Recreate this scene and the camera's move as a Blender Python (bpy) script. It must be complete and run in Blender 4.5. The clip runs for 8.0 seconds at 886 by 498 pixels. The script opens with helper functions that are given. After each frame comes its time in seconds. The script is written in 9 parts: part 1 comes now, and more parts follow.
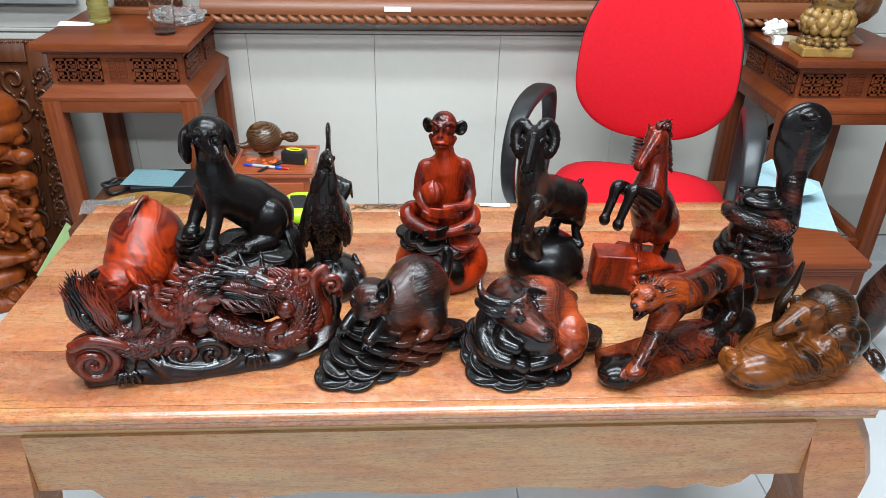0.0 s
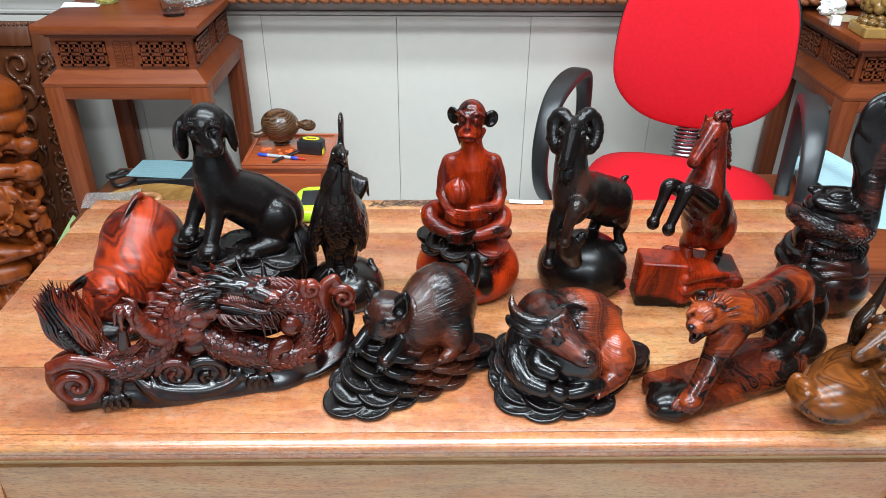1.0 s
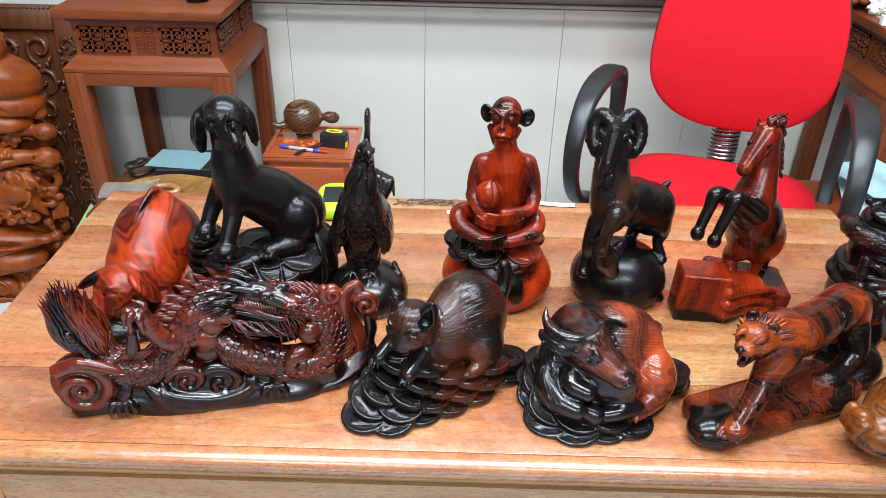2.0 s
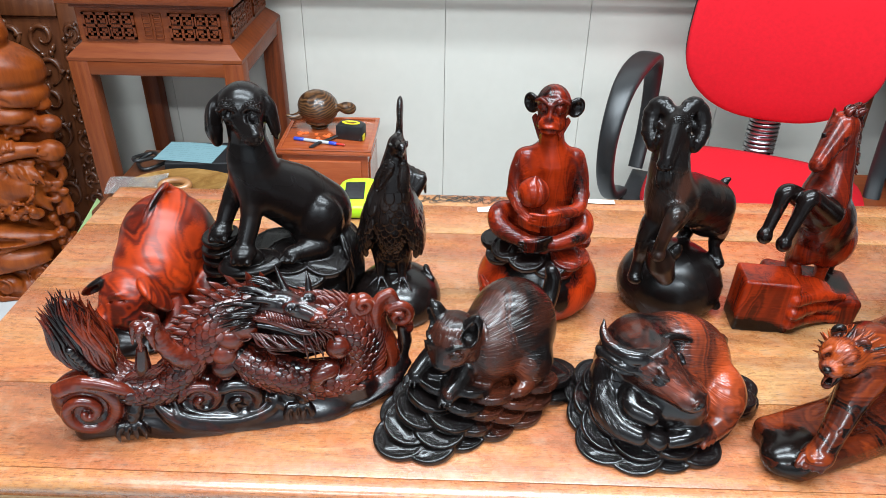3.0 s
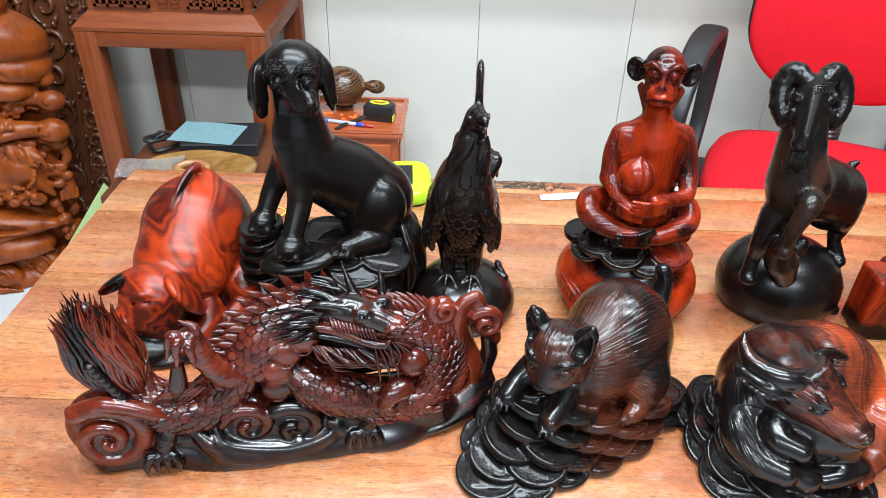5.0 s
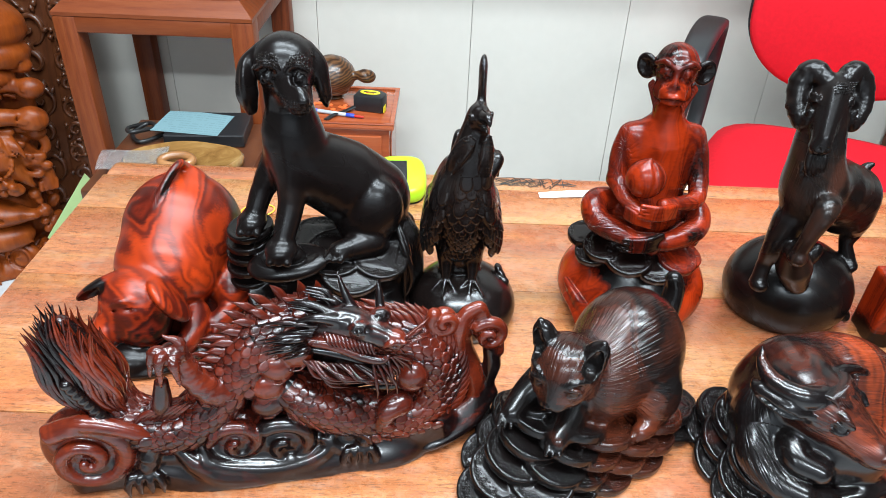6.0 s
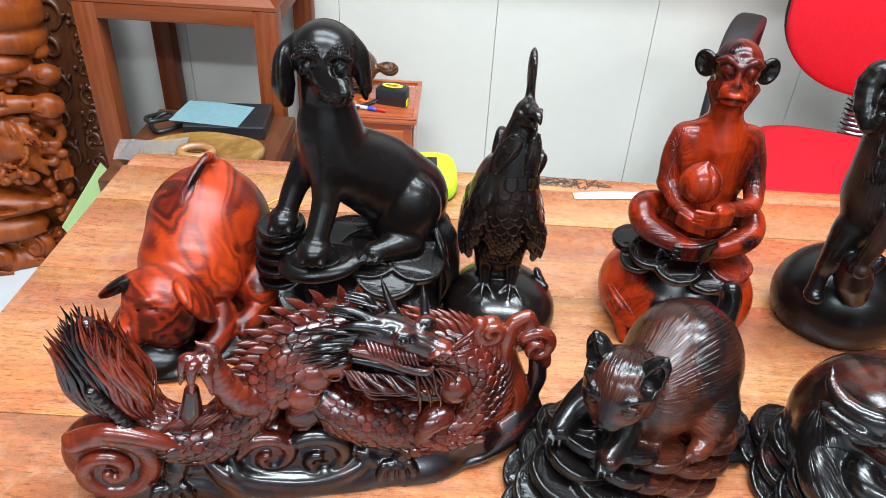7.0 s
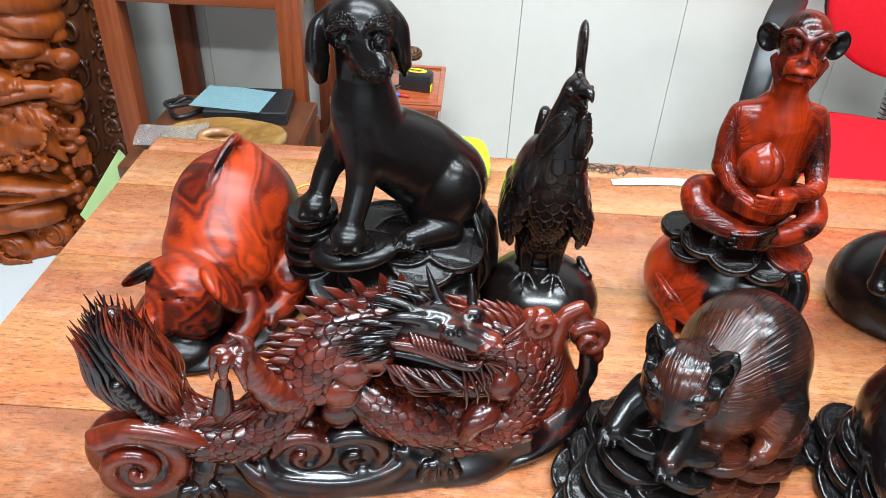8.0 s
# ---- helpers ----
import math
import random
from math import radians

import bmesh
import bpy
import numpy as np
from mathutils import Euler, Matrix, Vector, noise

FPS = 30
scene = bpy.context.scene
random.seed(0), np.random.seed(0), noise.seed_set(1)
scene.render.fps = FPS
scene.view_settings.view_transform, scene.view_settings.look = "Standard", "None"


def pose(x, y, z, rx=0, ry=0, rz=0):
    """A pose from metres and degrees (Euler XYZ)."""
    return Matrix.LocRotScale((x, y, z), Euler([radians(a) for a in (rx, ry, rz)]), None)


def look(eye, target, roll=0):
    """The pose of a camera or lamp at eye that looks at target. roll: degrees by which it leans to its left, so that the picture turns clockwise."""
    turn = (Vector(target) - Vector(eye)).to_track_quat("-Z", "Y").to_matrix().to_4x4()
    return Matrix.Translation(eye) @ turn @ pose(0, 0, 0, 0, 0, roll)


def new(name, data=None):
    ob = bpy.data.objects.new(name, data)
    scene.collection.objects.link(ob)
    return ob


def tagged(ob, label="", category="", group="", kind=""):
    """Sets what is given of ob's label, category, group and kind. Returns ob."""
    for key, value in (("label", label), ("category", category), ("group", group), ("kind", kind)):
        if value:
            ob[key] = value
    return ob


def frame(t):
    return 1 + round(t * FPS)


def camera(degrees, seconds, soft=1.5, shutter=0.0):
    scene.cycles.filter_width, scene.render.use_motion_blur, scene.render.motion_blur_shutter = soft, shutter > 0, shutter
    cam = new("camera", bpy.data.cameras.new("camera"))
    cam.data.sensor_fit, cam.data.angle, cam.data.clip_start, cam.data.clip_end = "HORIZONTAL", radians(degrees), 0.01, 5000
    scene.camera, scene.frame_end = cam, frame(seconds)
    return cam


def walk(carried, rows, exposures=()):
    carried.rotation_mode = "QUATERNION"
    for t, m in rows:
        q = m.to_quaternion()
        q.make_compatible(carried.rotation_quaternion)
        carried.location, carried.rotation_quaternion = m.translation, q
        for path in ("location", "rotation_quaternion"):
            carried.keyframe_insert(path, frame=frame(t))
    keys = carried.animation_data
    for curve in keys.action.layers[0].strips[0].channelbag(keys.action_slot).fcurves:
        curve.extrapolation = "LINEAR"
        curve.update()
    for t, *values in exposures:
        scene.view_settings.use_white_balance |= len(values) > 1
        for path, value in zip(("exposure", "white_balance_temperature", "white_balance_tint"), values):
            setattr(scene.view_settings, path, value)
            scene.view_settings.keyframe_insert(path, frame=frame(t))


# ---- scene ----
cam = camera(62.2, 8.0, soft=0.5)
PATH = [
    (0, (0.139, 0.307, 1.376), (0.239, 2.041, 0.383), 1.2),
    (0.5, (0.14, 0.38, 1.357), (0.208, 2.105, 0.346), 0.7),
    (1, (0.143, 0.448, 1.333), (0.177, 2.163, 0.305), 0.5),
    (1.5, (0.134, 0.484, 1.32), (0.143, 2.192, 0.279), 1.1),
    (2.8, (0.101, 0.582, 1.29), (0.062, 2.279, 0.233), 0.9),
    (3, (0.083, 0.605, 1.276), (0.051, 2.298, 0.211), 1.0),
    (3.5, (0.045, 0.649, 1.249), (0.018, 2.334, 0.172), 1.1),
    (4, (0.009, 0.69, 1.225), (-0.024, 2.374, 0.148), 1.3),
    (4.5, (-0.01, 0.714, 1.206), (-0.043, 2.397, 0.127), 1.3),
    (6, (-0.033, 0.78, 1.19), (-0.018, 2.438, 0.071), 2.5),
    (6.5, (-0.051, 0.8, 1.183), (-0.034, 2.453, 0.057), 3.0),
    (7, (-0.069, 0.817, 1.173), (-0.07, 2.467, 0.041), 3.4),
    (7.5, (-0.086, 0.834, 1.157), (-0.106, 2.476, 0.015), 3.2),
    (8, (-0.096, 0.849, 1.144), (-0.131, 2.483, -0.009), 2.9),
]
walk(cam, [(t, look(eye, target, roll)) for t, eye, target, roll in PATH], [(0, -0.22), (1.5, -0.15), (3.5, -0.05), (6, 0.06), (8, 0.10)])

# ---- light ----
world = bpy.data.worlds.new("room_air")
scene.world = world
world.use_nodes = True
world.node_tree.nodes["Background"].inputs["Color"].default_value = (0.95, 0.97, 1.0, 1)
world.node_tree.nodes["Background"].inputs["Strength"].default_value = 0.01


def ceiling_lamp(x, y, w, h, power):
    data = bpy.data.lights.new("lamp", "AREA")
    data.shape, data.size, data.size_y, data.energy = "RECTANGLE", w, h, power
    data.color = (0.80, 0.92, 1.0)
    ob = new("lamp", data)
    ob.matrix_basis = pose(x, y, 2.925)
    return ob


LAMPS = [(-0.42, 1.65), (0.84, 1.65), (-0.42, 0.75), (0.84, 0.75), (-0.7, -1.5), (1.1, -1.5)]
for lx, ly in LAMPS:
    ceiling_lamp(lx, ly, 1.2, 0.26, 46 if ly > 1 else (66 if ly > 0 else 96))

# ---- materials ----


class Mat:
    """Small node builder round one principled material."""

    def __init__(self, name, rough=0.5, metal=0.0, coat=0.0, spec=0.5):
        self.m = bpy.data.materials.new(name)
        self.m.use_nodes = True
        self.t = self.m.node_tree
        self.b = self.t.nodes["Principled BSDF"]
        self.b.inputs["Roughness"].default_value = rough
        self.b.inputs["Metallic"].default_value = metal
        self.b.inputs["Coat Weight"].default_value = coat
        self.b.inputs["Coat Roughness"].default_value = 0.12
        self.b.inputs["Specular IOR Level"].default_value = spec

    def node(self, kind, **values):
        n = self.t.nodes.new(kind)
        for k, v in values.items():
            n.inputs[k.replace("_", " ")].default_value = v
        return n

    def link(self, a, b):
        self.t.links.new(a, b)

    def coords(self, scale=(1, 1, 1), rot=(0, 0, 0), where="Object", random=False):
        tc = self.t.nodes.new("ShaderNodeTexCoord")
        mp = self.t.nodes.new("ShaderNodeMapping")
        mp.inputs["Scale"].default_value = scale
        mp.inputs["Rotation"].default_value = rot
        self.link(tc.outputs[where], mp.inputs["Vector"])
        if random:
            info = self.t.nodes.new("ShaderNodeObjectInfo")
            mul = self.t.nodes.new("ShaderNodeMath")
            mul.operation = "MULTIPLY"
            mul.inputs[1].default_value = 17.0
            self.link(info.outputs["Random"], mul.inputs[0])
            self.link(mul.outputs[0], mp.inputs["Location"])
        return mp.outputs["Vector"]

    def noise(self, vec, scale, detail=4.0, rough=0.55, distort=0.0):
        n = self.node("ShaderNodeTexNoise", Scale=scale, Detail=detail, Roughness=rough, Distortion=distort)
        self.link(vec, n.inputs["Vector"])
        return n.outputs["Fac"]

    def ramp(self, fac, stops, interp="LINEAR"):
        n = self.t.nodes.new("ShaderNodeValToRGB")
        n.color_ramp.interpolation = interp
        e = n.color_ramp.elements
        while len(e) < len(stops):
            e.new(0.5)
        for k, (p, c) in enumerate(stops):
            e[k].position = p
            e[k].color = (*c, 1) if len(c) == 3 else c
        self.link(fac, n.inputs["Fac"])
        return n.outputs["Color"]

    def mix(self, fac, a, b, kind="MIX"):
        n = self.t.nodes.new("ShaderNodeMix")
        n.data_type, n.blend_type = "RGBA", kind
        for v, s in ((fac, n.inputs[0]), (a, n.inputs[6]), (b, n.inputs[7])):
            if isinstance(v, (int, float)):
                s.default_value = v
            elif isinstance(v, tuple):
                s.default_value = (*v, 1)
            else:
                self.link(v, s)
        return n.outputs[2]

    def math(self, op, a, b=0.0, clamp=False):
        n = self.t.nodes.new("ShaderNodeMath")
        n.operation, n.use_clamp = op, clamp
        for v, s in ((a, n.inputs[0]), (b, n.inputs[1])):
            if isinstance(v, (int, float)):
                s.default_value = v
            else:
                self.link(v, s)
        return n.outputs[0]

    def color(self, c):
        if isinstance(c, tuple):
            self.b.inputs["Base Color"].default_value = (*c, 1)
        else:
            self.link(c, self.b.inputs["Base Color"])

    def bump(self, height, strength=0.3, distance=0.002):
        n = self.node("ShaderNodeBump", Strength=strength, Distance=distance)
        self.link(height, n.inputs["Height"])
        self.link(n.outputs["Normal"], self.b.inputs["Normal"])


def wood(name, dark, mid, light, along="x", rough=0.5, coat=0.0, scale=1.0, bump=0.25, fine=1.0, random=True, where="Object", spec=0.5):
    """Sawn wood with rings, streaks and pores along one axis."""
    m = Mat(name, rough, coat=coat, spec=spec)
    k = {"x": (0.09, 1, 1), "y": (1, 0.09, 1), "z": (1, 1, 0.09)}[along]
    v = m.coords(k, random=random, where=where)
    big = m.noise(v, 7 * scale, 3, 0.5, 0.6)
    rings = m.node("ShaderNodeTexWave", Scale=9 * scale, Distortion=7.0, Detail=3.0)
    rings.bands_direction = {"x": "Y", "y": "Z", "z": "X"}[along]
    m.link(v, rings.inputs["Vector"])
    fibre = m.noise(v, 130 * scale, 5, 0.7)
    f = m.math("ADD", m.math("MULTIPLY", big, 0.50), m.math("MULTIPLY", rings.outputs["Fac"], 0.09))
    f = m.math("ADD", f, m.math("MULTIPLY", fibre, 0.45 * fine))
    c = m.ramp(f, [(0.3, dark), (0.52, mid), (0.78, light)])
    m.color(c)
    r = m.math("ADD", m.math("MULTIPLY", fibre, 0.25), rough - 0.12)
    m.link(r, m.b.inputs["Roughness"])
    m.bump(fibre, bump, 0.001)
    return m.m


def plain(name, c, rough=0.5, metal=0.0, coat=0.0, grain=0.06, scale=60.0, bump=0.1, spec=0.5):
    """One painted, moulded or cast surface with slight unevenness."""
    m = Mat(name, rough, metal, coat, spec)
    v = m.coords()
    n = m.noise(v, scale, 4)
    w = m.noise(v, scale * 0.12, 3)
    f = m.math("ADD", m.math("MULTIPLY", n, 0.5), m.math("MULTIPLY", w, 0.5))
    lo = tuple(max(0.0, a * (1 - 2.5 * grain)) for a in c)
    hi = tuple(min(1.0, a * (1 + 2.5 * grain)) for a in c)
    m.color(m.ramp(f, [(0.3, lo), (0.7, hi)]))
    m.link(m.math("ADD", m.math("MULTIPLY", n, 0.16), rough - 0.08), m.b.inputs["Roughness"])
    m.bump(n, bump, 0.0008)
    return m.m


def carving(name, black, deep, red, rough=0.26, streak=9.0, lean=0.0, axis=(0.55, 0.55, 1.0), vein=0.6, spec=0.5, spread=0.8):
    """Waxed rosewood: soft black heartwood clouds and fine growth lines over red, steered by the tone stored on the
    mesh: wood zones, and shade painted into cut hollows.
    """
    m = Mat(name, rough, spec=spec)
    v = m.coords(axis)
    warp = m.noise(v, streak, 2.5, 0.5, 1.7)
    fibre = m.noise(m.coords((0.14, 1, 1)), 380, 3, 0.65)
    att = m.t.nodes.new("ShaderNodeAttribute")
    att.attribute_name = "tone"
    f = m.math("ADD", m.math("MULTIPLY", m.math("SUBTRACT", warp, 0.5), spread * 1.7), att.outputs["Fac"])
    f = m.math("ADD", f, m.math("MULTIPLY", m.math("SUBTRACT", fibre, 0.5), 0.22))
    # growth lines run along the edges of the dark clouds
    rings = m.math("SINE", m.math("MULTIPLY", m.math("ADD", warp, m.math("MULTIPLY", fibre, 0.03)), 95.0))
    fade = m.noise(m.coords((1, 1, 1), (0.3, 0.1, 0.2)), streak * 1.8, 2, 0.5)
    f = m.math("ADD", f, m.math("MULTIPLY", m.math("MULTIPLY", rings, fade), 0.20 * vein))
    f = m.math("ADD", f, lean)
    m.color(m.ramp(f, [(0.20, black), (0.44, deep), (0.64, tuple(0.5 * (p + q) for p, q in zip(deep, red))), (0.90, red)]))
    m.link(m.math("ADD", m.math("MULTIPLY", warp, 0.12), rough - 0.085), m.b.inputs["Roughness"])
    hair = m.t.nodes.new("ShaderNodeAttribute")
    hair.attribute_name = "hair"
    comb = m.t.nodes.new("ShaderNodeAttribute")
    comb.attribute_name = "comb"
    lines = m.noise(comb.outputs["Vector"], 4.2, 1.0, 0.5, 0.3)
    lines = m.ramp(lines, [(0.38, (0, 0, 0)), (0.56, (1, 1, 1))])
    pit = m.t.nodes.new("ShaderNodeAttribute")
    pit.attribute_name = "pit"
    cell = m.node("ShaderNodeTexVoronoi", Scale=380.0, Randomness=0.5)
    m.link(m.coords(), cell.inputs["Vector"])
    bead = m.ramp(cell.outputs["Distance"], [(0.25, (1, 1, 1)), (0.55, (0, 0, 0))])
    h = m.math("ADD", m.math("MULTIPLY", m.math("MULTIPLY", lines, hair.outputs["Fac"]), 0.27), m.math("MULTIPLY", bead, m.math("MULTIPLY", pit.outputs["Fac"], 0.40)))
    h = m.math("ADD", h, m.math("MULTIPLY", fibre, 0.006))
    m.bump(h, 0.8, 0.0018)
    return m.m


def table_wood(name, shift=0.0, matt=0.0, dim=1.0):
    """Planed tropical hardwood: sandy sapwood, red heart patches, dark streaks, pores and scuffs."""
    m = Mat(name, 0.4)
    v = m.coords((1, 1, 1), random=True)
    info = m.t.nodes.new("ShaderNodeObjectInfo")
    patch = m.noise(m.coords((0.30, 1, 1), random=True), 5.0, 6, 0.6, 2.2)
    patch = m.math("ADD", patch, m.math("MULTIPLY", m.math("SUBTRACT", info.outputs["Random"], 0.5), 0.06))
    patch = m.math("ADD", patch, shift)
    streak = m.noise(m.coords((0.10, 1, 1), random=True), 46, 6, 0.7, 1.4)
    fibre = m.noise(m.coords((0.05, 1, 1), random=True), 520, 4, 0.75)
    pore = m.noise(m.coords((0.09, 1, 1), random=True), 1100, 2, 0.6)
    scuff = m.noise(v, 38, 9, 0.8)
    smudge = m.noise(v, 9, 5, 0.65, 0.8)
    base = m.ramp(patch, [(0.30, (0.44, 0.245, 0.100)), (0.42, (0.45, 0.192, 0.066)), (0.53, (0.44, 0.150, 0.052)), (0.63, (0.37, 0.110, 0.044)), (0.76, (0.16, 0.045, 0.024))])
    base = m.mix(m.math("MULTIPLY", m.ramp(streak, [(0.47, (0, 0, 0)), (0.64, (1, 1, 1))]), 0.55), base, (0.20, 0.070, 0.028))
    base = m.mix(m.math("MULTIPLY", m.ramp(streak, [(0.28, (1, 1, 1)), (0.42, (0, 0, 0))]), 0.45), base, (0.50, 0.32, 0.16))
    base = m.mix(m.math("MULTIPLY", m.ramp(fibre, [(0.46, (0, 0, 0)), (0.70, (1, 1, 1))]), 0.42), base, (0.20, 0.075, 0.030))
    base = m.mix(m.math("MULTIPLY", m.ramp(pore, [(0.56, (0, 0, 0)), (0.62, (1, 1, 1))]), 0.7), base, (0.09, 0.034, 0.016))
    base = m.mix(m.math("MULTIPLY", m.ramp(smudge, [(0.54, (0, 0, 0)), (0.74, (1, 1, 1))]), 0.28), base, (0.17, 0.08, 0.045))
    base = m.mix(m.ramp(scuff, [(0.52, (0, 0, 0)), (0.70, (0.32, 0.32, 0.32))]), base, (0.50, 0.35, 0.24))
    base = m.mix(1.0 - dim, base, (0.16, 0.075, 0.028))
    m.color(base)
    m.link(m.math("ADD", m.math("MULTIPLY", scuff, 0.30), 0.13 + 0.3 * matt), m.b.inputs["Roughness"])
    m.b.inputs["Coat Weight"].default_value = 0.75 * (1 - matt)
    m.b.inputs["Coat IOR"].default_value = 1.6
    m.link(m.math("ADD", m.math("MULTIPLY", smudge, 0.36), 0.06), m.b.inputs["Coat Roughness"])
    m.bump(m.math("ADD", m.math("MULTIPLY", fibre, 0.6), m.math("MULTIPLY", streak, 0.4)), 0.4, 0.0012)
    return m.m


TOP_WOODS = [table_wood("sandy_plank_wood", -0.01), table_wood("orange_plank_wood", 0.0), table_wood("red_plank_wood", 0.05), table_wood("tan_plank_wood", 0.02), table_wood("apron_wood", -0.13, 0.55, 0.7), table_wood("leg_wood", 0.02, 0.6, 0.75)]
M_TABLE_SIDE = wood("table_side_wood", (0.16, 0.075, 0.032), (0.36, 0.21, 0.098), (0.48, 0.31, 0.16), "x", 0.40, 0.0, 2.2, 0.5)
M_STAND = wood("stand_wood", (0.055, 0.009, 0.002), (0.155, 0.030, 0.0062), (0.225, 0.056, 0.013), "x", 0.42, 0.0, 1.6, 0.25, spec=0.32)
M_STAND_UP = wood("stand_leg_wood", (0.055, 0.009, 0.002), (0.155, 0.030, 0.0062), (0.225, 0.056, 0.013), "z", 0.42, 0.0, 1.6, 0.25, spec=0.32)
# Darker than the stand wood: shade behind the fretwork put into the colour
M_STAND_DARK = plain("recess_shade_wood", (0.085, 0.024, 0.010), 0.5)
M_BOX = wood("chest_wood", (0.24, 0.04, 0.012), (0.36, 0.075, 0.022), (0.45, 0.12, 0.04), "x", 0.22, 0.5, 1.4, 0.1)
M_FRAME = wood("frame_wood", (0.10, 0.026, 0.009), (0.19, 0.056, 0.019), (0.26, 0.092, 0.034), "x", 0.38, 0.0, 1.2, 0.25)
M_WALL = plain("wall_panel_white", (0.56, 0.53, 0.475), 0.32, grain=0.012, scale=30, bump=0.04)
# Panel white made darker: shade under the wall frame put into the colour
M_WALL_UP = plain("wall_upper_shade", (0.44, 0.415, 0.38), 0.5, grain=0.02, scale=20, bump=0.05)
# Unseen side walls, set near black so the carvings reflect less room light
M_FAR = plain("far_wall_dark", (0.07, 0.062, 0.056), 0.7, grain=0.08, scale=6, bump=0.05)
# Unseen front wall, lighter than the sides to send light onto front faces
M_FRONT = plain("front_wall_fill", (0.25, 0.265, 0.28), 0.6, grain=0.03, scale=8, bump=0.05)
# Ceiling out of view, darkened to hold down fill and reflections
M_CEIL = plain("ceiling_dark", (0.15, 0.15, 0.15), 0.8, grain=0.02, scale=20)
M_FLOOR = plain("floor_tile_white", (0.50, 0.50, 0.50), 0.16, grain=0.02, scale=12, bump=0.02)
M_GROUT = plain("grout_grey", (0.36, 0.36, 0.36), 0.85)
M_RED = plain("red_fabric", (0.56, 0.007, 0.016), 0.85, grain=0.05, scale=900, bump=0.35, spec=0.2)
M_BLACK = plain("black_plastic", (0.014, 0.014, 0.015), 0.38, grain=0.1, scale=300, bump=0.15)
M_METAL = plain("brushed_steel", (0.4, 0.4, 0.41), 0.3, metal=1.0)
M_EBONY = carving("ebony_carving", (0.0045, 0.0030, 0.0028), (0.0125, 0.0066, 0.0048), (0.038, 0.013, 0.008), 0.30, spec=0.30)
M_ROSE = carving("rosewood_carving", (0.004, 0.0018, 0.0015), (0.085, 0.0065, 0.0022), (0.38, 0.028, 0.0035), 0.26, 11.0, -0.03, axis=(1.2, 1.0, 0.30), vein=0.5, spread=0.6, spec=0.30)
M_PIG = carving("figured_rosewood", (0.004, 0.002, 0.0018), (0.085, 0.0075, 0.003), (0.40, 0.036, 0.005), 0.35, 8.0, -0.06, vein=1.0, spread=1.0, spec=0.28)
M_LAMP = Mat("lamp_glow", 0.5)
M_LAMP.color((1.0, 1.0, 1.0))
M_LAMP.b.inputs["Emission Color"].default_value = (0.98, 0.97, 1.0, 1)
M_LAMP.b.inputs["Emission Strength"].default_value = 6.0
M_LAMP = M_LAMP.m

# ---- mesh helpers ----


def mesh_from(name, bm, material):
    me = bpy.data.meshes.new(name)
    bm.to_mesh(me)
    bm.free()
    me.materials.append(material)
    return me


def part(name, bm, material, parent=None, label="", smooth=None):
    """Links a bmesh as one object, under a thing or a part where one is given."""
    me = mesh_from(name, bm, material)
    ob = new(name, me)
    if smooth is not None:
        me.polygons.foreach_set("use_smooth", [True] * len(me.polygons))
        if smooth < 180:
            me.set_sharp_from_angle(angle=radians(smooth))
    if parent is not None:
        ob.parent = parent
    if label:
        ob["label"] = label
    return ob


def thing(name, label, category, at=(0, 0, 0), rz=0.0, group="", kind=""):
    ob = new(name)
    ob.empty_display_size = 0.05
    ob.matrix_basis = pose(*at, 0, 0, rz)
    return tagged(ob, label, category, group, kind)


def add_box(bm, lo, hi, bevel=0.0, seg=2, m=None):
    made = bmesh.ops.create_cube(bm, size=1.0)["verts"]
    c = [(a + b) / 2 for a, b in zip(lo, hi)]
    d = [abs(b - a) for a, b in zip(lo, hi)]
    for v in made:
        v.co = Vector((v.co.x * d[0] + c[0], v.co.y * d[1] + c[1], v.co.z * d[2] + c[2]))
    if bevel > 0:
        edges = list({e for v in made for e in v.link_edges})
        out = bmesh.ops.bevel(bm, geom=edges, offset=bevel, segments=seg, affect="EDGES", profile=0.5)
        made = list({v for f in out["faces"] for v in f.verts} | {v for v in made if v.is_valid})
    if m is not None:
        for v in made:
            v.co = m @ v.co
    return made


def box(lo, hi, bevel=0.0, seg=2, m=None):
    bm = bmesh.new()
    add_box(bm, lo, hi, bevel, seg, m)
    return bm


def lathe(profile, n=32, bm=None, m=None):
    """Turns (radius, height) pairs about z."""
    bm = bm or bmesh.new()
    rings = []
    for r, z in profile:
        rings.append([bm.verts.new((max(r, 1e-5) * math.cos(2 * math.pi * k / n), max(r, 1e-5) * math.sin(2 * math.pi * k / n), z)) for k in range(n)])
    for a, b in zip(rings, rings[1:]):
        for k in range(n):
            bm.faces.new((a[k], a[(k + 1) % n], b[(k + 1) % n], b[k]))
    if profile[0][0] > 1e-4:
        bm.faces.new(rings[0][::-1])
    if profile[-1][0] > 1e-4:
        bm.faces.new(rings[-1])
    if m is not None:
        bmesh.ops.transform(bm, matrix=m, verts=[v for r in rings for v in r])
    return bm


def spline(points, n):
    """A smooth run of n + 1 places through the points given."""
    p = [np.array(q, float) for q in points]
    p = [2 * p[0] - p[1]] + p + [2 * p[-1] - p[-2]]
    out = []
    for u in np.linspace(0, len(p) - 3, n + 1):
        i = min(int(u), len(p) - 4)
        f = u - i
        a, b, c, d = p[i:i + 4]
        out.append(0.5 * (2 * b + (c - a) * f + (2 * a - 5 * b + 4 * c - d) * f * f + (3 * b - a - 3 * c + d) * f ** 3))
    return out


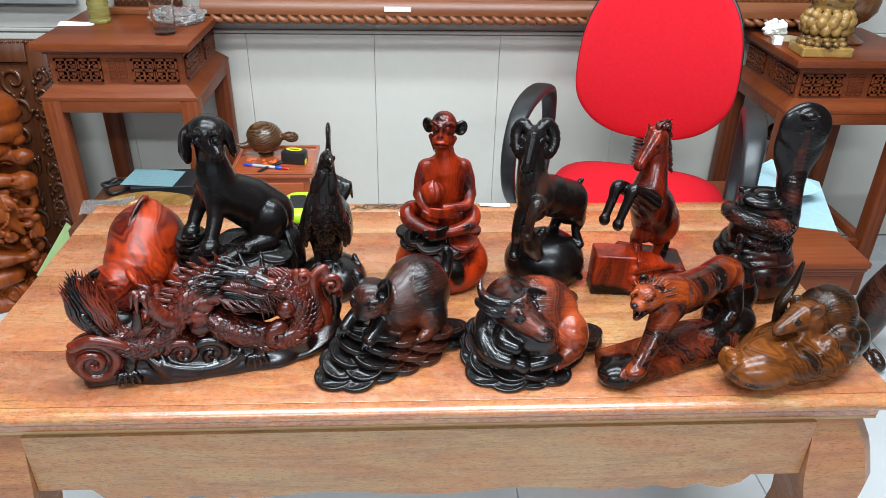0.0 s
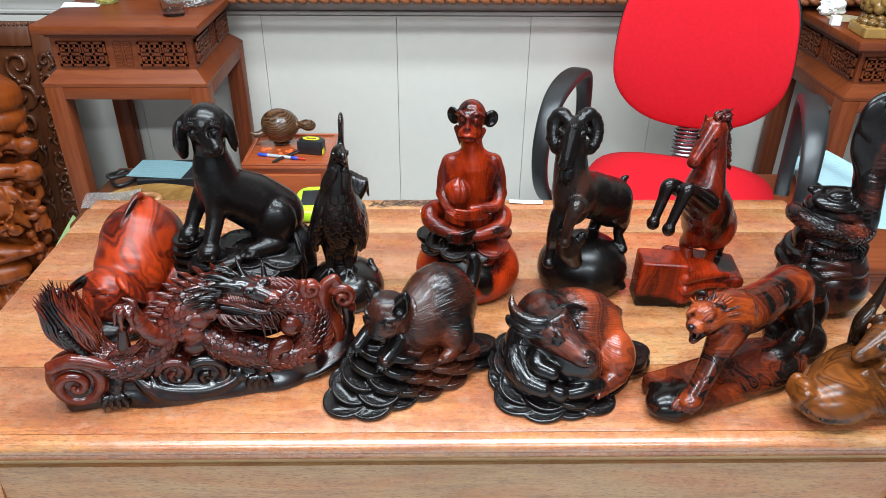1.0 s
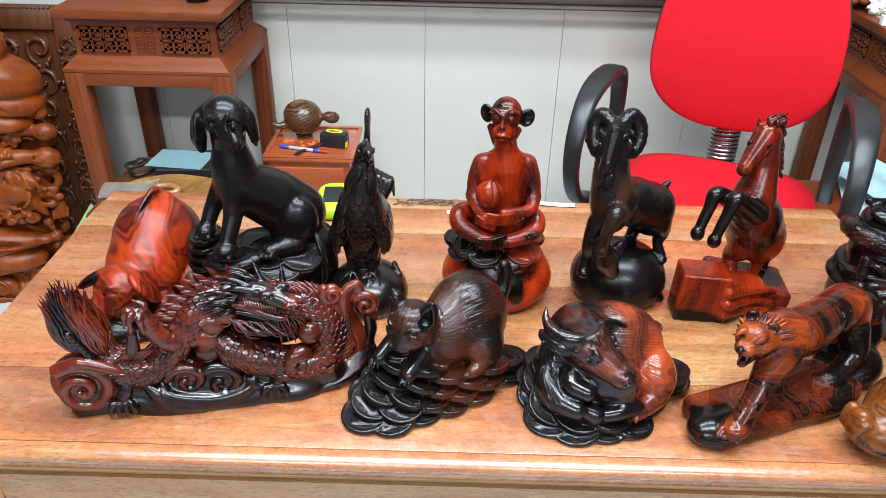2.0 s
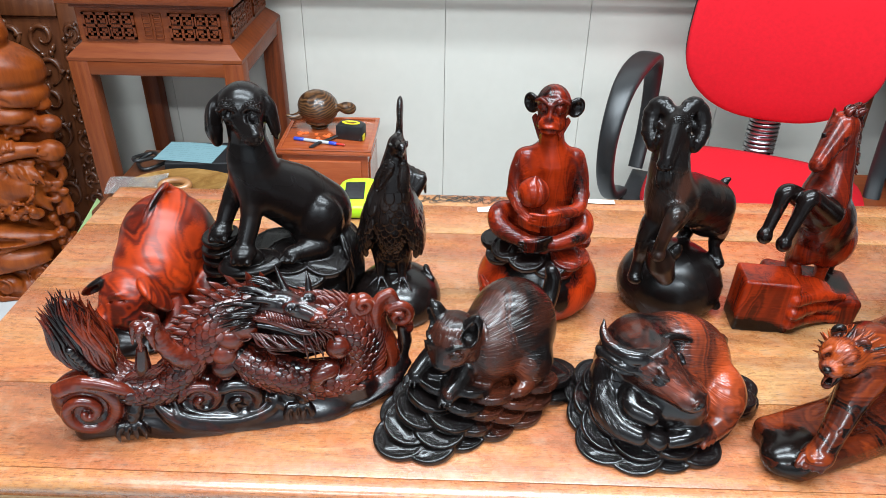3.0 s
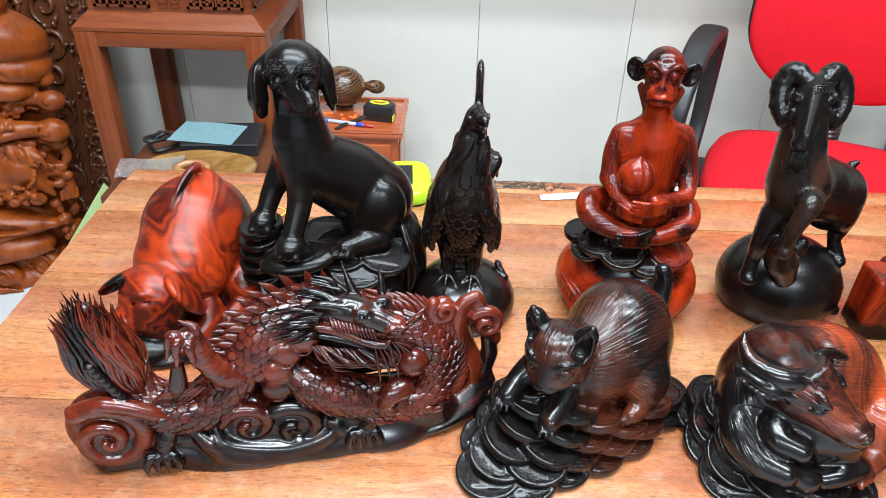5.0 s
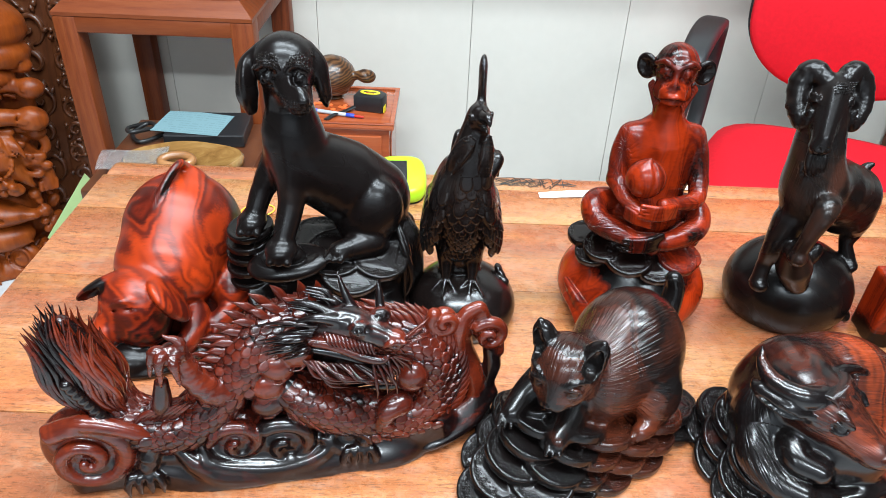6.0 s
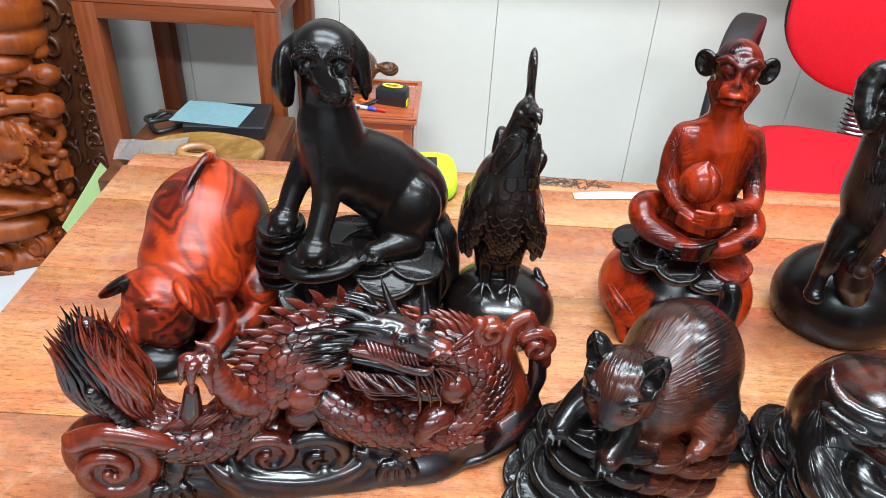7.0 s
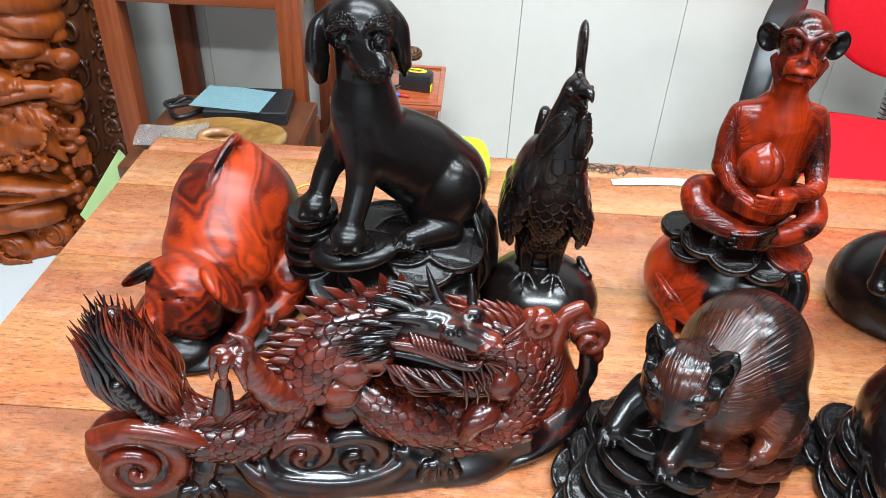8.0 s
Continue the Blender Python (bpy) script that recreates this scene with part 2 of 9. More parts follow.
def sweep(points, radius, n=8, bm=None, flat=1.0, closed=False):
    """A tube along places; radius is one number or one a place; flat squeezes its second axis."""
    bm = bm or bmesh.new()
    pts = [Vector(p) for p in points]
    count = len(pts)
    rad = [radius] * count if isinstance(radius, (int, float)) else radius
    rings, side = [], None
    for i, p in enumerate(pts):
        a = pts[i - 1] if (i or closed) else pts[0]
        b = pts[(i + 1) % count] if (i < count - 1 or closed) else pts[-1]
        d = (b - a).normalized()
        if side is None:
            side = d.orthogonal().normalized() if abs(d.z) > 0.9 else d.cross(Vector((0, 0, 1))).normalized()
        side = (side - d * side.dot(d)).normalized()
        up = d.cross(side)
        rings.append([bm.verts.new(p + side * (rad[i] * math.cos(2 * math.pi * k / n)) + up * (rad[i] * flat * math.sin(2 * math.pi * k / n))) for k in range(n)])
    pairs = list(zip(rings, rings[1:])) + ([(rings[-1], rings[0])] if closed else [])
    for a, b in pairs:
        for k in range(n):
            bm.faces.new((a[k], a[(k + 1) % n], b[(k + 1) % n], b[k]))
    if not closed:
        bm.faces.new(rings[0][::-1])
        bm.faces.new(rings[-1])
    return bm


def slab(outline, lo, hi, axis="y", bevel=0.0):
    """A flat board of any outline, lo to hi thick along one axis; outline in the two other axes."""
    bm = bmesh.new()

    def at(u, w, h):
        return {"y": (u, h, w), "z": (u, w, h), "x": (h, u, w)}[axis]

    a = [bm.verts.new(at(u, w, lo)) for u, w in outline]
    b = [bm.verts.new(at(u, w, hi)) for u, w in outline]
    bm.faces.new(a)
    bm.faces.new(b[::-1])
    for k in range(len(a)):
        j = (k + 1) % len(a)
        bm.faces.new((a[j], a[k], b[k], b[j]))
    bmesh.ops.recalc_face_normals(bm, faces=bm.faces)
    if bevel > 0:
        rim = [e for e in bm.edges if len(e.link_faces) == 2 and any(len(f.verts) > 4 for f in e.link_faces)]
        bmesh.ops.bevel(bm, geom=rim, offset=bevel, segments=2, affect="EDGES", profile=0.5)
    return bm


V = np.array


class Clay:
    """A solid carved out of smoothly joined forms, in centimetres about its base."""

    def __init__(self, lo, hi, cell=0.25):
        self.h = cell
        self.lo = np.array(lo, float)
        self.n = np.ceil((np.array(hi, float) - self.lo) / cell).astype(int) + 1
        self.ax = [self.lo[i] + cell * np.arange(self.n[i]) for i in range(3)]
        self.d = np.full(self.n, 9.0, np.float32)
        self.c = np.full(self.n, 0.5, np.float32)
        self.hairy = []
        self.pits = []
        self.coins = []
        self.more = []
        self.plates = []

    def area(self, lo, hi, pad):
        sl = []
        for i in range(3):
            a = int(np.clip(np.floor((lo[i] - pad - self.lo[i]) / self.h), 0, self.n[i]))
            b = int(np.clip(np.ceil((hi[i] + pad - self.lo[i]) / self.h) + 1, 0, self.n[i]))
            sl.append(slice(a, b))
        x, y, z = (self.ax[i][sl[i]].astype(np.float32) for i in range(3))
        return tuple(sl), x[:, None, None], y[None, :, None], z[None, None, :]

    def join(self, sl, d, k, tone, cut=False):
        a = self.d[sl]
        if a.size == 0:
            return
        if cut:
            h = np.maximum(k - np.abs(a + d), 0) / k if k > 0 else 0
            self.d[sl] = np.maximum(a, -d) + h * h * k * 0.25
            # A dark tone here paints the hollow's shade into the wood colour
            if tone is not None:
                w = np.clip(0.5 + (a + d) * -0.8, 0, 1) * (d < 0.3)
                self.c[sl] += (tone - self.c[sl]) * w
            return
        if tone is not None:
            w = np.clip(0.5 + (a - d) / max(k, self.h * 2), 0, 1)
            self.c[sl] += (tone - self.c[sl]) * w
        h = np.maximum(k - np.abs(a - d), 0) / k if k > 0 else 0
        self.d[sl] = np.minimum(a, d) - h * h * k * 0.25

    def ell(self, c, r, rot=(0, 0, 0), k=0.8, tone=None, cut=False):
        r = np.array([r] * 3 if isinstance(r, (int, float)) else r, float)
        R = np.array(Euler([radians(a) for a in rot]).to_matrix())
        ext = np.sqrt((R * R) @ (r * r))
        sl, x, y, z = self.area(c - ext, c + ext, k + 3 * self.h)
        x, y, z = x - c[0], y - c[1], z - c[2]
        q = [(R[0, i] * x + R[1, i] * y + R[2, i] * z) for i in range(3)]
        k0 = np.sqrt(sum((q[i] / r[i]) ** 2 for i in range(3)))
        k1 = np.sqrt(sum((q[i] / r[i] ** 2) ** 2 for i in range(3))) + 1e-6
        self.join(sl, (k0 * (k0 - 1) / k1).astype(np.float32), k, tone, cut)
        return self

    def cap(self, a, b, ra, rb=None, k=0.8, tone=None, cut=False):
        rb = ra if rb is None else rb
        a, b = np.array(a, float), np.array(b, float)
        lo = np.minimum(a - ra, b - rb)
        hi = np.maximum(a + ra, b + rb)
        sl, x, y, z = self.area(lo, hi, k + 3 * self.h)
        e = b - a
        t = np.clip(((x - a[0]) * e[0] + (y - a[1]) * e[1] + (z - a[2]) * e[2]) / max(e @ e, 1e-9), 0, 1)
        d = np.sqrt((x - a[0] - t * e[0]) ** 2 + (y - a[1] - t * e[1]) ** 2 + (z - a[2] - t * e[2]) ** 2) - (ra + (rb - ra) * t)
        self.join(sl, d.astype(np.float32), k, tone, cut)
        return self

    def tube(self, points, radii, n=None, k=0.6, tone=None, cut=False, own=0.0, scales=None):
        """A limb through places with a radius each. scales: (length, count round, depth) of overlapping scales."""
        n = n or 11 * (len(points) - 1)
        p = np.array(spline(points, n))
        r = np.interp(np.linspace(0, 1, n + 1), np.linspace(0, 1, len(radii)), radii)
        pad = k + 3 * self.h
        sl, x, y, z = self.area((p - r[:, None]).min(0), (p + r[:, None]).max(0), pad)
        shape = np.broadcast_shapes(x.shape, y.shape, z.shape)
        if 0 in shape:
            return self
        best = np.full(shape, 9.0, np.float32)
        if scales:
            arc = np.zeros(shape, np.float32)
            ang = np.zeros(shape, np.float32)
        run = 0.0
        side = np.array((0.0, 0.0, 1.0))
        for i in range(n):
            a, e = p[i], p[i + 1] - p[i]
            length = np.linalg.norm(e)
            rr = max(r[i], r[i + 1]) + pad
            lo, hi = np.minimum(p[i], p[i + 1]) - rr, np.maximum(p[i], p[i + 1]) + rr
            s2, X, Y, Z = self.area(lo, hi, 0)
            rel = tuple(slice(max(s2[j].start - sl[j].start, 0), max(min(s2[j].stop, sl[j].stop) - sl[j].start, 0)) for j in range(3))
            X = x[rel[0]] - a[0]
            Y = y[:, rel[1]] - a[1]
            Z = z[:, :, rel[2]] - a[2]
            t = np.clip((X * e[0] + Y * e[1] + Z * e[2]) / (e @ e + 1e-9), 0, 1)
            px, py, pz = X - t * e[0], Y - t * e[1], Z - t * e[2]
            d = np.sqrt(px * px + py * py + pz * pz) - (r[i] + (r[i + 1] - r[i]) * t)
            old = best[rel]
            near = d < old
            best[rel] = np.where(near, d, old)
            if scales:
                u = e / (length + 1e-9)
                side = side - u * (side @ u)
                side = side / np.linalg.norm(side)
                up = np.cross(u, side)
                th = np.arctan2(px * up[0] + py * up[1] + pz * up[2], px * side[0] + py * side[1] + pz * side[2])
                arc[rel] = np.where(near, run + t * length, arc[rel])
                ang[rel] = np.where(near, th, ang[rel])
            run += length
        if scales:
            step, count, depth = scales
            v = arc / step
            u = ang / (2 * math.pi) * count
            low = np.full(shape, 0.0, np.float32)
            for row in (0, 1):
                base = np.floor(v) - row
                f = v - base
                off = 0.5 * np.mod(base, 2)
                g = np.abs(np.mod(u + off, 1) - 0.5) * 2
                inside = (f - 0.15) ** 2 / 1.75 ** 2 + g * g < 1.0
                low = np.maximum(low, np.where(inside, 0.35 + 0.65 * (f / 2), 0))
            best = best - depth * low + depth * 0.6
        self.join(sl, best, k, tone, cut)
        return self

    def block(self, c, half, rnd=0.3, rot=(0, 0, 0), k=0.4, tone=None, cut=False):
        half = np.array(half, float)
        R = np.array(Euler([radians(a) for a in rot]).to_matrix())
        ext = np.abs(R) @ half
        sl, x, y, z = self.area(c - ext, c + ext, k + 3 * self.h)
        x, y, z = x - c[0], y - c[1], z - c[2]
        q = [np.abs(R[0, i] * x + R[1, i] * y + R[2, i] * z) - (half[i] - rnd) for i in range(3)]
        d = np.sqrt(sum(np.maximum(v, 0) ** 2 for v in q)) + np.minimum(np.maximum(np.maximum(q[0], q[1]), q[2]), 0) - rnd
        self.join(sl, d.astype(np.float32), k, tone, cut)
        return self

    def coin(self, c, r, h=0.45, tilt=(0, 0, 0), k=0.1, tone=None, hole=True):
        """A thick cash coin with a raised rim, a smooth square field and four punched segments."""
        R = np.array(Euler([radians(a) for a in tilt]).to_matrix())
        ext = np.sqrt((R * R) @ np.array((r * r, r * r, h * h)))
        sl, x, y, z = self.area(c - ext, c + ext, k + 3 * self.h)
        x, y, z = x - c[0], y - c[1], z - c[2]
        q = [R[0, i] * x + R[1, i] * y + R[2, i] * z for i in range(3)]
        rad = np.sqrt(q[0] ** 2 + q[1] ** 2)
        dish = 0.11 * np.clip((r * 0.90 - rad) / 0.15, 0, 1)
        if hole:
            sq = np.maximum(np.abs(q[0]), np.abs(q[1]))
            dish = dish - 0.07 * np.clip((r * 0.58 - sq) / 0.08, 0, 1)
        w0, w1 = rad - (r - 0.15), np.abs(q[2]) - (h - 0.15 - dish)
        d = np.sqrt(np.maximum(w0, 0) ** 2 + np.maximum(w1, 0) ** 2) + np.minimum(np.maximum(w0, w1), 0) - 0.15
        self.join(sl, d.astype(np.float32), k, tone)
        if hole:
            self.coins.append((np.array(c, float), R, r, h))
        return self

    def carve(self, fn, lo=None, hi=None, thick=0.6):
        """Fine relief: fn(x, y, z) in centimetres is taken off near the surface."""
        sl, x, y, z = self.area(self.lo if lo is None else lo, (self.lo + self.n * self.h) if hi is None else hi, 0)
        a = self.d[sl]
        idx = np.nonzero(np.abs(a) < thick)
        a[idx] += fn(x[idx[0], 0, 0], y[0, idx[1], 0], z[0, 0, idx[2]]).astype(np.float32)
        return self

    def hair(self, c, r, soft=0.4, flow=(0, 0, -1), seam=(0, 1, 0), size=None):
        """Marks a zone that is combed with fine hair lines running along flow; seam is the side where the lines may meet."""
        self.hairy.append((V(c), np.array(r, float), soft, V(flow) / np.linalg.norm(flow), V(seam), size or float(np.mean(r)) * 0.7))
        return self

    def strand(self, points, radii, n=None, tone=0.4, sides=6, flat=1.0):
        """One lock of hair, a spike or a whisker with its own crisp edges."""
        n = n or 5 * (len(points) - 1)
        p = np.array(spline(points, n))
        r = np.interp(np.linspace(0, 1, len(p)), np.linspace(0, 1, len(radii)), radii)
        d = np.gradient(p, axis=0)
        d = d / (np.linalg.norm(d, axis=1)[:, None] + 1e-9)
        u = np.cross(d, V((0.2, -1.0, 0.25)))
        u = u / (np.linalg.norm(u, axis=1)[:, None] + 1e-9)
        w = np.cross(u, d)
        ang = 2 * math.pi * np.arange(sides) / sides
        co = p[:, None, :] + r[:, None, None] * (u[:, None, :] * np.cos(ang)[None, :, None] + flat * w[:, None, :] * np.sin(ang)[None, :, None])
        k = np.arange(sides)
        rows = np.arange(len(p) - 1)[:, None] * sides
        f = np.stack([rows + k, rows + (k + 1) % sides, rows + sides + (k + 1) % sides, rows + sides + k], 2).reshape(-1, 4)
        self.more.append((co.reshape(-1, 3), f, tone))
        return self

    def bead(self, p, r, tone=0.1):
        """A small punched bead standing on the surface."""
        ring = [(0.0, 0.9), (0.72, 0.62), (1.0, 0.0), (0.72, -0.62), (0.0, -0.9)]
        a = 2 * math.pi * np.arange(6) / 6
        co = np.concatenate([np.stack([w * np.cos(a), w * np.sin(a), np.full(6, h)], 1) for w, h in ring]) * r + V(p, float)
        k = np.arange(6)
        f = np.concatenate([np.stack([6 * j + k, 6 * j + 6 + k, 6 * j + 6 + (k + 1) % 6, 6 * j + (k + 1) % 6], 1) for j in range(4)])
        self.more.append((co, f, tone))
        return self

    def plate(self, start, inward, along, w, length, tone=0.45, lift=0.28, reach=2.5):
        """An overlapping scale or feather, laid on the surface met from start."""
        self.plates.append((V(start, float), V(inward, float), V(along, float), w, length, tone, lift, reach))
        return self

    def scaled_tube(self, points, radii, n, step, count, w, length, tone=0.45, lift=0.28, skip=None):
        """Overlapping scales in staggered rings along a limb."""
        p = np.array(spline(points, n))
        r = np.interp(np.linspace(0, 1, n + 1), np.linspace(0, 1, len(radii)), radii)
        arc = np.concatenate([[0], np.cumsum(np.linalg.norm(np.diff(p, axis=0), axis=1))])
        side = V((0.0, 0.0, 1.0))
        for row, s in enumerate(np.arange(step, arc[-1] - step, step)):
            c = V([np.interp(s, arc, p[:, i]) for i in range(3)])
            e = V([np.interp(s + 0.3, arc, p[:, i]) for i in range(3)]) - c
            e = e / np.linalg.norm(e)
            q = np.interp(s, arc, r)
            side = side - e * (side @ e)
            side = side / np.linalg.norm(side)
            up = np.cross(e, side)
            for k in range(count):
                a = 2 * math.pi * (k + 0.5 * (row % 2)) / count
                out = side * math.cos(a) + up * math.sin(a)
                self.plate(c + out * (q + 0.5), -out, -e, w, length, tone, lift, 1.1)
        return self

    def lay_plates(self):
        """Finds where each plate meets the carved surface and shapes it there."""
        cols, rows = 5, 5
        a = np.linspace(-1, 1, cols)[None, :]
        b = np.linspace(0, 1, rows)[:, None]
        wide = np.sqrt(np.clip(1 - np.clip((b - 0.4) / 0.6, 0, 1) ** 2, 0.02, 1)) * (0.8 + 0.2 * np.clip(b / 0.4, 0, 1))
        U, T = a * wide, b + 0 * a
        dome = (1 - a * a) * 0.5
        face = []
        for i in range(rows - 1):
            for j in range(cols - 1):
                face.append((i * cols + j, i * cols + j + 1, (i + 1) * cols + j + 1, (i + 1) * cols + j))
        rim = [i * cols for i in range(rows)] + [(rows - 1) * cols + j for j in range(1, cols)] + [i * cols + cols - 1 for i in range(rows - 2, -1, -1)]
        n0 = rows * cols
        for i in range(len(rim) - 1):
            face.append((rim[i], rim[i + 1], n0 + i + 1, n0 + i))
        face = np.array(face)
        for start, inward, along, w, length, tone, lift, reach in self.plates:
            inward = inward / np.linalg.norm(inward)
            t = np.linspace(0, reach, 40)
            q = start + t[:, None] * inward
            g = np.round((q - self.lo) / self.h).astype(int)
            ok = np.all((g > 1) & (g < self.n - 2), axis=1)
            if not ok.all():
                continue
            d = self.d[g[:, 0], g[:, 1], g[:, 2]]
            if d[0] < 0.05 or d.min() > 0:
                continue
            i = int(np.argmax(d <= 0))
            x, y, z = g[i]
            nor = V((self.d[x + 1, y, z] - self.d[x - 1, y, z], self.d[x, y + 1, z] - self.d[x, y - 1, z], self.d[x, y, z + 1] - self.d[x, y, z - 1]))
            nor = nor / (np.linalg.norm(nor) + 1e-6) * 0.6 - inward * 0.4
            nor = nor / np.linalg.norm(nor)
            v = along - nor * (along @ nor)
            v = v / (np.linalg.norm(v) + 1e-9)
            u = np.cross(v, nor)
            base = q[i]
            height = lift * (0.15 + 0.85 * T) + 0.35 * lift * dome - 0.02
            co = base + (U * w)[..., None] * u + (T * length)[..., None] * v + height[..., None] * nor
            co = co.reshape(-1, 3)
            skirt = co[rim] - nor * (lift * 1.1)
            self.more.append((np.concatenate([co, skirt]), face, tone + 0.10 * (math.sin(base @ V((91.7, 47.3, 63.1))) * 0.5)))

    def stipple(self, c, r, soft=0.25):
        """Marks a zone covered with fine punched beads."""
        self.pits.append((V(c), np.array(r, float), soft))
        return self

    def paint(self, c, r, tone, rot=(0, 0, 0), soft=0.35):
        """A patch of darker or redder wood running through the block."""
        R = np.array(Euler([radians(a) for a in rot]).to_matrix())
        r = np.array(r, float)
        ext = np.sqrt((R * R) @ (r * r))
        sl, x, y, z = self.area(V(c) - ext, V(c) + ext, 0.5)
        x, y, z = x - c[0], y - c[1], z - c[2]
        q = np.sqrt(sum(((R[0, i] * x + R[1, i] * y + R[2, i] * z) / r[i]) ** 2 for i in range(3)))
        w = np.clip((1 - q) / soft, 0, 1)
        self.c[sl] += (tone - self.c[sl]) * w
        return self

    def flat(self, z=0.0):
        sl, x, y, zz = self.area(self.lo, self.lo + self.n * self.h, 0)
        self.d = np.maximum(self.d, (z - zz))
        return self

    def mesh(self, name):
        d = self.d
        for s in (np.s_[0], np.s_[-1], np.s_[:, 0], np.s_[:, -1], np.s_[:, :, 0], np.s_[:, :, -1]):
            d[s] = np.maximum(d[s], 0.05)
        neg = d < 0
        m = self.n - 1
        acc = np.zeros((*m, 3), np.float32)
        cnt = np.zeros(m, np.uint8)
        corner = [slice(0, -1), slice(1, None)]
        quads = []
        for axis in range(3):
            o = [0, 1, 2]
            o.remove(axis)
            lo_s = [slice(None)] * 3
            hi_s = [slice(None)] * 3
            lo_s[axis], hi_s[axis] = corner[0], corner[1]
            da, db = d[tuple(lo_s)], d[tuple(hi_s)]
            cross = neg[tuple(lo_s)] != neg[tuple(hi_s)]
            idx = np.array(np.nonzero(cross))
            va, vb = da[tuple(idx)], db[tuple(idx)]
            t = va / (va - vb)
            pos = idx.T.astype(np.float32)
            pos[:, axis] += t
            inner = np.all([(idx[j] > 0) & (idx[j] < self.n[j] - 1) for j in o], axis=0)
            for s0 in (0, 1):
                for s1 in (0, 1):
                    cell = idx.copy()
                    cell[o[0]] -= s0
                    cell[o[1]] -= s1
                    ok = np.all([(cell[j] >= 0) & (cell[j] < m[j]) for j in range(3)], axis=0)
                    ci = tuple(cell[:, ok])
                    np.add.at(acc, ci, pos[ok])
                    np.add.at(cnt, ci, 1)
            ring = []
            for s0, s1 in ((1, 1), (0, 1), (0, 0), (1, 0)):
                cell = idx[:, inner].copy()
                cell[o[0]] -= s0
                cell[o[1]] -= s1
                ring.append(np.ravel_multi_index(tuple(cell), tuple(m)))
            q = np.stack(ring, 1)
            flip = (va[inner] < 0) if axis != 1 else (va[inner] >= 0)
            q[~flip] = q[~flip][:, ::-1]
            quads.append(q)
        flat_cnt = cnt.ravel()
        used = np.nonzero(flat_cnt)[0]
        number = np.full(flat_cnt.size, -1, np.int64)
        number[used] = np.arange(used.size)
        pos = acc.reshape(-1, 3)[used] / flat_cnt[used][:, None]
        grid = np.clip(np.round(pos).astype(int), 0, self.n - 1)
        tone = self.c[grid[:, 0], grid[:, 1], grid[:, 2]]
        co = (pos * self.h + self.lo) * 0.01
        faces = number[np.concatenate(quads)]
        cm = co * 100
        hair = np.zeros(len(co))
        comb = np.zeros((len(co), 3))
        for zc, zr, soft, flow, seam, size in self.hairy:
            p = cm - zc
            w = np.clip((1 - np.sqrt(((p / zr) ** 2).sum(1))) / soft, 0, 1)
            v0 = -(seam - flow * (seam @ flow))
            v0 = v0 / np.linalg.norm(v0)
            v1 = np.cross(flow, v0)
            th = np.arctan2(p @ v1, p @ v0)
            hit = w > hair
            comb[hit, 0] = (th * size)[hit]
            comb[hit, 1] = (p @ flow)[hit] * 0.06
            hair = np.maximum(hair, w)
        pit = np.zeros(len(co))
        for zc, zr, soft in self.pits:
            pit = np.maximum(pit, np.clip((1 - np.sqrt((((cm - zc) / zr) ** 2).sum(1))) / soft, 0, 1))
        for zc, R, r, h in self.coins:
            q = (cm - zc) @ R
            rad = np.hypot(q[:, 0], q[:, 1])
            sq = np.maximum(np.abs(q[:, 0]), np.abs(q[:, 1]))
            pit = np.maximum(pit, (rad < r * 0.86) & (sq > r * 0.62) & (np.abs(np.abs(q[:, 2]) - h + 0.12) < 0.2))
        self.lay_plates()
        if self.more:
            at = len(co)
            extra, quads, tones = [], [], []
            for p, f, w in self.more:
                extra.append(p * 0.01)
                quads.append(f + at)
                tones.append(np.full(len(p), w))
                at += len(p)
            gone = at - len(co)
            co = np.concatenate([co] + extra)
            faces = np.concatenate([faces] + quads)
            tone = np.concatenate([tone] + tones)
            hair, pit = (np.concatenate([q, np.zeros(gone)]) for q in (hair, pit))
            comb = np.concatenate([comb, np.zeros((gone, 3))])
        me = bpy.data.meshes.new(name)
        me.vertices.add(len(co))
        me.vertices.foreach_set("co", co.astype(np.float32).ravel())
        me.loops.add(faces.size)
        me.loops.foreach_set("vertex_index", faces.ravel().astype(np.int32))
        me.polygons.add(len(faces))
        me.polygons.foreach_set("loop_start", np.arange(0, faces.size, 4, dtype=np.int32))
        me.polygons.foreach_set("loop_total", np.full(len(faces), 4, np.int32))
        me.update(calc_edges=True)
        me.polygons.foreach_set("use_smooth", np.ones(len(faces), bool))
        at = me.attributes.new("tone", "FLOAT", "POINT")
        at.data.foreach_set("value", np.clip(tone, -1, 2).astype(np.float32))
        at = me.attributes.new("comb", "FLOAT_VECTOR", "POINT")
        at.data.foreach_set("vector", comb.astype(np.float32).ravel())
        at = me.attributes.new("pit", "FLOAT", "POINT")
        at.data.foreach_set("value", pit.astype(np.float32))
        at = me.attributes.new("hair", "FLOAT", "POINT")
        at.data.foreach_set("value", hair.astype(np.float32))
        return me


def statue(name, clay, material, at, label, category="carving", rz=0.0, group="zodiac carvings on the table"):
    me = clay.mesh(name)
    me.materials.append(material)
    ob = new(name, me)
    ob.matrix_basis = pose(*at, 0, 0, rz)
    return tagged(ob, label, category, group)


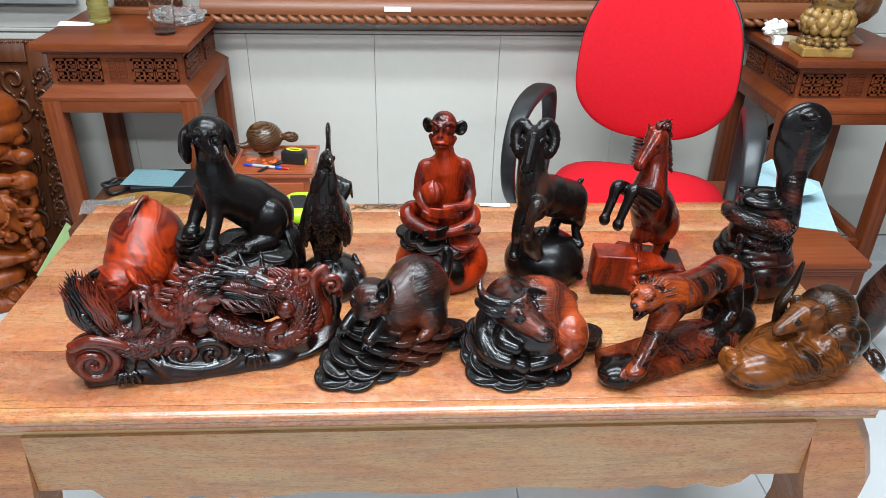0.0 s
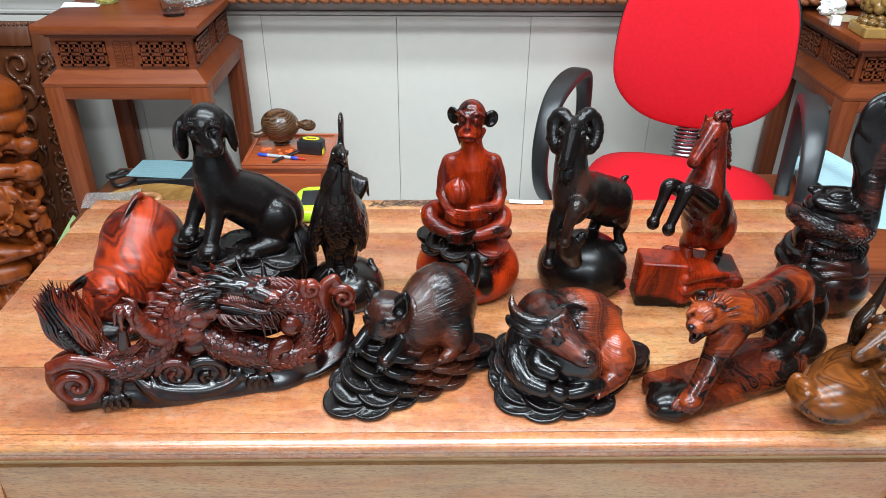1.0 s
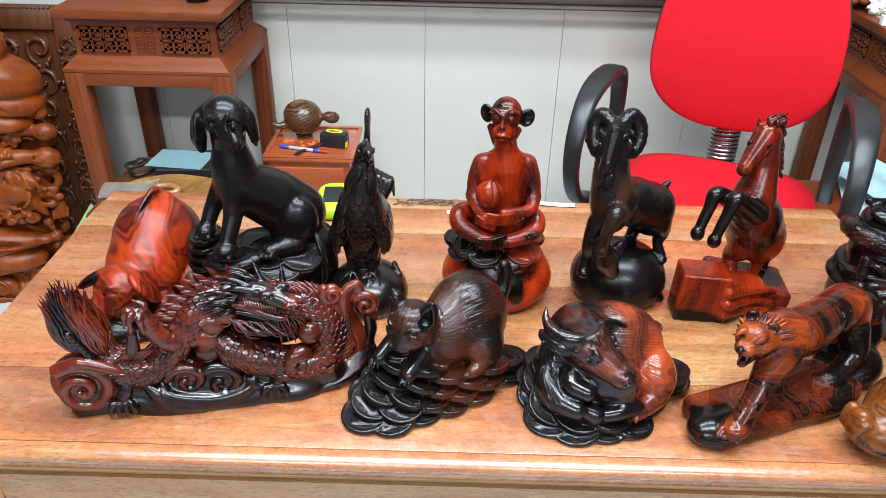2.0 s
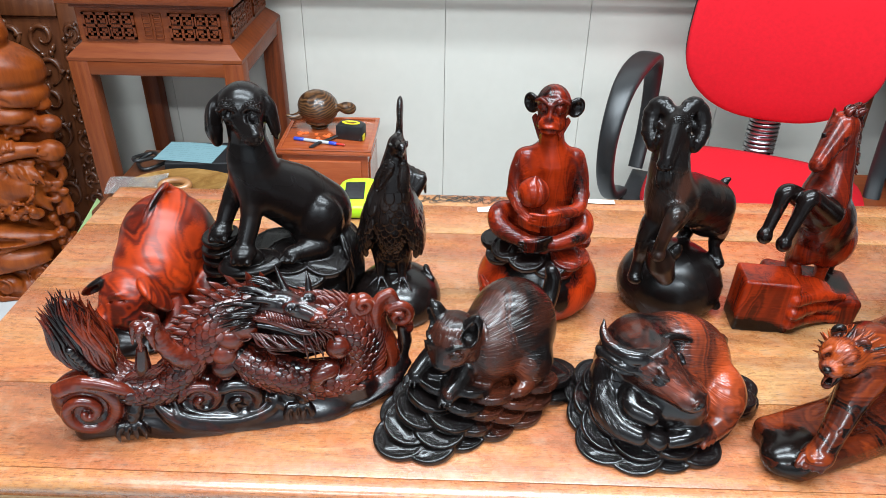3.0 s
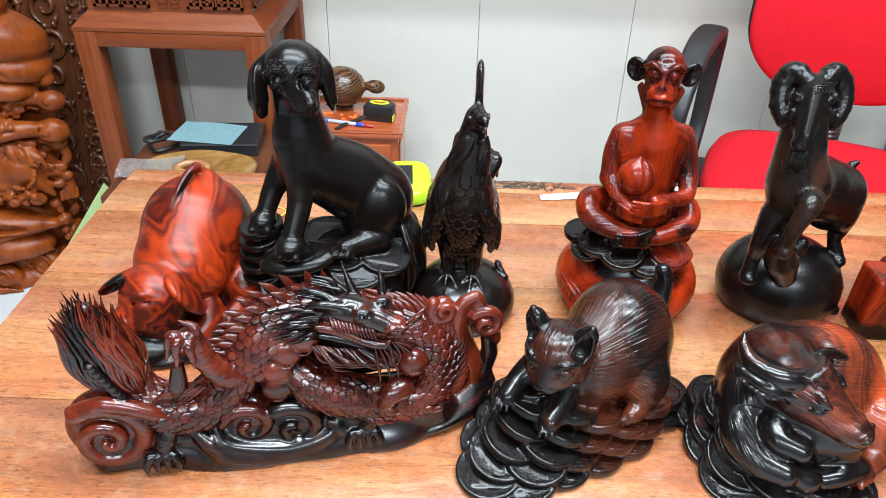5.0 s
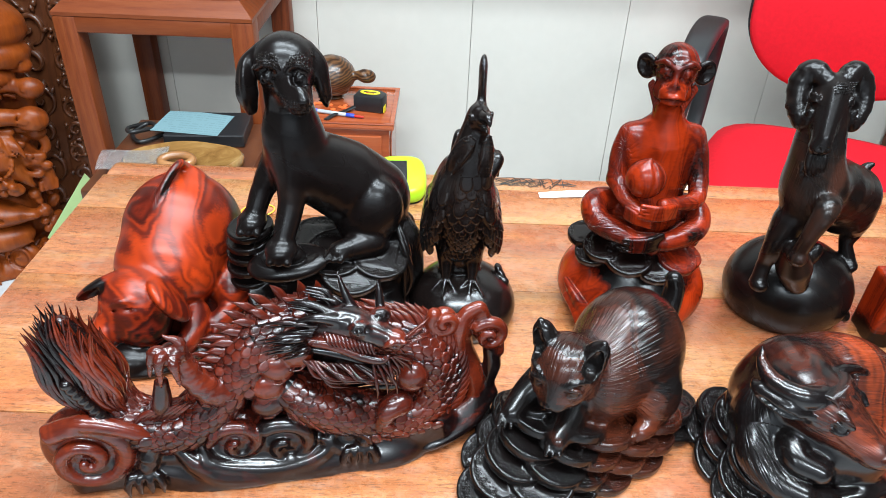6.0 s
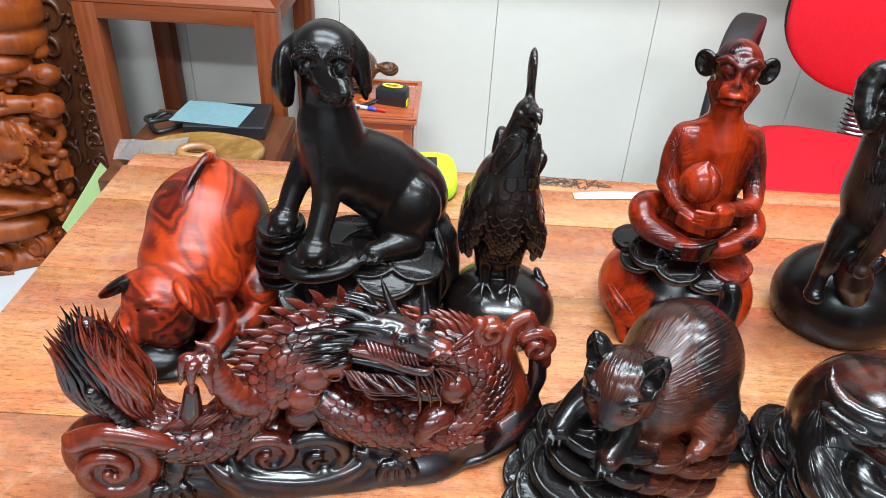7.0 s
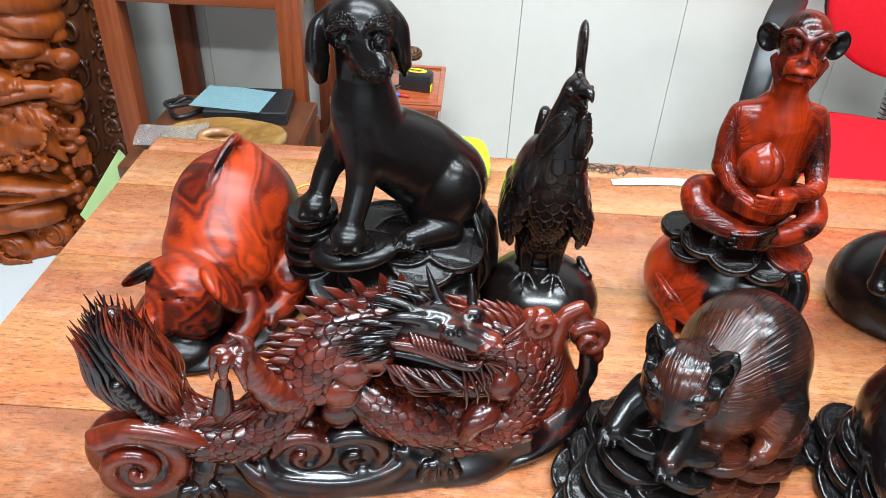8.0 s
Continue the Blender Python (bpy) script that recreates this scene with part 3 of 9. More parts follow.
# ---- room ----
TOP = 0.62
WALL = 2.80
X0, X1, Y0, H = -2.6, 3.4, -2.2, 3.0
ground = tagged(part("floor", box((X0, Y0, -0.08), (X1, WALL, -0.004)), M_GROUT), "white glossy square floor tiles with thin grey joints", "floor", kind="structure")
tile_mesh = mesh_from("tile", box((-0.2985, -0.2985, -0.004), (0.2985, 0.2985, 0.0), 0.0008, 1), M_FLOOR)
for i in range(10):
    for j in range(8):
        ob = new("tile", tile_mesh)
        ob.parent = ground
        ob.matrix_basis = pose(X0 + 0.3 + 0.6 * i, min(Y0 + 0.3 + 0.6 * j, WALL - 0.3), 0)

GROOVE = 0.774
wall_back = tagged(part("wall_back", box((X0, WALL + 0.012, 0), (X1, WALL + 0.15, H)), M_WALL_UP), "pale wall clad below with wide white panels", "wall", kind="structure")
for k in range(-5, 7):
    a = max(0.037 + 0.4245 * k, X0)
    b = 0.037 + 0.4245 * (k + 1)
    part("panel", box((a + 0.0006, WALL, 0.0), (b - 0.0006, WALL + 0.012, GROOVE), 0.0007, 2), M_WALL, wall_back)
part("rail", box((X0, WALL - 0.004, GROOVE + 0.004), (X1, WALL + 0.012, GROOVE + 0.016), 0.003, 2), M_WALL_UP, wall_back)
part("upper_board", box((X0, WALL + 0.003, GROOVE + 0.018), (X1, WALL + 0.012, H)), M_WALL_UP, wall_back)
tagged(part("wall_left", box((X0 - 0.15, Y0, 0), (X0, WALL + 0.15, H)), M_FAR), "unseen side wall kept dark to lower reflections", "wall", kind="structure")
tagged(part("wall_right", box((X1, Y0, 0), (X1 + 0.15, WALL + 0.15, H)), M_FAR), "unseen side wall kept dark to lower reflections", "wall", kind="structure")
tagged(part("wall_front", box((X0 - 0.15, Y0 - 0.15, 0), (X1 + 0.15, Y0, H)), M_FRONT), "unseen grey wall behind the walker, toned to reflect front fill", "wall", kind="structure")
tagged(part("ceiling", box((X0 - 0.15, Y0 - 0.15, H), (X1 + 0.15, WALL + 0.15, H + 0.1)), M_CEIL), "unseen ceiling kept dark to lower fill light", "ceiling", kind="structure")
for lx, ly in LAMPS:
    lamp = thing("ceiling_light", "slim white ceiling tube light", "ceiling light", (lx, ly, 0), group="ceiling lights")
    part("housing", box((-0.61, -0.05, H - 0.045), (0.61, 0.05, H - 0.001), 0.008), M_CEIL, lamp)
    part("diffuser", sweep([(-0.6, 0, H - 0.05), (0.6, 0, H - 0.05)], 0.013, 10), M_LAMP, lamp)

# ---- table ----


def build_table():
    t = thing("wooden_table", "low heavy plank table of pale varnished hardwood with scalloped apron", "table")
    xa, xb, ya, yb = -0.565, 0.905, 1.140, 1.848
    seams = [1.163, 1.30, 1.535, 1.70, 1.80]
    edges = [ya] + seams + [yb]
    for k, (a, b) in enumerate(zip(edges, edges[1:])):
        if k == 0:
            lip = [(0.0, -0.011), (0.0012, -0.016), (0.004, -0.020), (0.008, -0.022), (0.0227, -0.022), (0.0227, -0.0012), (0.011, -0.001), (0.005, -0.003), (0.0015, -0.0065)]
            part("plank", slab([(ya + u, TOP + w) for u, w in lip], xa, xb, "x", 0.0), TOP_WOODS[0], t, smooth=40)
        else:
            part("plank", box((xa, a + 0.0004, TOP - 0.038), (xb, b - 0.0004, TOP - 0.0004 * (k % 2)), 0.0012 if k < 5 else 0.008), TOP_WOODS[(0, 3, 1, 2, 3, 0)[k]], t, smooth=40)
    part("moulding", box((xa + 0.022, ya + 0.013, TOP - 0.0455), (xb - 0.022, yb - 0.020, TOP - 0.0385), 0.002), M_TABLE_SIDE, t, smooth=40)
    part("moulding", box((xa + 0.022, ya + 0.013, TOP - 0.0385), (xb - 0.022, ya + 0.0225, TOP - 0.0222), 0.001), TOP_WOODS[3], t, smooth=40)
    # apron with a scalloped lower edge
    ax0, ax1 = -0.44, 0.785
    low = []
    n = 90
    for i in range(n + 1):
        u = ax1 + (ax0 - ax1) * i / n
        s = abs(u - (ax0 + ax1) / 2)
        if s > 0.52:
            w = 0.150 - 0.10 * math.sqrt(max(0.0, 1 - ((0.613 - s) / 0.093) ** 2)) * 0.55
            w = 0.112
        elif s > 0.30:
            w = 0.128 + 0.012 * abs(math.sin((s - 0.30) / 0.22 * 3 * math.pi))
        else:
            w = 0.135 + 0.006 * math.cos(s * 20)
        low.append((u, TOP - 0.046 - w))
    out = [(ax0, TOP - 0.046), (ax1, TOP - 0.046)] + low
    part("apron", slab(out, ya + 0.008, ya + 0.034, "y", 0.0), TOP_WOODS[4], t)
    part("apron", box((ax0, yb - 0.055, TOP - 0.19), (ax1, yb - 0.03, TOP - 0.046), 0.003), M_TABLE_SIDE, t)
    part("apron", box((xa + 0.04, ya + 0.13, TOP - 0.19), (xa + 0.065, yb - 0.13, TOP - 0.046), 0.003), M_TABLE_SIDE, t)
    part("apron", box((xb - 0.065, ya + 0.13, TOP - 0.19), (xb - 0.04, yb - 0.13, TOP - 0.046), 0.003), M_TABLE_SIDE, t)
    # bulging legs
    for sx in (-1, 1):
        for sy in (-1, 1):
            bm = bmesh.new()
            rings = []
            cx = ax0 if sx < 0 else ax1
            cy = ya + 0.016 if sy < 0 else yb - 0.022
            prof = [(TOP - 0.046, 0.085, 0.0), (TOP - 0.10, 0.112, 0.012), (TOP - 0.17, 0.128, 0.024), (TOP - 0.26, 0.120, 0.022), (TOP - 0.36, 0.098, 0.002), (TOP - 0.47, 0.088, -0.012), (TOP - 0.56, 0.105, 0.0), (0.004, 0.12, 0.012), (0.0, 0.118, 0.011)]
            zs = [p[0] for p in prof][::-1]
            for i in range(25):
                z = (TOP - 0.046) * (1 - i / 24)
                w = float(np.interp(z, zs, [p[1] for p in prof][::-1]))
                o = float(np.interp(z, zs, [p[2] for p in prof][::-1]))
                inner = cx + sx * 0.001 if z > TOP - 0.16 else cx + sx * (0.001 + 0.25 * (TOP - 0.16 - z) * (1 if z > TOP - 0.3 else 0) + (0.035 if z <= TOP - 0.3 else 0))
                outer = cx + sx * w
                fy = cy + sy * o
                by = fy - sy * 0.11
                ring = []
                for u, v in ((inner, fy), (outer - sx * 0.02, fy), (outer, fy - sy * 0.02), (outer, by), (inner, by)):
                    ring.append(bm.verts.new((u, v, z)))
                rings.append(ring)
            for a, b in zip(rings, rings[1:]):
                for k in range(5):
                    bm.faces.new((a[k], a[(k + 1) % 5], b[(k + 1) % 5], b[k]))
            bm.faces.new(rings[0])
            bm.faces.new(rings[-1])
            bmesh.ops.recalc_face_normals(bm, faces=bm.faces)
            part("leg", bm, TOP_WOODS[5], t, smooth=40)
    return t


build_table()

# ---- fretwork stands ----


def fret(bm, cx, cz, w, h, y, m):
    """A square key-fret of raised bars."""
    t = w * 0.105
    d = 0.004

    def bar(u0, v0, u1, v1):
        add_box(bm, (cx + min(u0, u1) * w / 2 - t / 2, y - d, cz + min(v0, v1) * h / 2 - t / 2), (cx + max(u0, u1) * w / 2 + t / 2, y + 0.001, cz + max(v0, v1) * h / 2 + t / 2), m=m)

    for u in (-1, 1):
        bar(u, -1, u, 1)
        bar(-1, u, 1, u)
    bar(0, -1, 0, 1)
    bar(-1, 0, 1, 0)
    for su in (-1, 1):
        for sv in (-1, 1):
            bar(su * 0.72, sv * 0.35, su * 0.72, sv * 0.72)
            bar(su * 0.28, sv * 0.72, su * 0.72, sv * 0.72)
            bar(su * 0.28, sv * 0.35, su * 0.28, sv * 0.72)
            bar(su * 0.28, sv * 0.35, su * 0.5, sv * 0.35)


def character(bm, cx, cz, w, h, y, m):
    """A column of fine raised bars, too small to read."""
    t = 0.0028
    for k in range(7):
        v = cz - h / 2 + h * k / 6
        add_box(bm, (cx - w / 2, y - 0.003, v - t / 2), (cx - w * 0.08, y + 0.001, v + t / 2), m=m)
        add_box(bm, (cx + w * 0.08, y - 0.003, v - t / 2), (cx + w / 2, y + 0.001, v + t / 2), m=m)
    for u in (-0.5, -0.08, 0.08, 0.5):
        add_box(bm, (cx + u * w - t / 2, y - 0.003, cz - h / 2), (cx + u * w + t / 2, y + 0.001, cz + h / 2), m=m)


def build_stand(at, w=0.43, top=0.852, label=""):
    st = thing("pedestal_stand", label, "plant stand", at, group="carved wooden stands")
    h = w / 2
    part("top_board", box((-h, -h, top - 0.024), (h, h, top), 0.004), M_STAND, st, smooth=40)
    part("neck", box((-h + 0.022, -h + 0.022, top - 0.036), (h - 0.022, h - 0.022, top - 0.024), 0.002), M_STAND, st)
    wh = h - 0.030
    waist = part("waist", box((-wh, -wh, top - 0.125), (wh, wh, top - 0.036), 0.002), M_STAND, st)
    for q in range(4):
        m = pose(0, 0, 0, 0, 0, 90 * q)
        for u in (-0.105, 0.105):
            cz = top - 0.080
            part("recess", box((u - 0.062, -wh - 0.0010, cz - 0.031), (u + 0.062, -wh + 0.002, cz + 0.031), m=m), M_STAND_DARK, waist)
            bm = bmesh.new()
            fret(bm, u - 0.031, cz, 0.058, 0.058, -wh - 0.002, m)
            fret(bm, u + 0.031, cz, 0.058, 0.058, -wh - 0.002, m)
            part("fretwork", bm, M_STAND, waist)
        bm = bmesh.new()
        character(bm, 0.0, top - 0.080, 0.046, 0.060, -wh, m)
        part("carved_character", bm, M_STAND, waist)
    ledge = [(wh, top - 0.122), (h - 0.010, top - 0.140), (h + 0.002, top - 0.152), (h + 0.002, top - 0.160)]
    bm = bmesh.new()
    rings = []
    for r, z in ledge:
        rings.append([bm.verts.new((sx * r, sy * r, z)) for sx, sy in ((-1, -1), (1, -1), (1, 1), (-1, 1))])
    for a, b in zip(rings, rings[1:]):
        for k in range(4):
            bm.faces.new((a[k], b[k], b[(k + 1) % 4], a[(k + 1) % 4]))
    bm.faces.new(rings[0])
    bm.faces.new(rings[-1][::-1])
    bmesh.ops.recalc_face_normals(bm, faces=bm.faces)
    part("shoulder", bm, M_STAND, st)
    for q in range(4):
        m = pose(0, 0, 0, 0, 0, 90 * q)
        part("apron", box((-h + 0.045, -h - 0.001, top - 0.196), (h - 0.045, -h + 0.03, top - 0.1605), 0.003, m=m), M_STAND, st, smooth=40)
    for sx in (-1, 1):
        for sy in (-1, 1):
            part("leg", box((sx * h + 0.002 * sx, sy * h + 0.002 * sy, 0.0), (sx * (h - 0.048), sy * (h - 0.048), top - 0.1605), 0.004), M_STAND_UP, st, smooth=40)
    for q in range(4):
        m = pose(0, 0, 0, 0, 0, 90 * q)
        part("stretcher", box((-h + 0.048, -h + 0.008, 0.18), (h - 0.048, -h + 0.036, 0.21), 0.003, m=m), M_STAND, st, smooth=40)
    return st


build_stand((-0.668, 2.575, 0), label="red-brown square hardwood stand with fretwork waist")
build_stand((1.485, 2.575, 0), w=0.42, top=0.815, label="red-brown square hardwood stand with fretwork waist under a lotus carving")

# ---- office chair ----


def build_chair(at, rz):
    """Faces -y."""
    ch = thing("office_chair", "red fabric office chair with black loop armrests", "chair", at, rz)
    seat = lathe([(0.0, 0.40), (0.20, 0.40), (0.245, 0.415), (0.255, 0.44), (0.245, 0.462), (0.20, 0.474), (0.08, 0.470), (0.0, 0.468)], 48)
    for v in seat.verts:
        a = math.atan2(v.co.y, v.co.x)
        k = (abs(math.cos(a)) ** 3.4 + abs(math.sin(a)) ** 3.4) ** (-1 / 3.4)
        v.co.x *= k
        v.co.y *= k * 0.95
    part("seat", seat, M_RED, ch, "red woven fabric cushion", smooth=180)
    # backrest: a domed cushion inside a black shell
    def cushion(y_front, y_back, grow):
        bm = bmesh.new()
        n, m = 88, 10
        rows = []
        for j in range(-m, m + 1):
            f = j / m
            s = (1 - abs(f) ** 5) ** 0.5 if abs(f) < 1 else 0.0
            row = []
            for i in range(n):
                a = 2 * math.pi * i / n
                k = (abs(math.cos(a)) ** 2.6 + abs(math.sin(a)) ** 2.6) ** (-1 / 2.6)
                u = k * math.cos(a)
                w = k * math.sin(a)
                half = 0.243 - 0.032 * (w + 1) * 0.5 if w > -0.4 else 0.2334 - 0.02 * ((-0.4 - w) / 0.6) ** 2
                x = u * (half + grow) * (0.93 + 0.07 * s)
                z = 0.80 + w * (0.245 + grow) * (0.95 + 0.05 * s)
                bow = 0.05 * (x / 0.24) ** 2
                y = (y_front + y_back) / 2 + f * (y_back - y_front) / 2 - bow - 0.025 * math.cos((z - 0.72) * 6)
                row.append(bm.verts.new((x, y, z)))
            rows.append(row)
        for a, b in zip(rows, rows[1:]):
            for k in range(n):
                bm.faces.new((a[k], b[k], b[(k + 1) % n], a[(k + 1) % n]))
        for row, y, flip in ((rows[0], y_front, True), (rows[-1], y_back, False)):
            prev = row
            for shrink in (0.8, 0.55, 0.3):
                cur = []
                for v0 in row:
                    x, z = v0.co.x * shrink, 0.80 + (v0.co.z - 0.80) * shrink
                    bow = 0.05 * (x / 0.24) ** 2
                    d = -0.008 * (1 - shrink) if flip else 0.004
                    cur.append(bm.verts.new((x, y + d - bow - 0.025 * math.cos((z - 0.72) * 6), z)))
                for k in range(n):
                    bm.faces.new((prev[k], prev[(k + 1) % n], cur[(k + 1) % n], cur[k]))
                prev = cur
            bm.faces.new(prev)
        bmesh.ops.recalc_face_normals(bm, faces=bm.faces)
        return bm
    part("backrest", cushion(0.235, 0.290, 0.0), M_RED, ch, "red woven fabric cushion", smooth=180)
    part("back_shell", cushion(0.280, 0.305, 0.005), M_BLACK, ch, smooth=180)
    part("back_strut", sweep(spline([(0, 0.20, 0.395), (0, 0.27, 0.42), (0, 0.305, 0.50), (0, 0.318, 0.62)], 12), [0.034] * 13, 10, flat=0.35), M_BLACK, ch, smooth=60)
    bm = bmesh.new()
    coil = [(0.036 * math.cos(q), 0.272 + 0.00044 * q + 0.026 * math.sin(q), 0.452 + 0.00175 * q) for q in np.linspace(0, 18 * math.pi, 217)]
    sweep(coil, 0.0052, 6, bm)
    part("bellows", bm, M_METAL, ch, "ribbed grey bellows", smooth=60)
    for sx in (-1, 1):
        x = sx * 0.285 - 0.018
        loop = spline([(x, 0.09, 0.425), (x, 0.125, 0.52), (x, 0.125, 0.65), (x, 0.07, 0.728), (x, -0.06, 0.748), (x, -0.18, 0.725), (x, -0.245, 0.645), (x, -0.235, 0.545), (x, -0.16, 0.46), (x, -0.06, 0.425)], 60)
        bm = bmesh.new()
        rings = []
        for i, p in enumerate(loop):
            a = Vector(loop[max(i - 1, 0)])
            b = Vector(loop[min(i + 1, 60)])
            d = (b - a).normalized()
            up = Vector((1, 0, 0)).cross(d)
            wide = 0.019 + 0.011 * math.exp(-((i - 26) / 11) ** 2)
            ring = [bm.verts.new(Vector(p) + Vector((1, 0, 0)) * wide * math.copysign(abs(math.cos(q)) ** 0.6, math.cos(q)) + up * 0.012 * math.copysign(abs(math.sin(q)) ** 0.7, math.sin(q))) for q in np.linspace(0, 2 * math.pi, 17)[:-1]]
            rings.append(ring)
        for a, b in zip(rings, rings[1:]):
            for k in range(16):
                bm.faces.new((a[k], b[k], b[(k + 1) % 16], a[(k + 1) % 16]))
        bm.faces.new(rings[0])
        bm.faces.new(rings[-1])
        bmesh.ops.recalc_face_normals(bm, faces=bm.faces)
        if sx < 0:
            bmesh.ops.rotate(bm, cent=(x, -0.02, 0.5), matrix=Matrix.Rotation(radians(-5), 3, "Z"), verts=bm.verts)
        part("armrest", bm, M_BLACK, ch, smooth=50)
        part("arm_bracket", box((min(x, sx * 0.1), -0.08, 0.395), (max(x, sx * 0.1), 0.11, 0.412), 0.004), M_BLACK, ch)
    part("gas_lift", lathe([(0.03, 0.10), (0.03, 0.26), (0.02, 0.26), (0.02, 0.40)], 20), M_BLACK, ch, smooth=40)
    part("mechanism", box((-0.10, -0.10, 0.375), (0.10, 0.20, 0.402), 0.008), M_BLACK, ch)
    for k in range(5):
        m = pose(0, 0, 0, 0, 0, 72 * k)
        leg = part("base_leg", box((0.02, -0.022, 0.07), (0.30, 0.022, 0.105), 0.01, m=m), M_BLACK, ch)
        wheel = lathe([(0.0, -0.02), (0.022, -0.02), (0.026, -0.012), (0.026, 0.012), (0.022, 0.02), (0.0, 0.02)], 16, m=m @ pose(0.285, 0, 0.0265, 90, 0, 0))
        part("caster", wheel, M_BLACK, leg, smooth=40)
        part("caster_stem", lathe([(0.007, 0.045), (0.007, 0.075)], 8, m=m @ pose(0.285, 0, 0, 0, 0, 0)), M_METAL, leg)
    return ch


build_chair((0.80, 2.205, 0), -21)

# ---- small chest behind the table ----


def build_chest():
    x0, x1, y0, y1, top = -0.41, -0.15, 2.42, 2.66, 0.44
    ch = thing("small_chest", "small glossy red-brown wooden bedside chest with a rimmed top", "cabinet")
    part("body", box((x0 + 0.012, y0 + 0.012, 0.02), (x1 - 0.012, y1 - 0.012, top - 0.018), 0.003), M_BOX, ch)
    part("top_board", box((x0, y0, top - 0.018), (x1, y1, top - 0.004), 0.004), M_BOX, ch, smooth=40)
    for lo, hi in (((x0, y0), (x1, y0 + 0.012)), ((x0, y1 - 0.012), (x1, y1)), ((x0, y0 + 0.012), (x0 + 0.012, y1 - 0.012)), ((x1 - 0.012, y0 + 0.012), (x1, y1 - 0.012))):
        part("rim", box((*lo, top - 0.004), (*hi, top), 0.002), M_BOX, ch)
    part("drawer_front", box((x0 + 0.03, y0 + 0.004, top - 0.115), (x1 - 0.03, y0 + 0.0122, top - 0.035), 0.003), M_BOX, ch)
    part("door", box((x0 + 0.03, y0 + 0.004, 0.05), (x1 - 0.03, y0 + 0.0122, top - 0.125), 0.003), M_BOX, ch)
    part("side_panel", box((x1 - 0.0122, y0 + 0.035, 0.06), (x1 - 0.008, y1 - 0.035, top - 0.05), 0.003), M_BOX, ch)
    for x in (x0 + 0.03, x1 - 0.03):
        for y in (y0 + 0.03, y1 - 0.03):
            part("foot", box((x - 0.015, y - 0.015, 0), (x + 0.015, y + 0.015, 0.021)), M_BOX, ch)


build_chest()

# ---- carved frame on the wall ----


def build_frame():
    fr = thing("carved_wall_frame", "large carved reddish-brown wooden frame hung low on the wall", "picture frame")
    x0, x1, z0, z1 = -0.50, 1.62, 0.845, 1.16
    prof = [(0.0, 0.0), (-0.085, 0.004), (-0.098, 0.014), (-0.100, 0.030), (-0.094, 0.046), (-0.080, 0.056), (-0.076, 0.060), (-0.074, 0.082), (-0.055, 0.092), (-0.055, 0.120), (0.0, 0.120)]
    bm = bmesh.new()
    for (u0, u1, flip) in ((x0, x1, 0), (x0, x1, 1)):
        pts = [(WALL + 0.001 + a, (z0 + b) if not flip else (z1 - b)) for a, b in prof]
        rings = [[bm.verts.new((u, y, z)) for y, z in pts] for u in (u0, u1)]
        n = len(pts)
        for k in range(n):
            bm.faces.new((rings[0][k], rings[0][(k + 1) % n], rings[1][(k + 1) % n], rings[1][k]))
        bm.faces.new(rings[0])
        bm.faces.new(rings[1][::-1])
    bmesh.ops.recalc_face_normals(bm, faces=bm.faces)
    moulding = part("moulding", bm, M_FRAME, fr, smooth=35)
    for a, b in ((x0, x0 + 0.10), (x1 - 0.10, x1)):
        part("upright", box((a, WALL - 0.088, z0 + 0.121), (b, WALL + 0.001, z1 - 0.121), 0.01), M_FRAME, fr, smooth=40)
    rope = bmesh.new()
    n = 62
    for i in range(n):
        x = x0 + (x1 - x0) * (i + 0.5) / n
        p = [(x - 0.020, WALL - 0.092, z0 + 0.012), (x - 0.008, WALL - 0.104, z0 + 0.004), (x + 0.010, WALL - 0.101, z0 - 0.004), (x + 0.022, WALL - 0.084, z0 - 0.004)]
        sweep(spline(p, 6), [0.004, 0.0075, 0.009, 0.0095, 0.009, 0.0075, 0.004], 8, rope)
    part("twisted_edge", rope, M_FRAME, moulding, smooth=180)
    key = bmesh.new()
    for i in range(96):
        x = x0 + 0.011 + 0.022 * i
        y = WALL - 0.075
        for lo, hi in (((0, 0.064), (0.018, 0.0665)), ((0, 0.064), (0.0025, 0.078)), ((0, 0.0755), (0.013, 0.078)), ((0.0105, 0.069), (0.013, 0.078)), ((0.005, 0.069), (0.013, 0.0715))):
            if x + hi[0] < x1:
                add_box(key, (x + lo[0], y - 0.002, z0 + lo[1]), (x + hi[0], y + 0.003, z0 + hi[1]))
    part("key_pattern", key, M_FRAME, moulding)
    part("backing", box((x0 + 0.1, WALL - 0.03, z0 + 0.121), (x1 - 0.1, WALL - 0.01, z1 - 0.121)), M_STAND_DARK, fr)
    part("masking_tape", box((0.075, WALL - 0.1012, z0 + 0.026), (0.160, WALL - 0.0985, z0 + 0.042), 0.0005), plain("masking_tape", (0.72, 0.66, 0.58), 0.7), fr, "strip of cream masking tape")


build_frame()

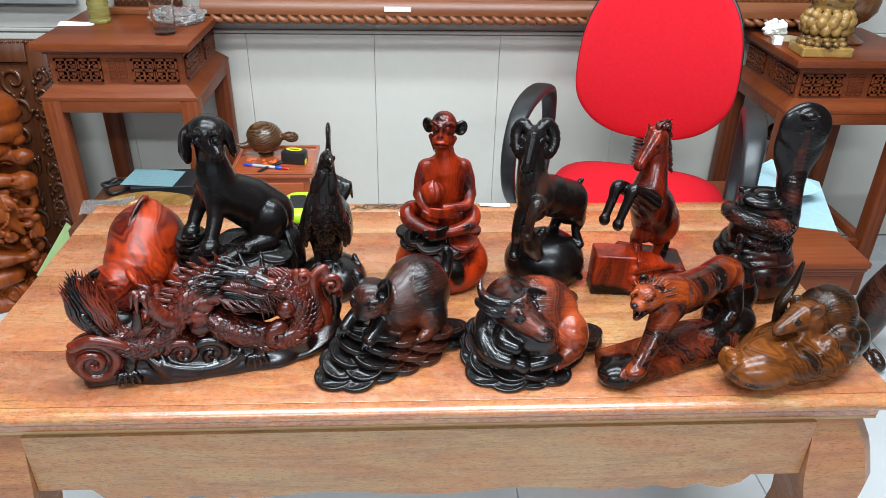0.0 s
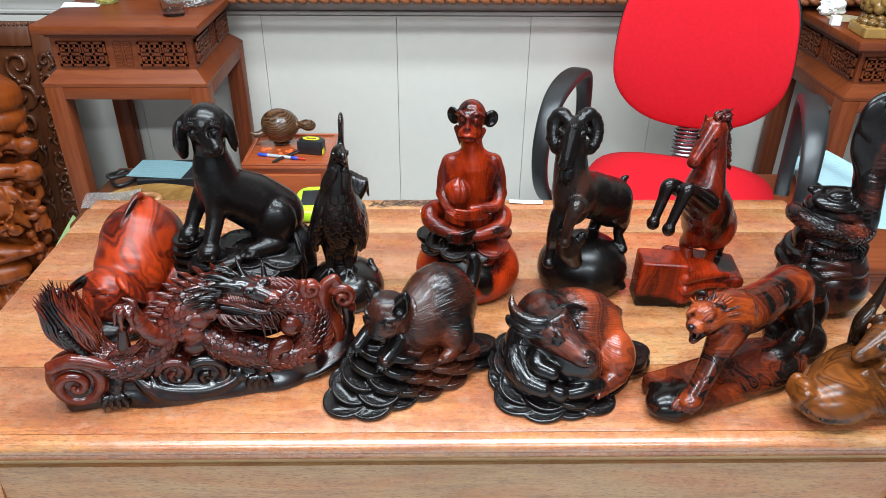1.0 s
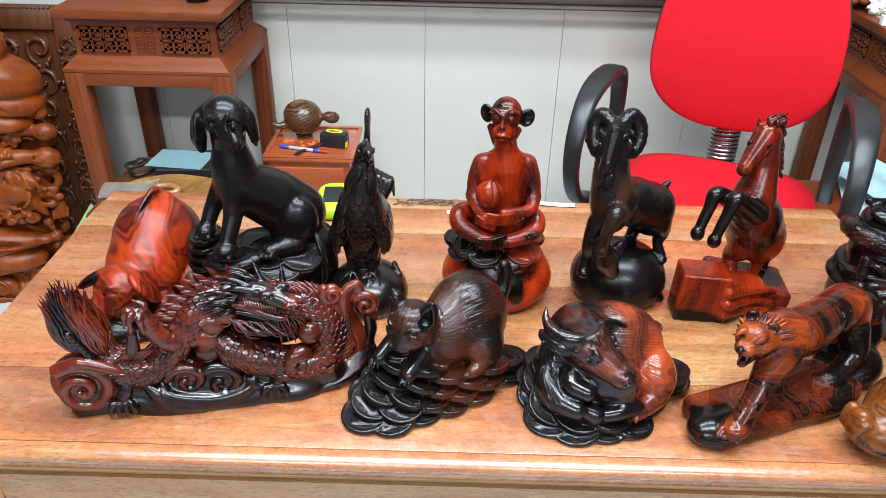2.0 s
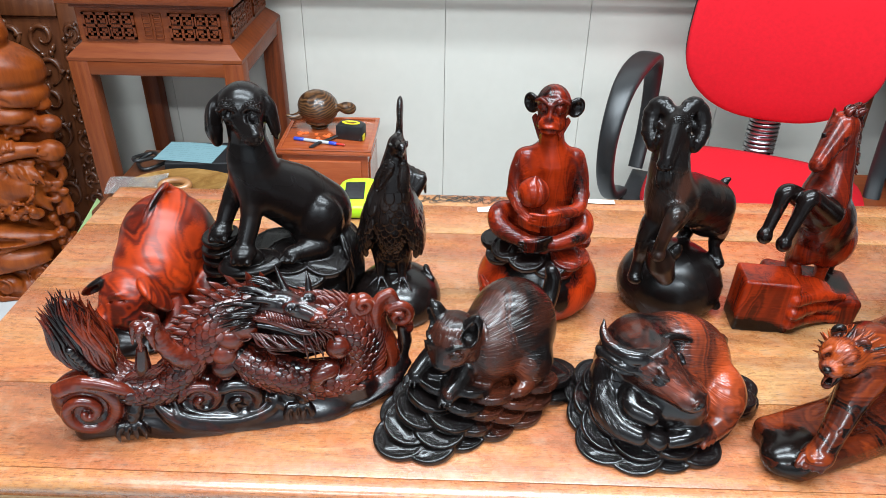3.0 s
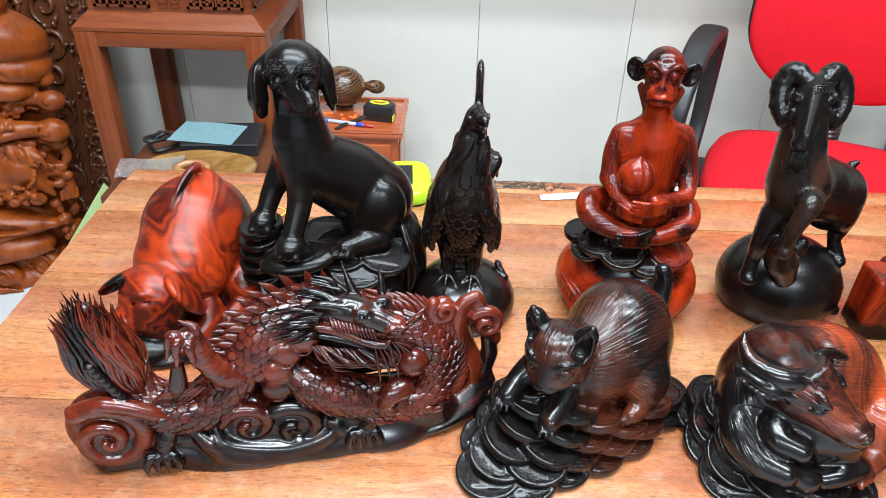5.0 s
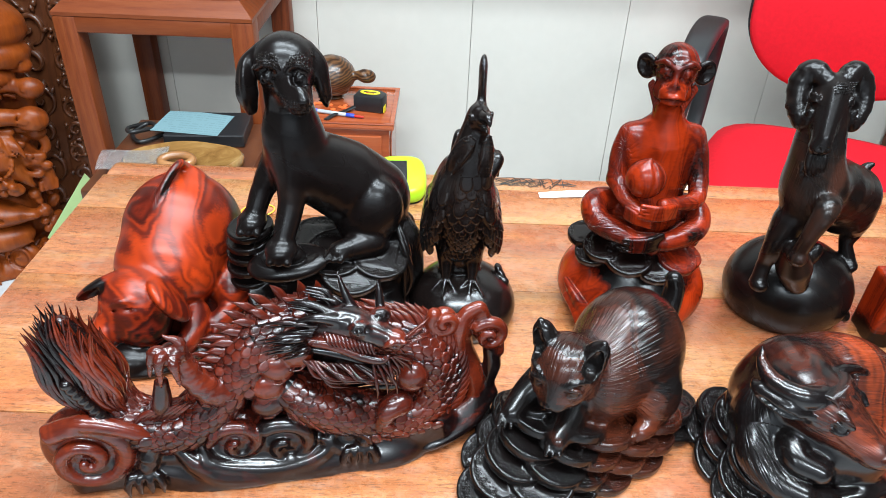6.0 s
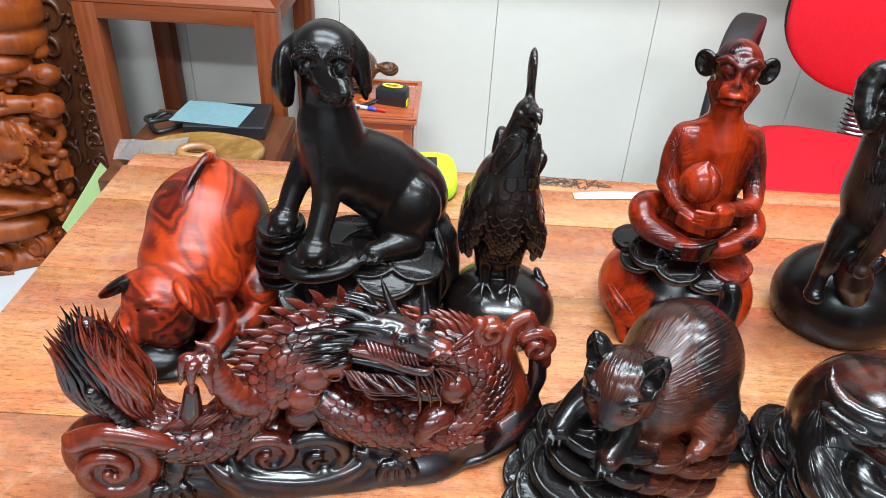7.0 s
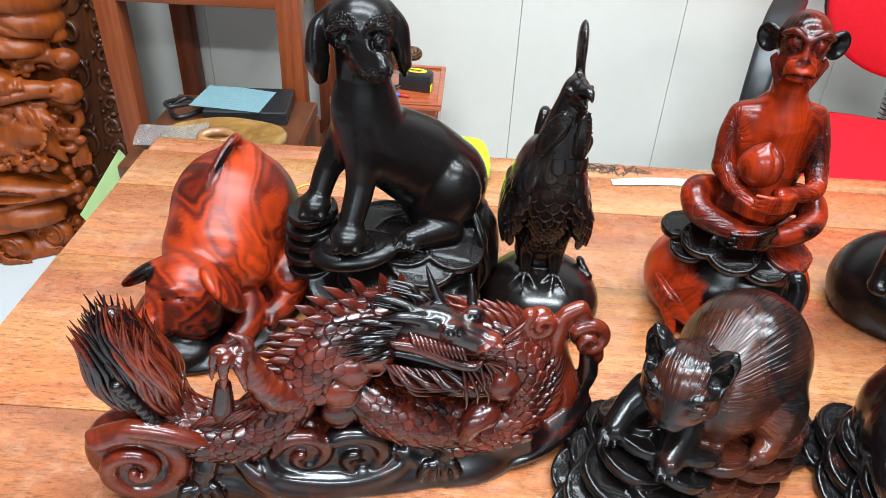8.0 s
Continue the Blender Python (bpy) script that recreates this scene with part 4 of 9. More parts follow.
# ---- carvings ----
M_DRAGON = carving("dragon_wood", (0.0045, 0.002, 0.002), (0.072, 0.0085, 0.0036), (0.21, 0.025, 0.006), 0.25, 15.0, 0.02, vein=0.4, spread=0.45, spec=0.60)
M_BROWN = carving("brown_black_carving", (0.0045, 0.0032, 0.0030), (0.050, 0.0115, 0.0055), (0.21, 0.040, 0.013), 0.25, 7.0, vein=0.4, spread=0.6, spec=0.40)
M_OX = carving("black_red_carving", (0.0045, 0.0030, 0.0030), (0.060, 0.012, 0.006), (0.36, 0.052, 0.013), 0.24, 10.0, -0.03, vein=0.5, spread=0.8, spec=0.50)
M_TIGER = carving("flamed_rosewood", (0.0045, 0.0025, 0.002), (0.10, 0.014, 0.004), (0.36, 0.058, 0.008), 0.24, 13.0, -0.07, vein=0.6, spread=0.8, spec=0.30)
M_GOLD = carving("golden_brown_carving", (0.010, 0.0045, 0.002), (0.062, 0.0175, 0.004), (0.19, 0.052, 0.009), 0.27, 9.0, -0.06, vein=0.9, spread=0.8, spec=0.28)
M_COBRA = carving("cobra_wood", (0.0045, 0.003, 0.003), (0.036, 0.009, 0.006), (0.20, 0.030, 0.010), 0.23, 10.0, vein=0.5, spread=0.9, spec=0.28)


M_FEATHER = carving("polished_ebony_feathers", (0.0055, 0.0034, 0.0030), (0.012, 0.007, 0.0055), (0.030, 0.012, 0.008), 0.25, spec=0.45)


def fur(direction, freq, amp, bend=0.6, inside=None):
    """Combed grooves across a direction, in a zone."""
    a = np.array(direction, float)
    a = a / np.linalg.norm(a)

    def fn(x, y, z):
        s = a[0] * x + a[1] * y + a[2] * z
        w = s * freq + bend * np.sin(0.5 * x + 0.4 * y + 0.6 * z) * 2 + 0.5 * np.sin(0.35 * (x - y + z) * freq * 0.3)
        g = amp * (0.5 + 0.5 * np.sin(w)) ** 2
        return g if inside is None else g * inside(x, y, z)
    return fn


def zone(c, r, soft=0.6):
    c, r = np.array(c, float), np.array(r, float)

    def fn(x, y, z):
        q = np.sqrt(((x - c[0]) / r[0]) ** 2 + ((y - c[1]) / r[1]) ** 2 + ((z - c[2]) / r[2]) ** 2)
        return np.clip((1.0 - q) / soft, 0, 1)
    return fn


def eye(c, p, r, out=(0, -1, 0), tone=0.15):
    """A bulging eye with a lid above and below and a small pupil."""
    p = V(p)
    o = V(out) / np.linalg.norm(out)
    side = np.cross(o, V((0, 0, 1.0)))
    side = side / np.linalg.norm(side)
    up = np.cross(side, o)
    c.ell(p + o * r * 0.95, r * 1.1, k=0.25, cut=True)
    c.ell(p + o * r * 0.1, r * 0.95, k=0.02, tone=tone)
    for s in (-1, 1):
        a = [p + side * (r * 1.3 * math.cos(q)) + up * (s * r * 0.8 * math.sin(q)) + o * (r * (0.3 + 0.5 * math.sin(q))) for q in np.linspace(0, math.pi, 7)]
        c.tube(a, [r * 0.16, r * 0.24, r * 0.3, r * 0.32, r * 0.3, r * 0.24, r * 0.16], 12, k=0.06)
    c.paint(p + o * r * 1.0, (r * 0.42, r * 0.42, r * 0.42), -0.2)
    return c


def ring_eye(c, p, r, out=(0, -1, 0), tone=0.15):
    """A wide-open round eye: ball, dark pupil and a raised ring with a crease below."""
    p = V(p)
    o = V(out) / np.linalg.norm(out)
    side = np.cross(o, V((0, 0, 1.0)))
    side = side / np.linalg.norm(side)
    up = np.cross(side, o)
    c.ell(p + o * r * 0.55, r * 1.15, k=0.2, cut=True)
    c.ell(p - o * r * 0.1, r * 0.82, k=0.02, tone=tone)
    for q, w in ((1.0, 0.17), (1.5, 0.12)):
        a = [p + side * (r * q * math.cos(t)) + up * (r * q * 0.86 * math.sin(t)) + o * (r * (0.32 - 0.3 * (q - 1))) for t in np.linspace(0, 2 * math.pi, 15)]
        if q > 1.2:
            a = [v for v, t in zip(a, np.linspace(0, 2 * math.pi, 15)) if t > 3.0]
        c.tube(a, [r * w] * len(a), 30, k=0.05)
    c.paint(p + o * r * 0.8, (r * 0.4, r * 0.4, r * 0.4), -0.25)
    return c


def strands(c, rng, roots, tips, r0, r1, count, bow, k=0.15, tone=None):
    """Hair: tapered strands from one edge to another."""
    for i in range(count):
        f = (i + 0.5) / count
        a = spline(roots, 40)[int(f * 40)]
        b = spline(tips, 40)[int(f * 40)]
        j = V([rng.uniform(-1.6, 1.6) for _ in range(3)])
        m = (a + b) / 2 + V(bow) + j * 0.45
        c.strand([a, m, b + j * 0.5], [r0 * 0.8, r0, r1 * 0.6], 9, tone=tone)


def monkey():
    c = Clay((-11, -10, -0.6), (11, 10, 35.0), 0.18)
    # sack-like boulder with a folded ear of cloth on one side
    c.ell(V((0.2, 0, 3.5)), (8.9, 7.9, 6.3), k=0.5, tone=0.74)
    c.ell(V((0.4, 0.4, 7.6)), (6.0, 5.6, 2.4), k=1.6, tone=0.3)
    for i in range(5):
        d = 0.55 * i
        c.tube([(-8.3 + 0.3 * d, -2.6 - 0.7 * d, 5.2 - 0.5 * d), (-7.2 + 0.4 * d, -5.0 - 0.4 * d, 4.4 - 0.7 * d), (-5.0 + 0.5 * d, -6.4 - 0.2 * d, 2.6 - 0.6 * d)], [0.3, 0.5, 0.2], k=0.25, tone=0.66)
    c.tube([(-8.0, -3.6, 3.6), (-6.9, -5.4, 2.4), (-6.4, -6.2, 0.6)], [0.5, 0.75, 0.5], k=0.2, tone=0.7)
    c.tube([(-7.4, -4.4, 7.2), (-5.8, -5.6, 7.0), (-4.0, -6.6, 6.0)], [0.12, 0.2, 0.1], k=0.3, cut=True, tone=0.1)
    # coins under the seat
    for x, y, z, r, a, b, t in ((-6.3, -0.8, 10.6, 2.2, 6, -8, 0.05), (-4.6, -3.6, 10.9, 2.5, 14, -10, 0.05), (-2.2, -5.4, 10.6, 2.7, 20, -4, 0.05), (0.8, -5.6, 9.9, 2.7, 22, 4, 0.08), (3.4, -4.6, 10.2, 2.5, 16, 10, 0.5), (5.0, -2.8, 9.4, 2.1, 12, 16, 0.6), (5.4, 0.6, 10.2, 2.2, 2, 12, 0.5), (0, 2.8, 10.4, 3.0, -6, 2, 0.2), (2.4, -4.9, 8.8, 2.2, 26, 8, 0.55), (-5.6, -3.0, 9.6, 2.2, 14, -14, 0.08)):
        c.coin(V((x, y, z)), r, 0.46, (a, b, 0), k=0.08, tone=t)
    # trunk
    c.ell(V((0.1, 0.6, 13.6)), (4.9, 3.7, 3.0), k=0.8, tone=0.6)
    c.ell(V((0.3, 0.4, 18.6)), (4.3, 2.6, 5.4), k=1.2, tone=0.66)
    c.ell(V((0.4, 0.2, 21.6)), (4.0, 2.5, 3.4), k=1.0, tone=0.7)
    c.cap((-2.5, 0.3, 23.0), (3.5, 0.3, 23.0), 1.55, k=0.8, tone=0.58)
    c.tube([(0.5, 0.1, 23.2), (0.4, -0.2, 25.4), (0.0, -0.6, 28.0)], [2.6, 1.75, 1.6], k=0.9, tone=0.72)
    for s, o in ((-1, 0.3), (1, 0.5)):
        # upper arm, forearm, folded leg
        c.tube([(o + s * 3.4, 0.3, 23.0), (o + s * 4.2, -0.3, 21.0), (o + s * 4.5, -1.5, 18.4)], [1.35, 1.15, 1.05], k=0.3, tone=0.56)
        c.tube([(o + s * 4.5, -1.5, 18.4), (o + s * 3.6, -3.8, 17.3), (-1.0 + s * 1.2, -5.6, 17.2 + 0.5 * s)], [1.1, 0.95, 0.7], k=0.3, tone=0.56)
        c.tube([(s * 2.4, 1.4, 13.6), (s * 5.6 - 0.3, -1.2, 15.2 - 0.6 * (s > 0)), (s * 5.5 - 0.4, -3.6, 14.2 - 0.6 * (s > 0)), (s * 2.4 - 0.6, -5.6, 13.2 - 0.2 * s), (-s * 0.8 - 0.8, -5.9, 12.8 + 0.5 * s)], [1.9, 1.55, 1.4, 1.15, 0.9], k=0.25, tone=0.56)
    # a peach held in clasped hands
    c.ell(V((-1.9, -4.6, 20.2)), (2.15, 1.95, 2.2), k=0.1, tone=0.55)
    c.cap((-1.9, -4.7, 21.8), (-1.9, -4.9, 22.7), 0.8, 0.12, k=0.7, tone=0.5)
    c.tube([(-1.7, -5.2, 22.3), (-1.3, -6.3, 21.0), (-1.5, -6.5, 19.6), (-1.9, -6.3, 18.4)], [0.10, 0.2, 0.18, 0.1], k=0.25, cut=True)
    for f in range(4):
        c.tube([(1.6, -5.9, 17.7 - 0.42 * f), (-0.4, -6.9, 17.9 - 0.45 * f), (-2.4, -6.9, 18.2 - 0.46 * f)], [0.34, 0.33, 0.2], 9, k=0.04, tone=0.6)
        c.tube([(-3.6, -5.8, 17.2 - 0.36 * f), (-2.6, -6.5, 16.9 - 0.36 * f), (-1.0, -6.8, 16.5 - 0.36 * f)], [0.32, 0.3, 0.2], 9, k=0.04, tone=0.55)
        c.tube([(0.6, -6.3, 14.2 - 0.44 * f), (-1.2, -7.1, 14.0 - 0.46 * f), (-3.6, -6.7, 13.6 - 0.5 * f)], [0.36, 0.34, 0.16], 9, k=0.04, tone=0.3)
    # head, turned a little aside
    T = V((-0.25, -0.97, 0.0))
    S = V((0.97, -0.25, 0.0))
    U = V((0, 0, 1.0))
    hd = V((0.1, -0.5, 31.0))

    def at(a, b, z):
        return hd + S * a + T * b + U * z
    c.ell(at(0, 0, 0.1), (2.25, 2.5, 2.5), k=0.5, tone=0.42)
    c.ell(at(0, 1.1, -2.0), (1.6, 1.6, 1.7), k=0.7, tone=0.55)
    c.ell(at(0, 2.5, -1.7), (1.45, 0.95, 1.15), k=0.5, tone=0.6)
    c.tube([at(-2.1, 1.3, 0.7), at(-1.25, 2.2, 1.25), at(-0.3, 2.45, 0.75), at(0.3, 2.45, 0.75), at(1.25, 2.2, 1.25), at(2.1, 1.3, 0.7)], [0.26, 0.34, 0.26, 0.26, 0.34, 0.26], k=0.3)
    c.tube([at(-2.2, 0.9, 1.6), at(-1.2, 1.9, 2.0), at(0, 2.1, 1.6), at(1.2, 1.9, 2.0), at(2.2, 0.9, 1.6)], [0.12] * 5, k=0.25, cut=True)
    c.cap(at(0, 2.4, 0.4), at(0, 3.0, -0.9), 0.26, 0.42, k=0.35)
    for s in (-1, 1):
        ring_eye(c, at(s * 1.05, 2.15, 0.25), 0.56, T + S * 0.18 * s, tone=0.5)
        c.tube([at(s * 0.35, 2.6, -0.35), at(s * 1.2, 2.3, -0.85), at(s * 1.9, 1.5, -0.6)], [0.12, 0.16, 0.1], k=0.2, cut=True)
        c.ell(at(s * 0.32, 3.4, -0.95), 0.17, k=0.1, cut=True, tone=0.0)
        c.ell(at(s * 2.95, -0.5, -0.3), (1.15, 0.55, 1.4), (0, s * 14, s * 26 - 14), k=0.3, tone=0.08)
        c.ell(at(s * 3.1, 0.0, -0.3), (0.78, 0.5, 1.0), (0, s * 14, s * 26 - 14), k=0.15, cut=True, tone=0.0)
        c.ell(at(s * 1.5, 1.0, -2.2), (0.5, 0.6, 0.8), k=0.5, tone=0.45)
        c.tube([at(s * 0.65, 2.9, -0.9), at(s * 1.45, 2.3, -1.6), at(s * 1.35, 2.0, -2.5)], [0.1, 0.14, 0.1], k=0.2, cut=True)
        for i in range(9):
            f = i / 8
            b = at(s * (2.0 - 0.9 * f), 0.9 + 0.5 * f, -1.3 - 2.0 * f)
            c.strand([b, b + S * 0.35 * s - U * 0.45, b + S * 0.25 * s - U * 1.1 + T * 0.1], [0.2, 0.2, 0.03], 6, tone=0.5)
    c.tube([at(-1.25, 2.7, -2.35), at(-0.5, 3.35, -1.85), at(0, 3.45, -1.98), at(0.5, 3.35, -1.85), at(1.25, 2.7, -2.35)], [0.2, 0.27, 0.24, 0.27, 0.2], k=0.12, tone=0.66)
    c.tube([at(-1.1, 2.8, -2.6), at(0, 3.45, -2.32), at(1.1, 2.8, -2.6)], [0.10, 0.15, 0.10], k=0.1, cut=True, tone=0.05)
    c.tube([at(-0.9, 2.75, -2.75), at(0, 3.15, -2.65), at(0.9, 2.75, -2.75)], [0.2, 0.28, 0.2], k=0.12, tone=0.62)
    # dark heartwood
    c.paint((-0.5, -4.4, 7.6), (7.6, 6.0, 1.9), 0.02, (0, 8, 0), 0.5)
    c.paint((2.6, -6.8, 5.0), (1.7, 3.0, 3.0), 0.0, (0, -14, 0), 0.4)
    c.paint((-3.2, -6.8, 5.6), (1.2, 2.4, 2.4), 0.05, (0, 20, 0), 0.4)
    c.paint((-1.6, -1.8, 32.0), (2.0, 2.4, 1.6), 0.4, (0, 0, 0), 0.8)
    for x, z in ((-3.6, 12.6), (2.4, 12.2), (4.8, 13.8)):
        c.paint((x, -5.4, z), (1.6, 2.0, 0.9), 0.2, (0, 0, 20), 0.6)
    for s in (-1, 1):
        c.paint((0.4 + s * 4.4, -0.6, 20.5), (1.3, 2.6, 3.0), 0.38, (0, 0, 0), 0.8)
        c.hair((0.4 + s * 4.3, -0.8, 20.6), (2.2, 3.4, 4.0), 0.4, (0, 0.3, -1), (0, 1, 0))
        c.hair((s * 4.2 - 0.4, -3.9, 14.0), (4.2, 4.0, 2.6), 0.4, (1, -0.35 * s, 0), (0, 1, 0), 1.9)
        c.hair((0.4 + s * 3.6, -4.0, 17.4), (2.6, 3.2, 1.6), 0.4, (1, -0.5 * s, 0), (0, 1, 0), 1.4)
    c.hair((0.1, 0.4, 32.2), (3.2, 2.8, 1.9), 0.5, (0, 0, -1), (0, 1, 0))
    c.flat(0)
    statue("monkey_carving", c, M_ROSE, (0.205, 1.52, TOP), "red rosewood carving of a seated monkey holding a peach")


def ram():
    c = Clay((-10.5, -12, -0.6), (10, 10.5, 34.8), 0.2)
    c.ell(V((0.6, 0.5, 3.3)), (7.7, 7.1, 6.3), k=0.4, tone=0.12)
    for i, p in enumerate(((6.8, -1.5, 4.2), (7.3, -0.6, 2.6), (6.9, -2.4, 1.4))):
        c.ell(V(p), (0.9, 1.2, 0.8), (10 * i, 20, 30), k=0.25)
    c.tube([(-3.2, -4.0, 20.4), (0.4, -1.0, 17.8), (4.2, 1.4, 15.9)], [3.0, 3.9, 3.7], k=0.8, tone=0.25)
    c.ell(V((4.4, 1.6, 14.6)), (3.2, 3.2, 3.8), k=0.9, tone=0.25)
    c.ell(V((-3.4, -4.9, 18.8)), (3.0, 2.8, 4.2), k=0.9, tone=0.2)
    c.tube([(-3.2, -4.2, 20.0), (-4.0, -4.2, 23.6), (-4.2, -3.4, 28.6)], [3.3, 2.7, 2.1], k=0.9, tone=0.45)
    rng = random.Random(14)
    for i in range(70):
        x = -4.2 + rng.uniform(-1.7, 1.7)
        z = rng.uniform(19.5, 26.5)
        y = -6.4 - 0.5 * (24 - z) * 0.25 + 0.35 * abs(x + 4.2)
        c.tube([(x, y + 0.5, z + 0.8), (x + rng.uniform(-0.3, 0.3), y, z), (x + rng.uniform(-0.5, 0.5), y - 0.1, z - 1.4)], [0.3, 0.36, 0.1], 6, k=0.03, tone=0.3)
    # head
    c.cap((-3.9, -2.8, 30.0), (-5.5, -6.9, 26.1), 1.9, 0.95, k=0.5, tone=0.15)
    c.cap((-4.3, -4.2, 30.4), (-5.5, -7.2, 26.9), 1.1, 0.55, k=0.6, tone=0.15)
    c.ell(V((-5.6, -7.0, 25.8)), (1.05, 1.0, 0.85), k=0.4)
    for i in range(16):
        x = -5.3 + rng.uniform(-0.6, 0.7)
        c.tube([(x, -6.2, 25.3), (x + rng.uniform(-0.2, 0.4), -6.6 + rng.uniform(-0.3, 0.3), 23.8), (x + rng.uniform(0.0, 0.8), -6.6, 22.2 - rng.uniform(0, 1.2))], [0.36, 0.34, 0.08], 7, k=0.03, tone=0.2)
    c.tube([(-6.3, -6.8, 25.3), (-5.7, -7.7, 25.3), (-4.9, -7.3, 25.3)], [0.1] * 3, k=0.15, cut=True)
    for s in (-1, 1):
        eye(c, (-4.5 + s * 1.55, -4.6 + 0.6 * (s < 0), 29.8), 0.5, (s * 0.8, -0.6, 0.2))
        c.ell(V((-5.6 + s * 0.45, -7.8, 26.0)), 0.18, k=0.1, cut=True)
        c.ell(V((-3.9 + s * 2.9, -2.4, 28.9)), (1.6, 0.6, 0.8), (0, s * 35, s * -10), k=0.3)
    horn_r = [(-3.2, -2.8, 31.0), (-1.8, -1.7, 31.7), (-0.6, -1.7, 30.5), (-0.35, -2.6, 28.5), (-1.2, -3.6, 27.0), (-2.1, -4.2, 27.6), (-2.0, -4.5, 28.6)]
    horn_l = [(-4.8, -2.6, 31.0), (-5.8, -1.4, 31.6), (-6.7, -1.4, 30.3), (-6.9, -2.4, 28.4), (-6.5, -3.5, 27.0), (-6.1, -4.2, 27.6), (-6.3, -4.4, 28.4)]
    for h in (horn_r, horn_l):
        c.tube(h, [1.0, 1.2, 1.2, 1.05, 0.85, 0.65, 0.35], 42, k=0.12, tone=0.1, scales=(0.5, 1, 0.2))
    # legs
    c.tube([(-4.9, -5.2, 16.0), (-5.9, -5.6, 13.0), (-6.1, -5.2, 10.6), (-6.4, -5.6, 8.6)], [1.9, 1.2, 0.85, 0.85], k=0.5)
    c.ell(V((-6.4, -5.9, 8.0)), (1.05, 1.3, 0.9), k=0.25)
    c.tube([(-2.6, -6.0, 18.8), (-3.6, -8.8, 19.6), (-4.5, -9.2, 17.0), (-4.8, -8.9, 14.6)], [1.8, 1.25, 0.9, 0.85], k=0.5)
    c.ell(V((-4.9, -9.0, 13.8)), (1.0, 1.1, 1.0), k=0.25)
    c.tube([(-4.6, -7.6, 13.6), (-3.6, -6.9, 11.0), (-2.4, -6.4, 8.6)], [1.2, 1.9, 1.3], k=0.4)
    c.ell(V((-1.9, -6.3, 12.4)), (1.0, 0.8, 1.6), (0, 20, 0), k=0.4)
    c.tube([(5.2, 0.8, 13.8), (6.7, 1.8, 11.2), (6.3, 1.2, 9.4), (6.9, 0.6, 7.6)], [2.5, 1.35, 0.8, 0.85], k=0.5)
    c.ell(V((7.0, 0.2, 7.0)), (1.0, 1.3, 0.85), k=0.25)
    c.tube([(3.4, 3.4, 13.8), (3.6, 5.0, 10.6), (2.6, 4.6, 7.6)], [2.3, 1.2, 0.9], k=0.5)
    c.tube([(6.2, 3.0, 17.2), (6.6, 3.6, 18.4), (7.1, 3.4, 19.0)], [0.8, 0.6, 0.3], k=0.4)
    c.hair((-4.2, -6.0, 22), (2.8, 3.4, 6.5), 0.4, (0.1, 0, -1))
    for i in range(60):
        a, b = divmod(i, 12)
        c.plate((-6.6 + 0.17 * b, -12, 28.0 - 0.24 * a), (0, 1, 0), (0.2, 0, 1), 0.10, 0.18, 0.3, 0.12, 9.0)
        c.plate((-5.4 + 0.25 * b, -10, 31.6 + 0.22 * a), (0.1, 1, -0.2), (0.2, 0, 1), 0.11, 0.2, 0.2, 0.14, 9.0)
    c.paint((-2.6, -6.4, 22.0), (1.2, 2.4, 4.0), 1.1, (0, 15, 0), 0.7)
    c.paint((4.4, 0.2, 18.4), (1.0, 3.0, 1.6), 1.1, (0, 0, 0), 0.7)
    c.hair((0.5, -0.5, 16.6), (6.0, 5.0, 4.0), 0.7, (1, 0.7, -0.2), (0, 1, -1))
    c.flat(0)
    statue("ram_carving", c, M_EBONY, (0.40, 1.52, TOP), "glossy black ebony carving of a curly-horned ram on a round boulder")


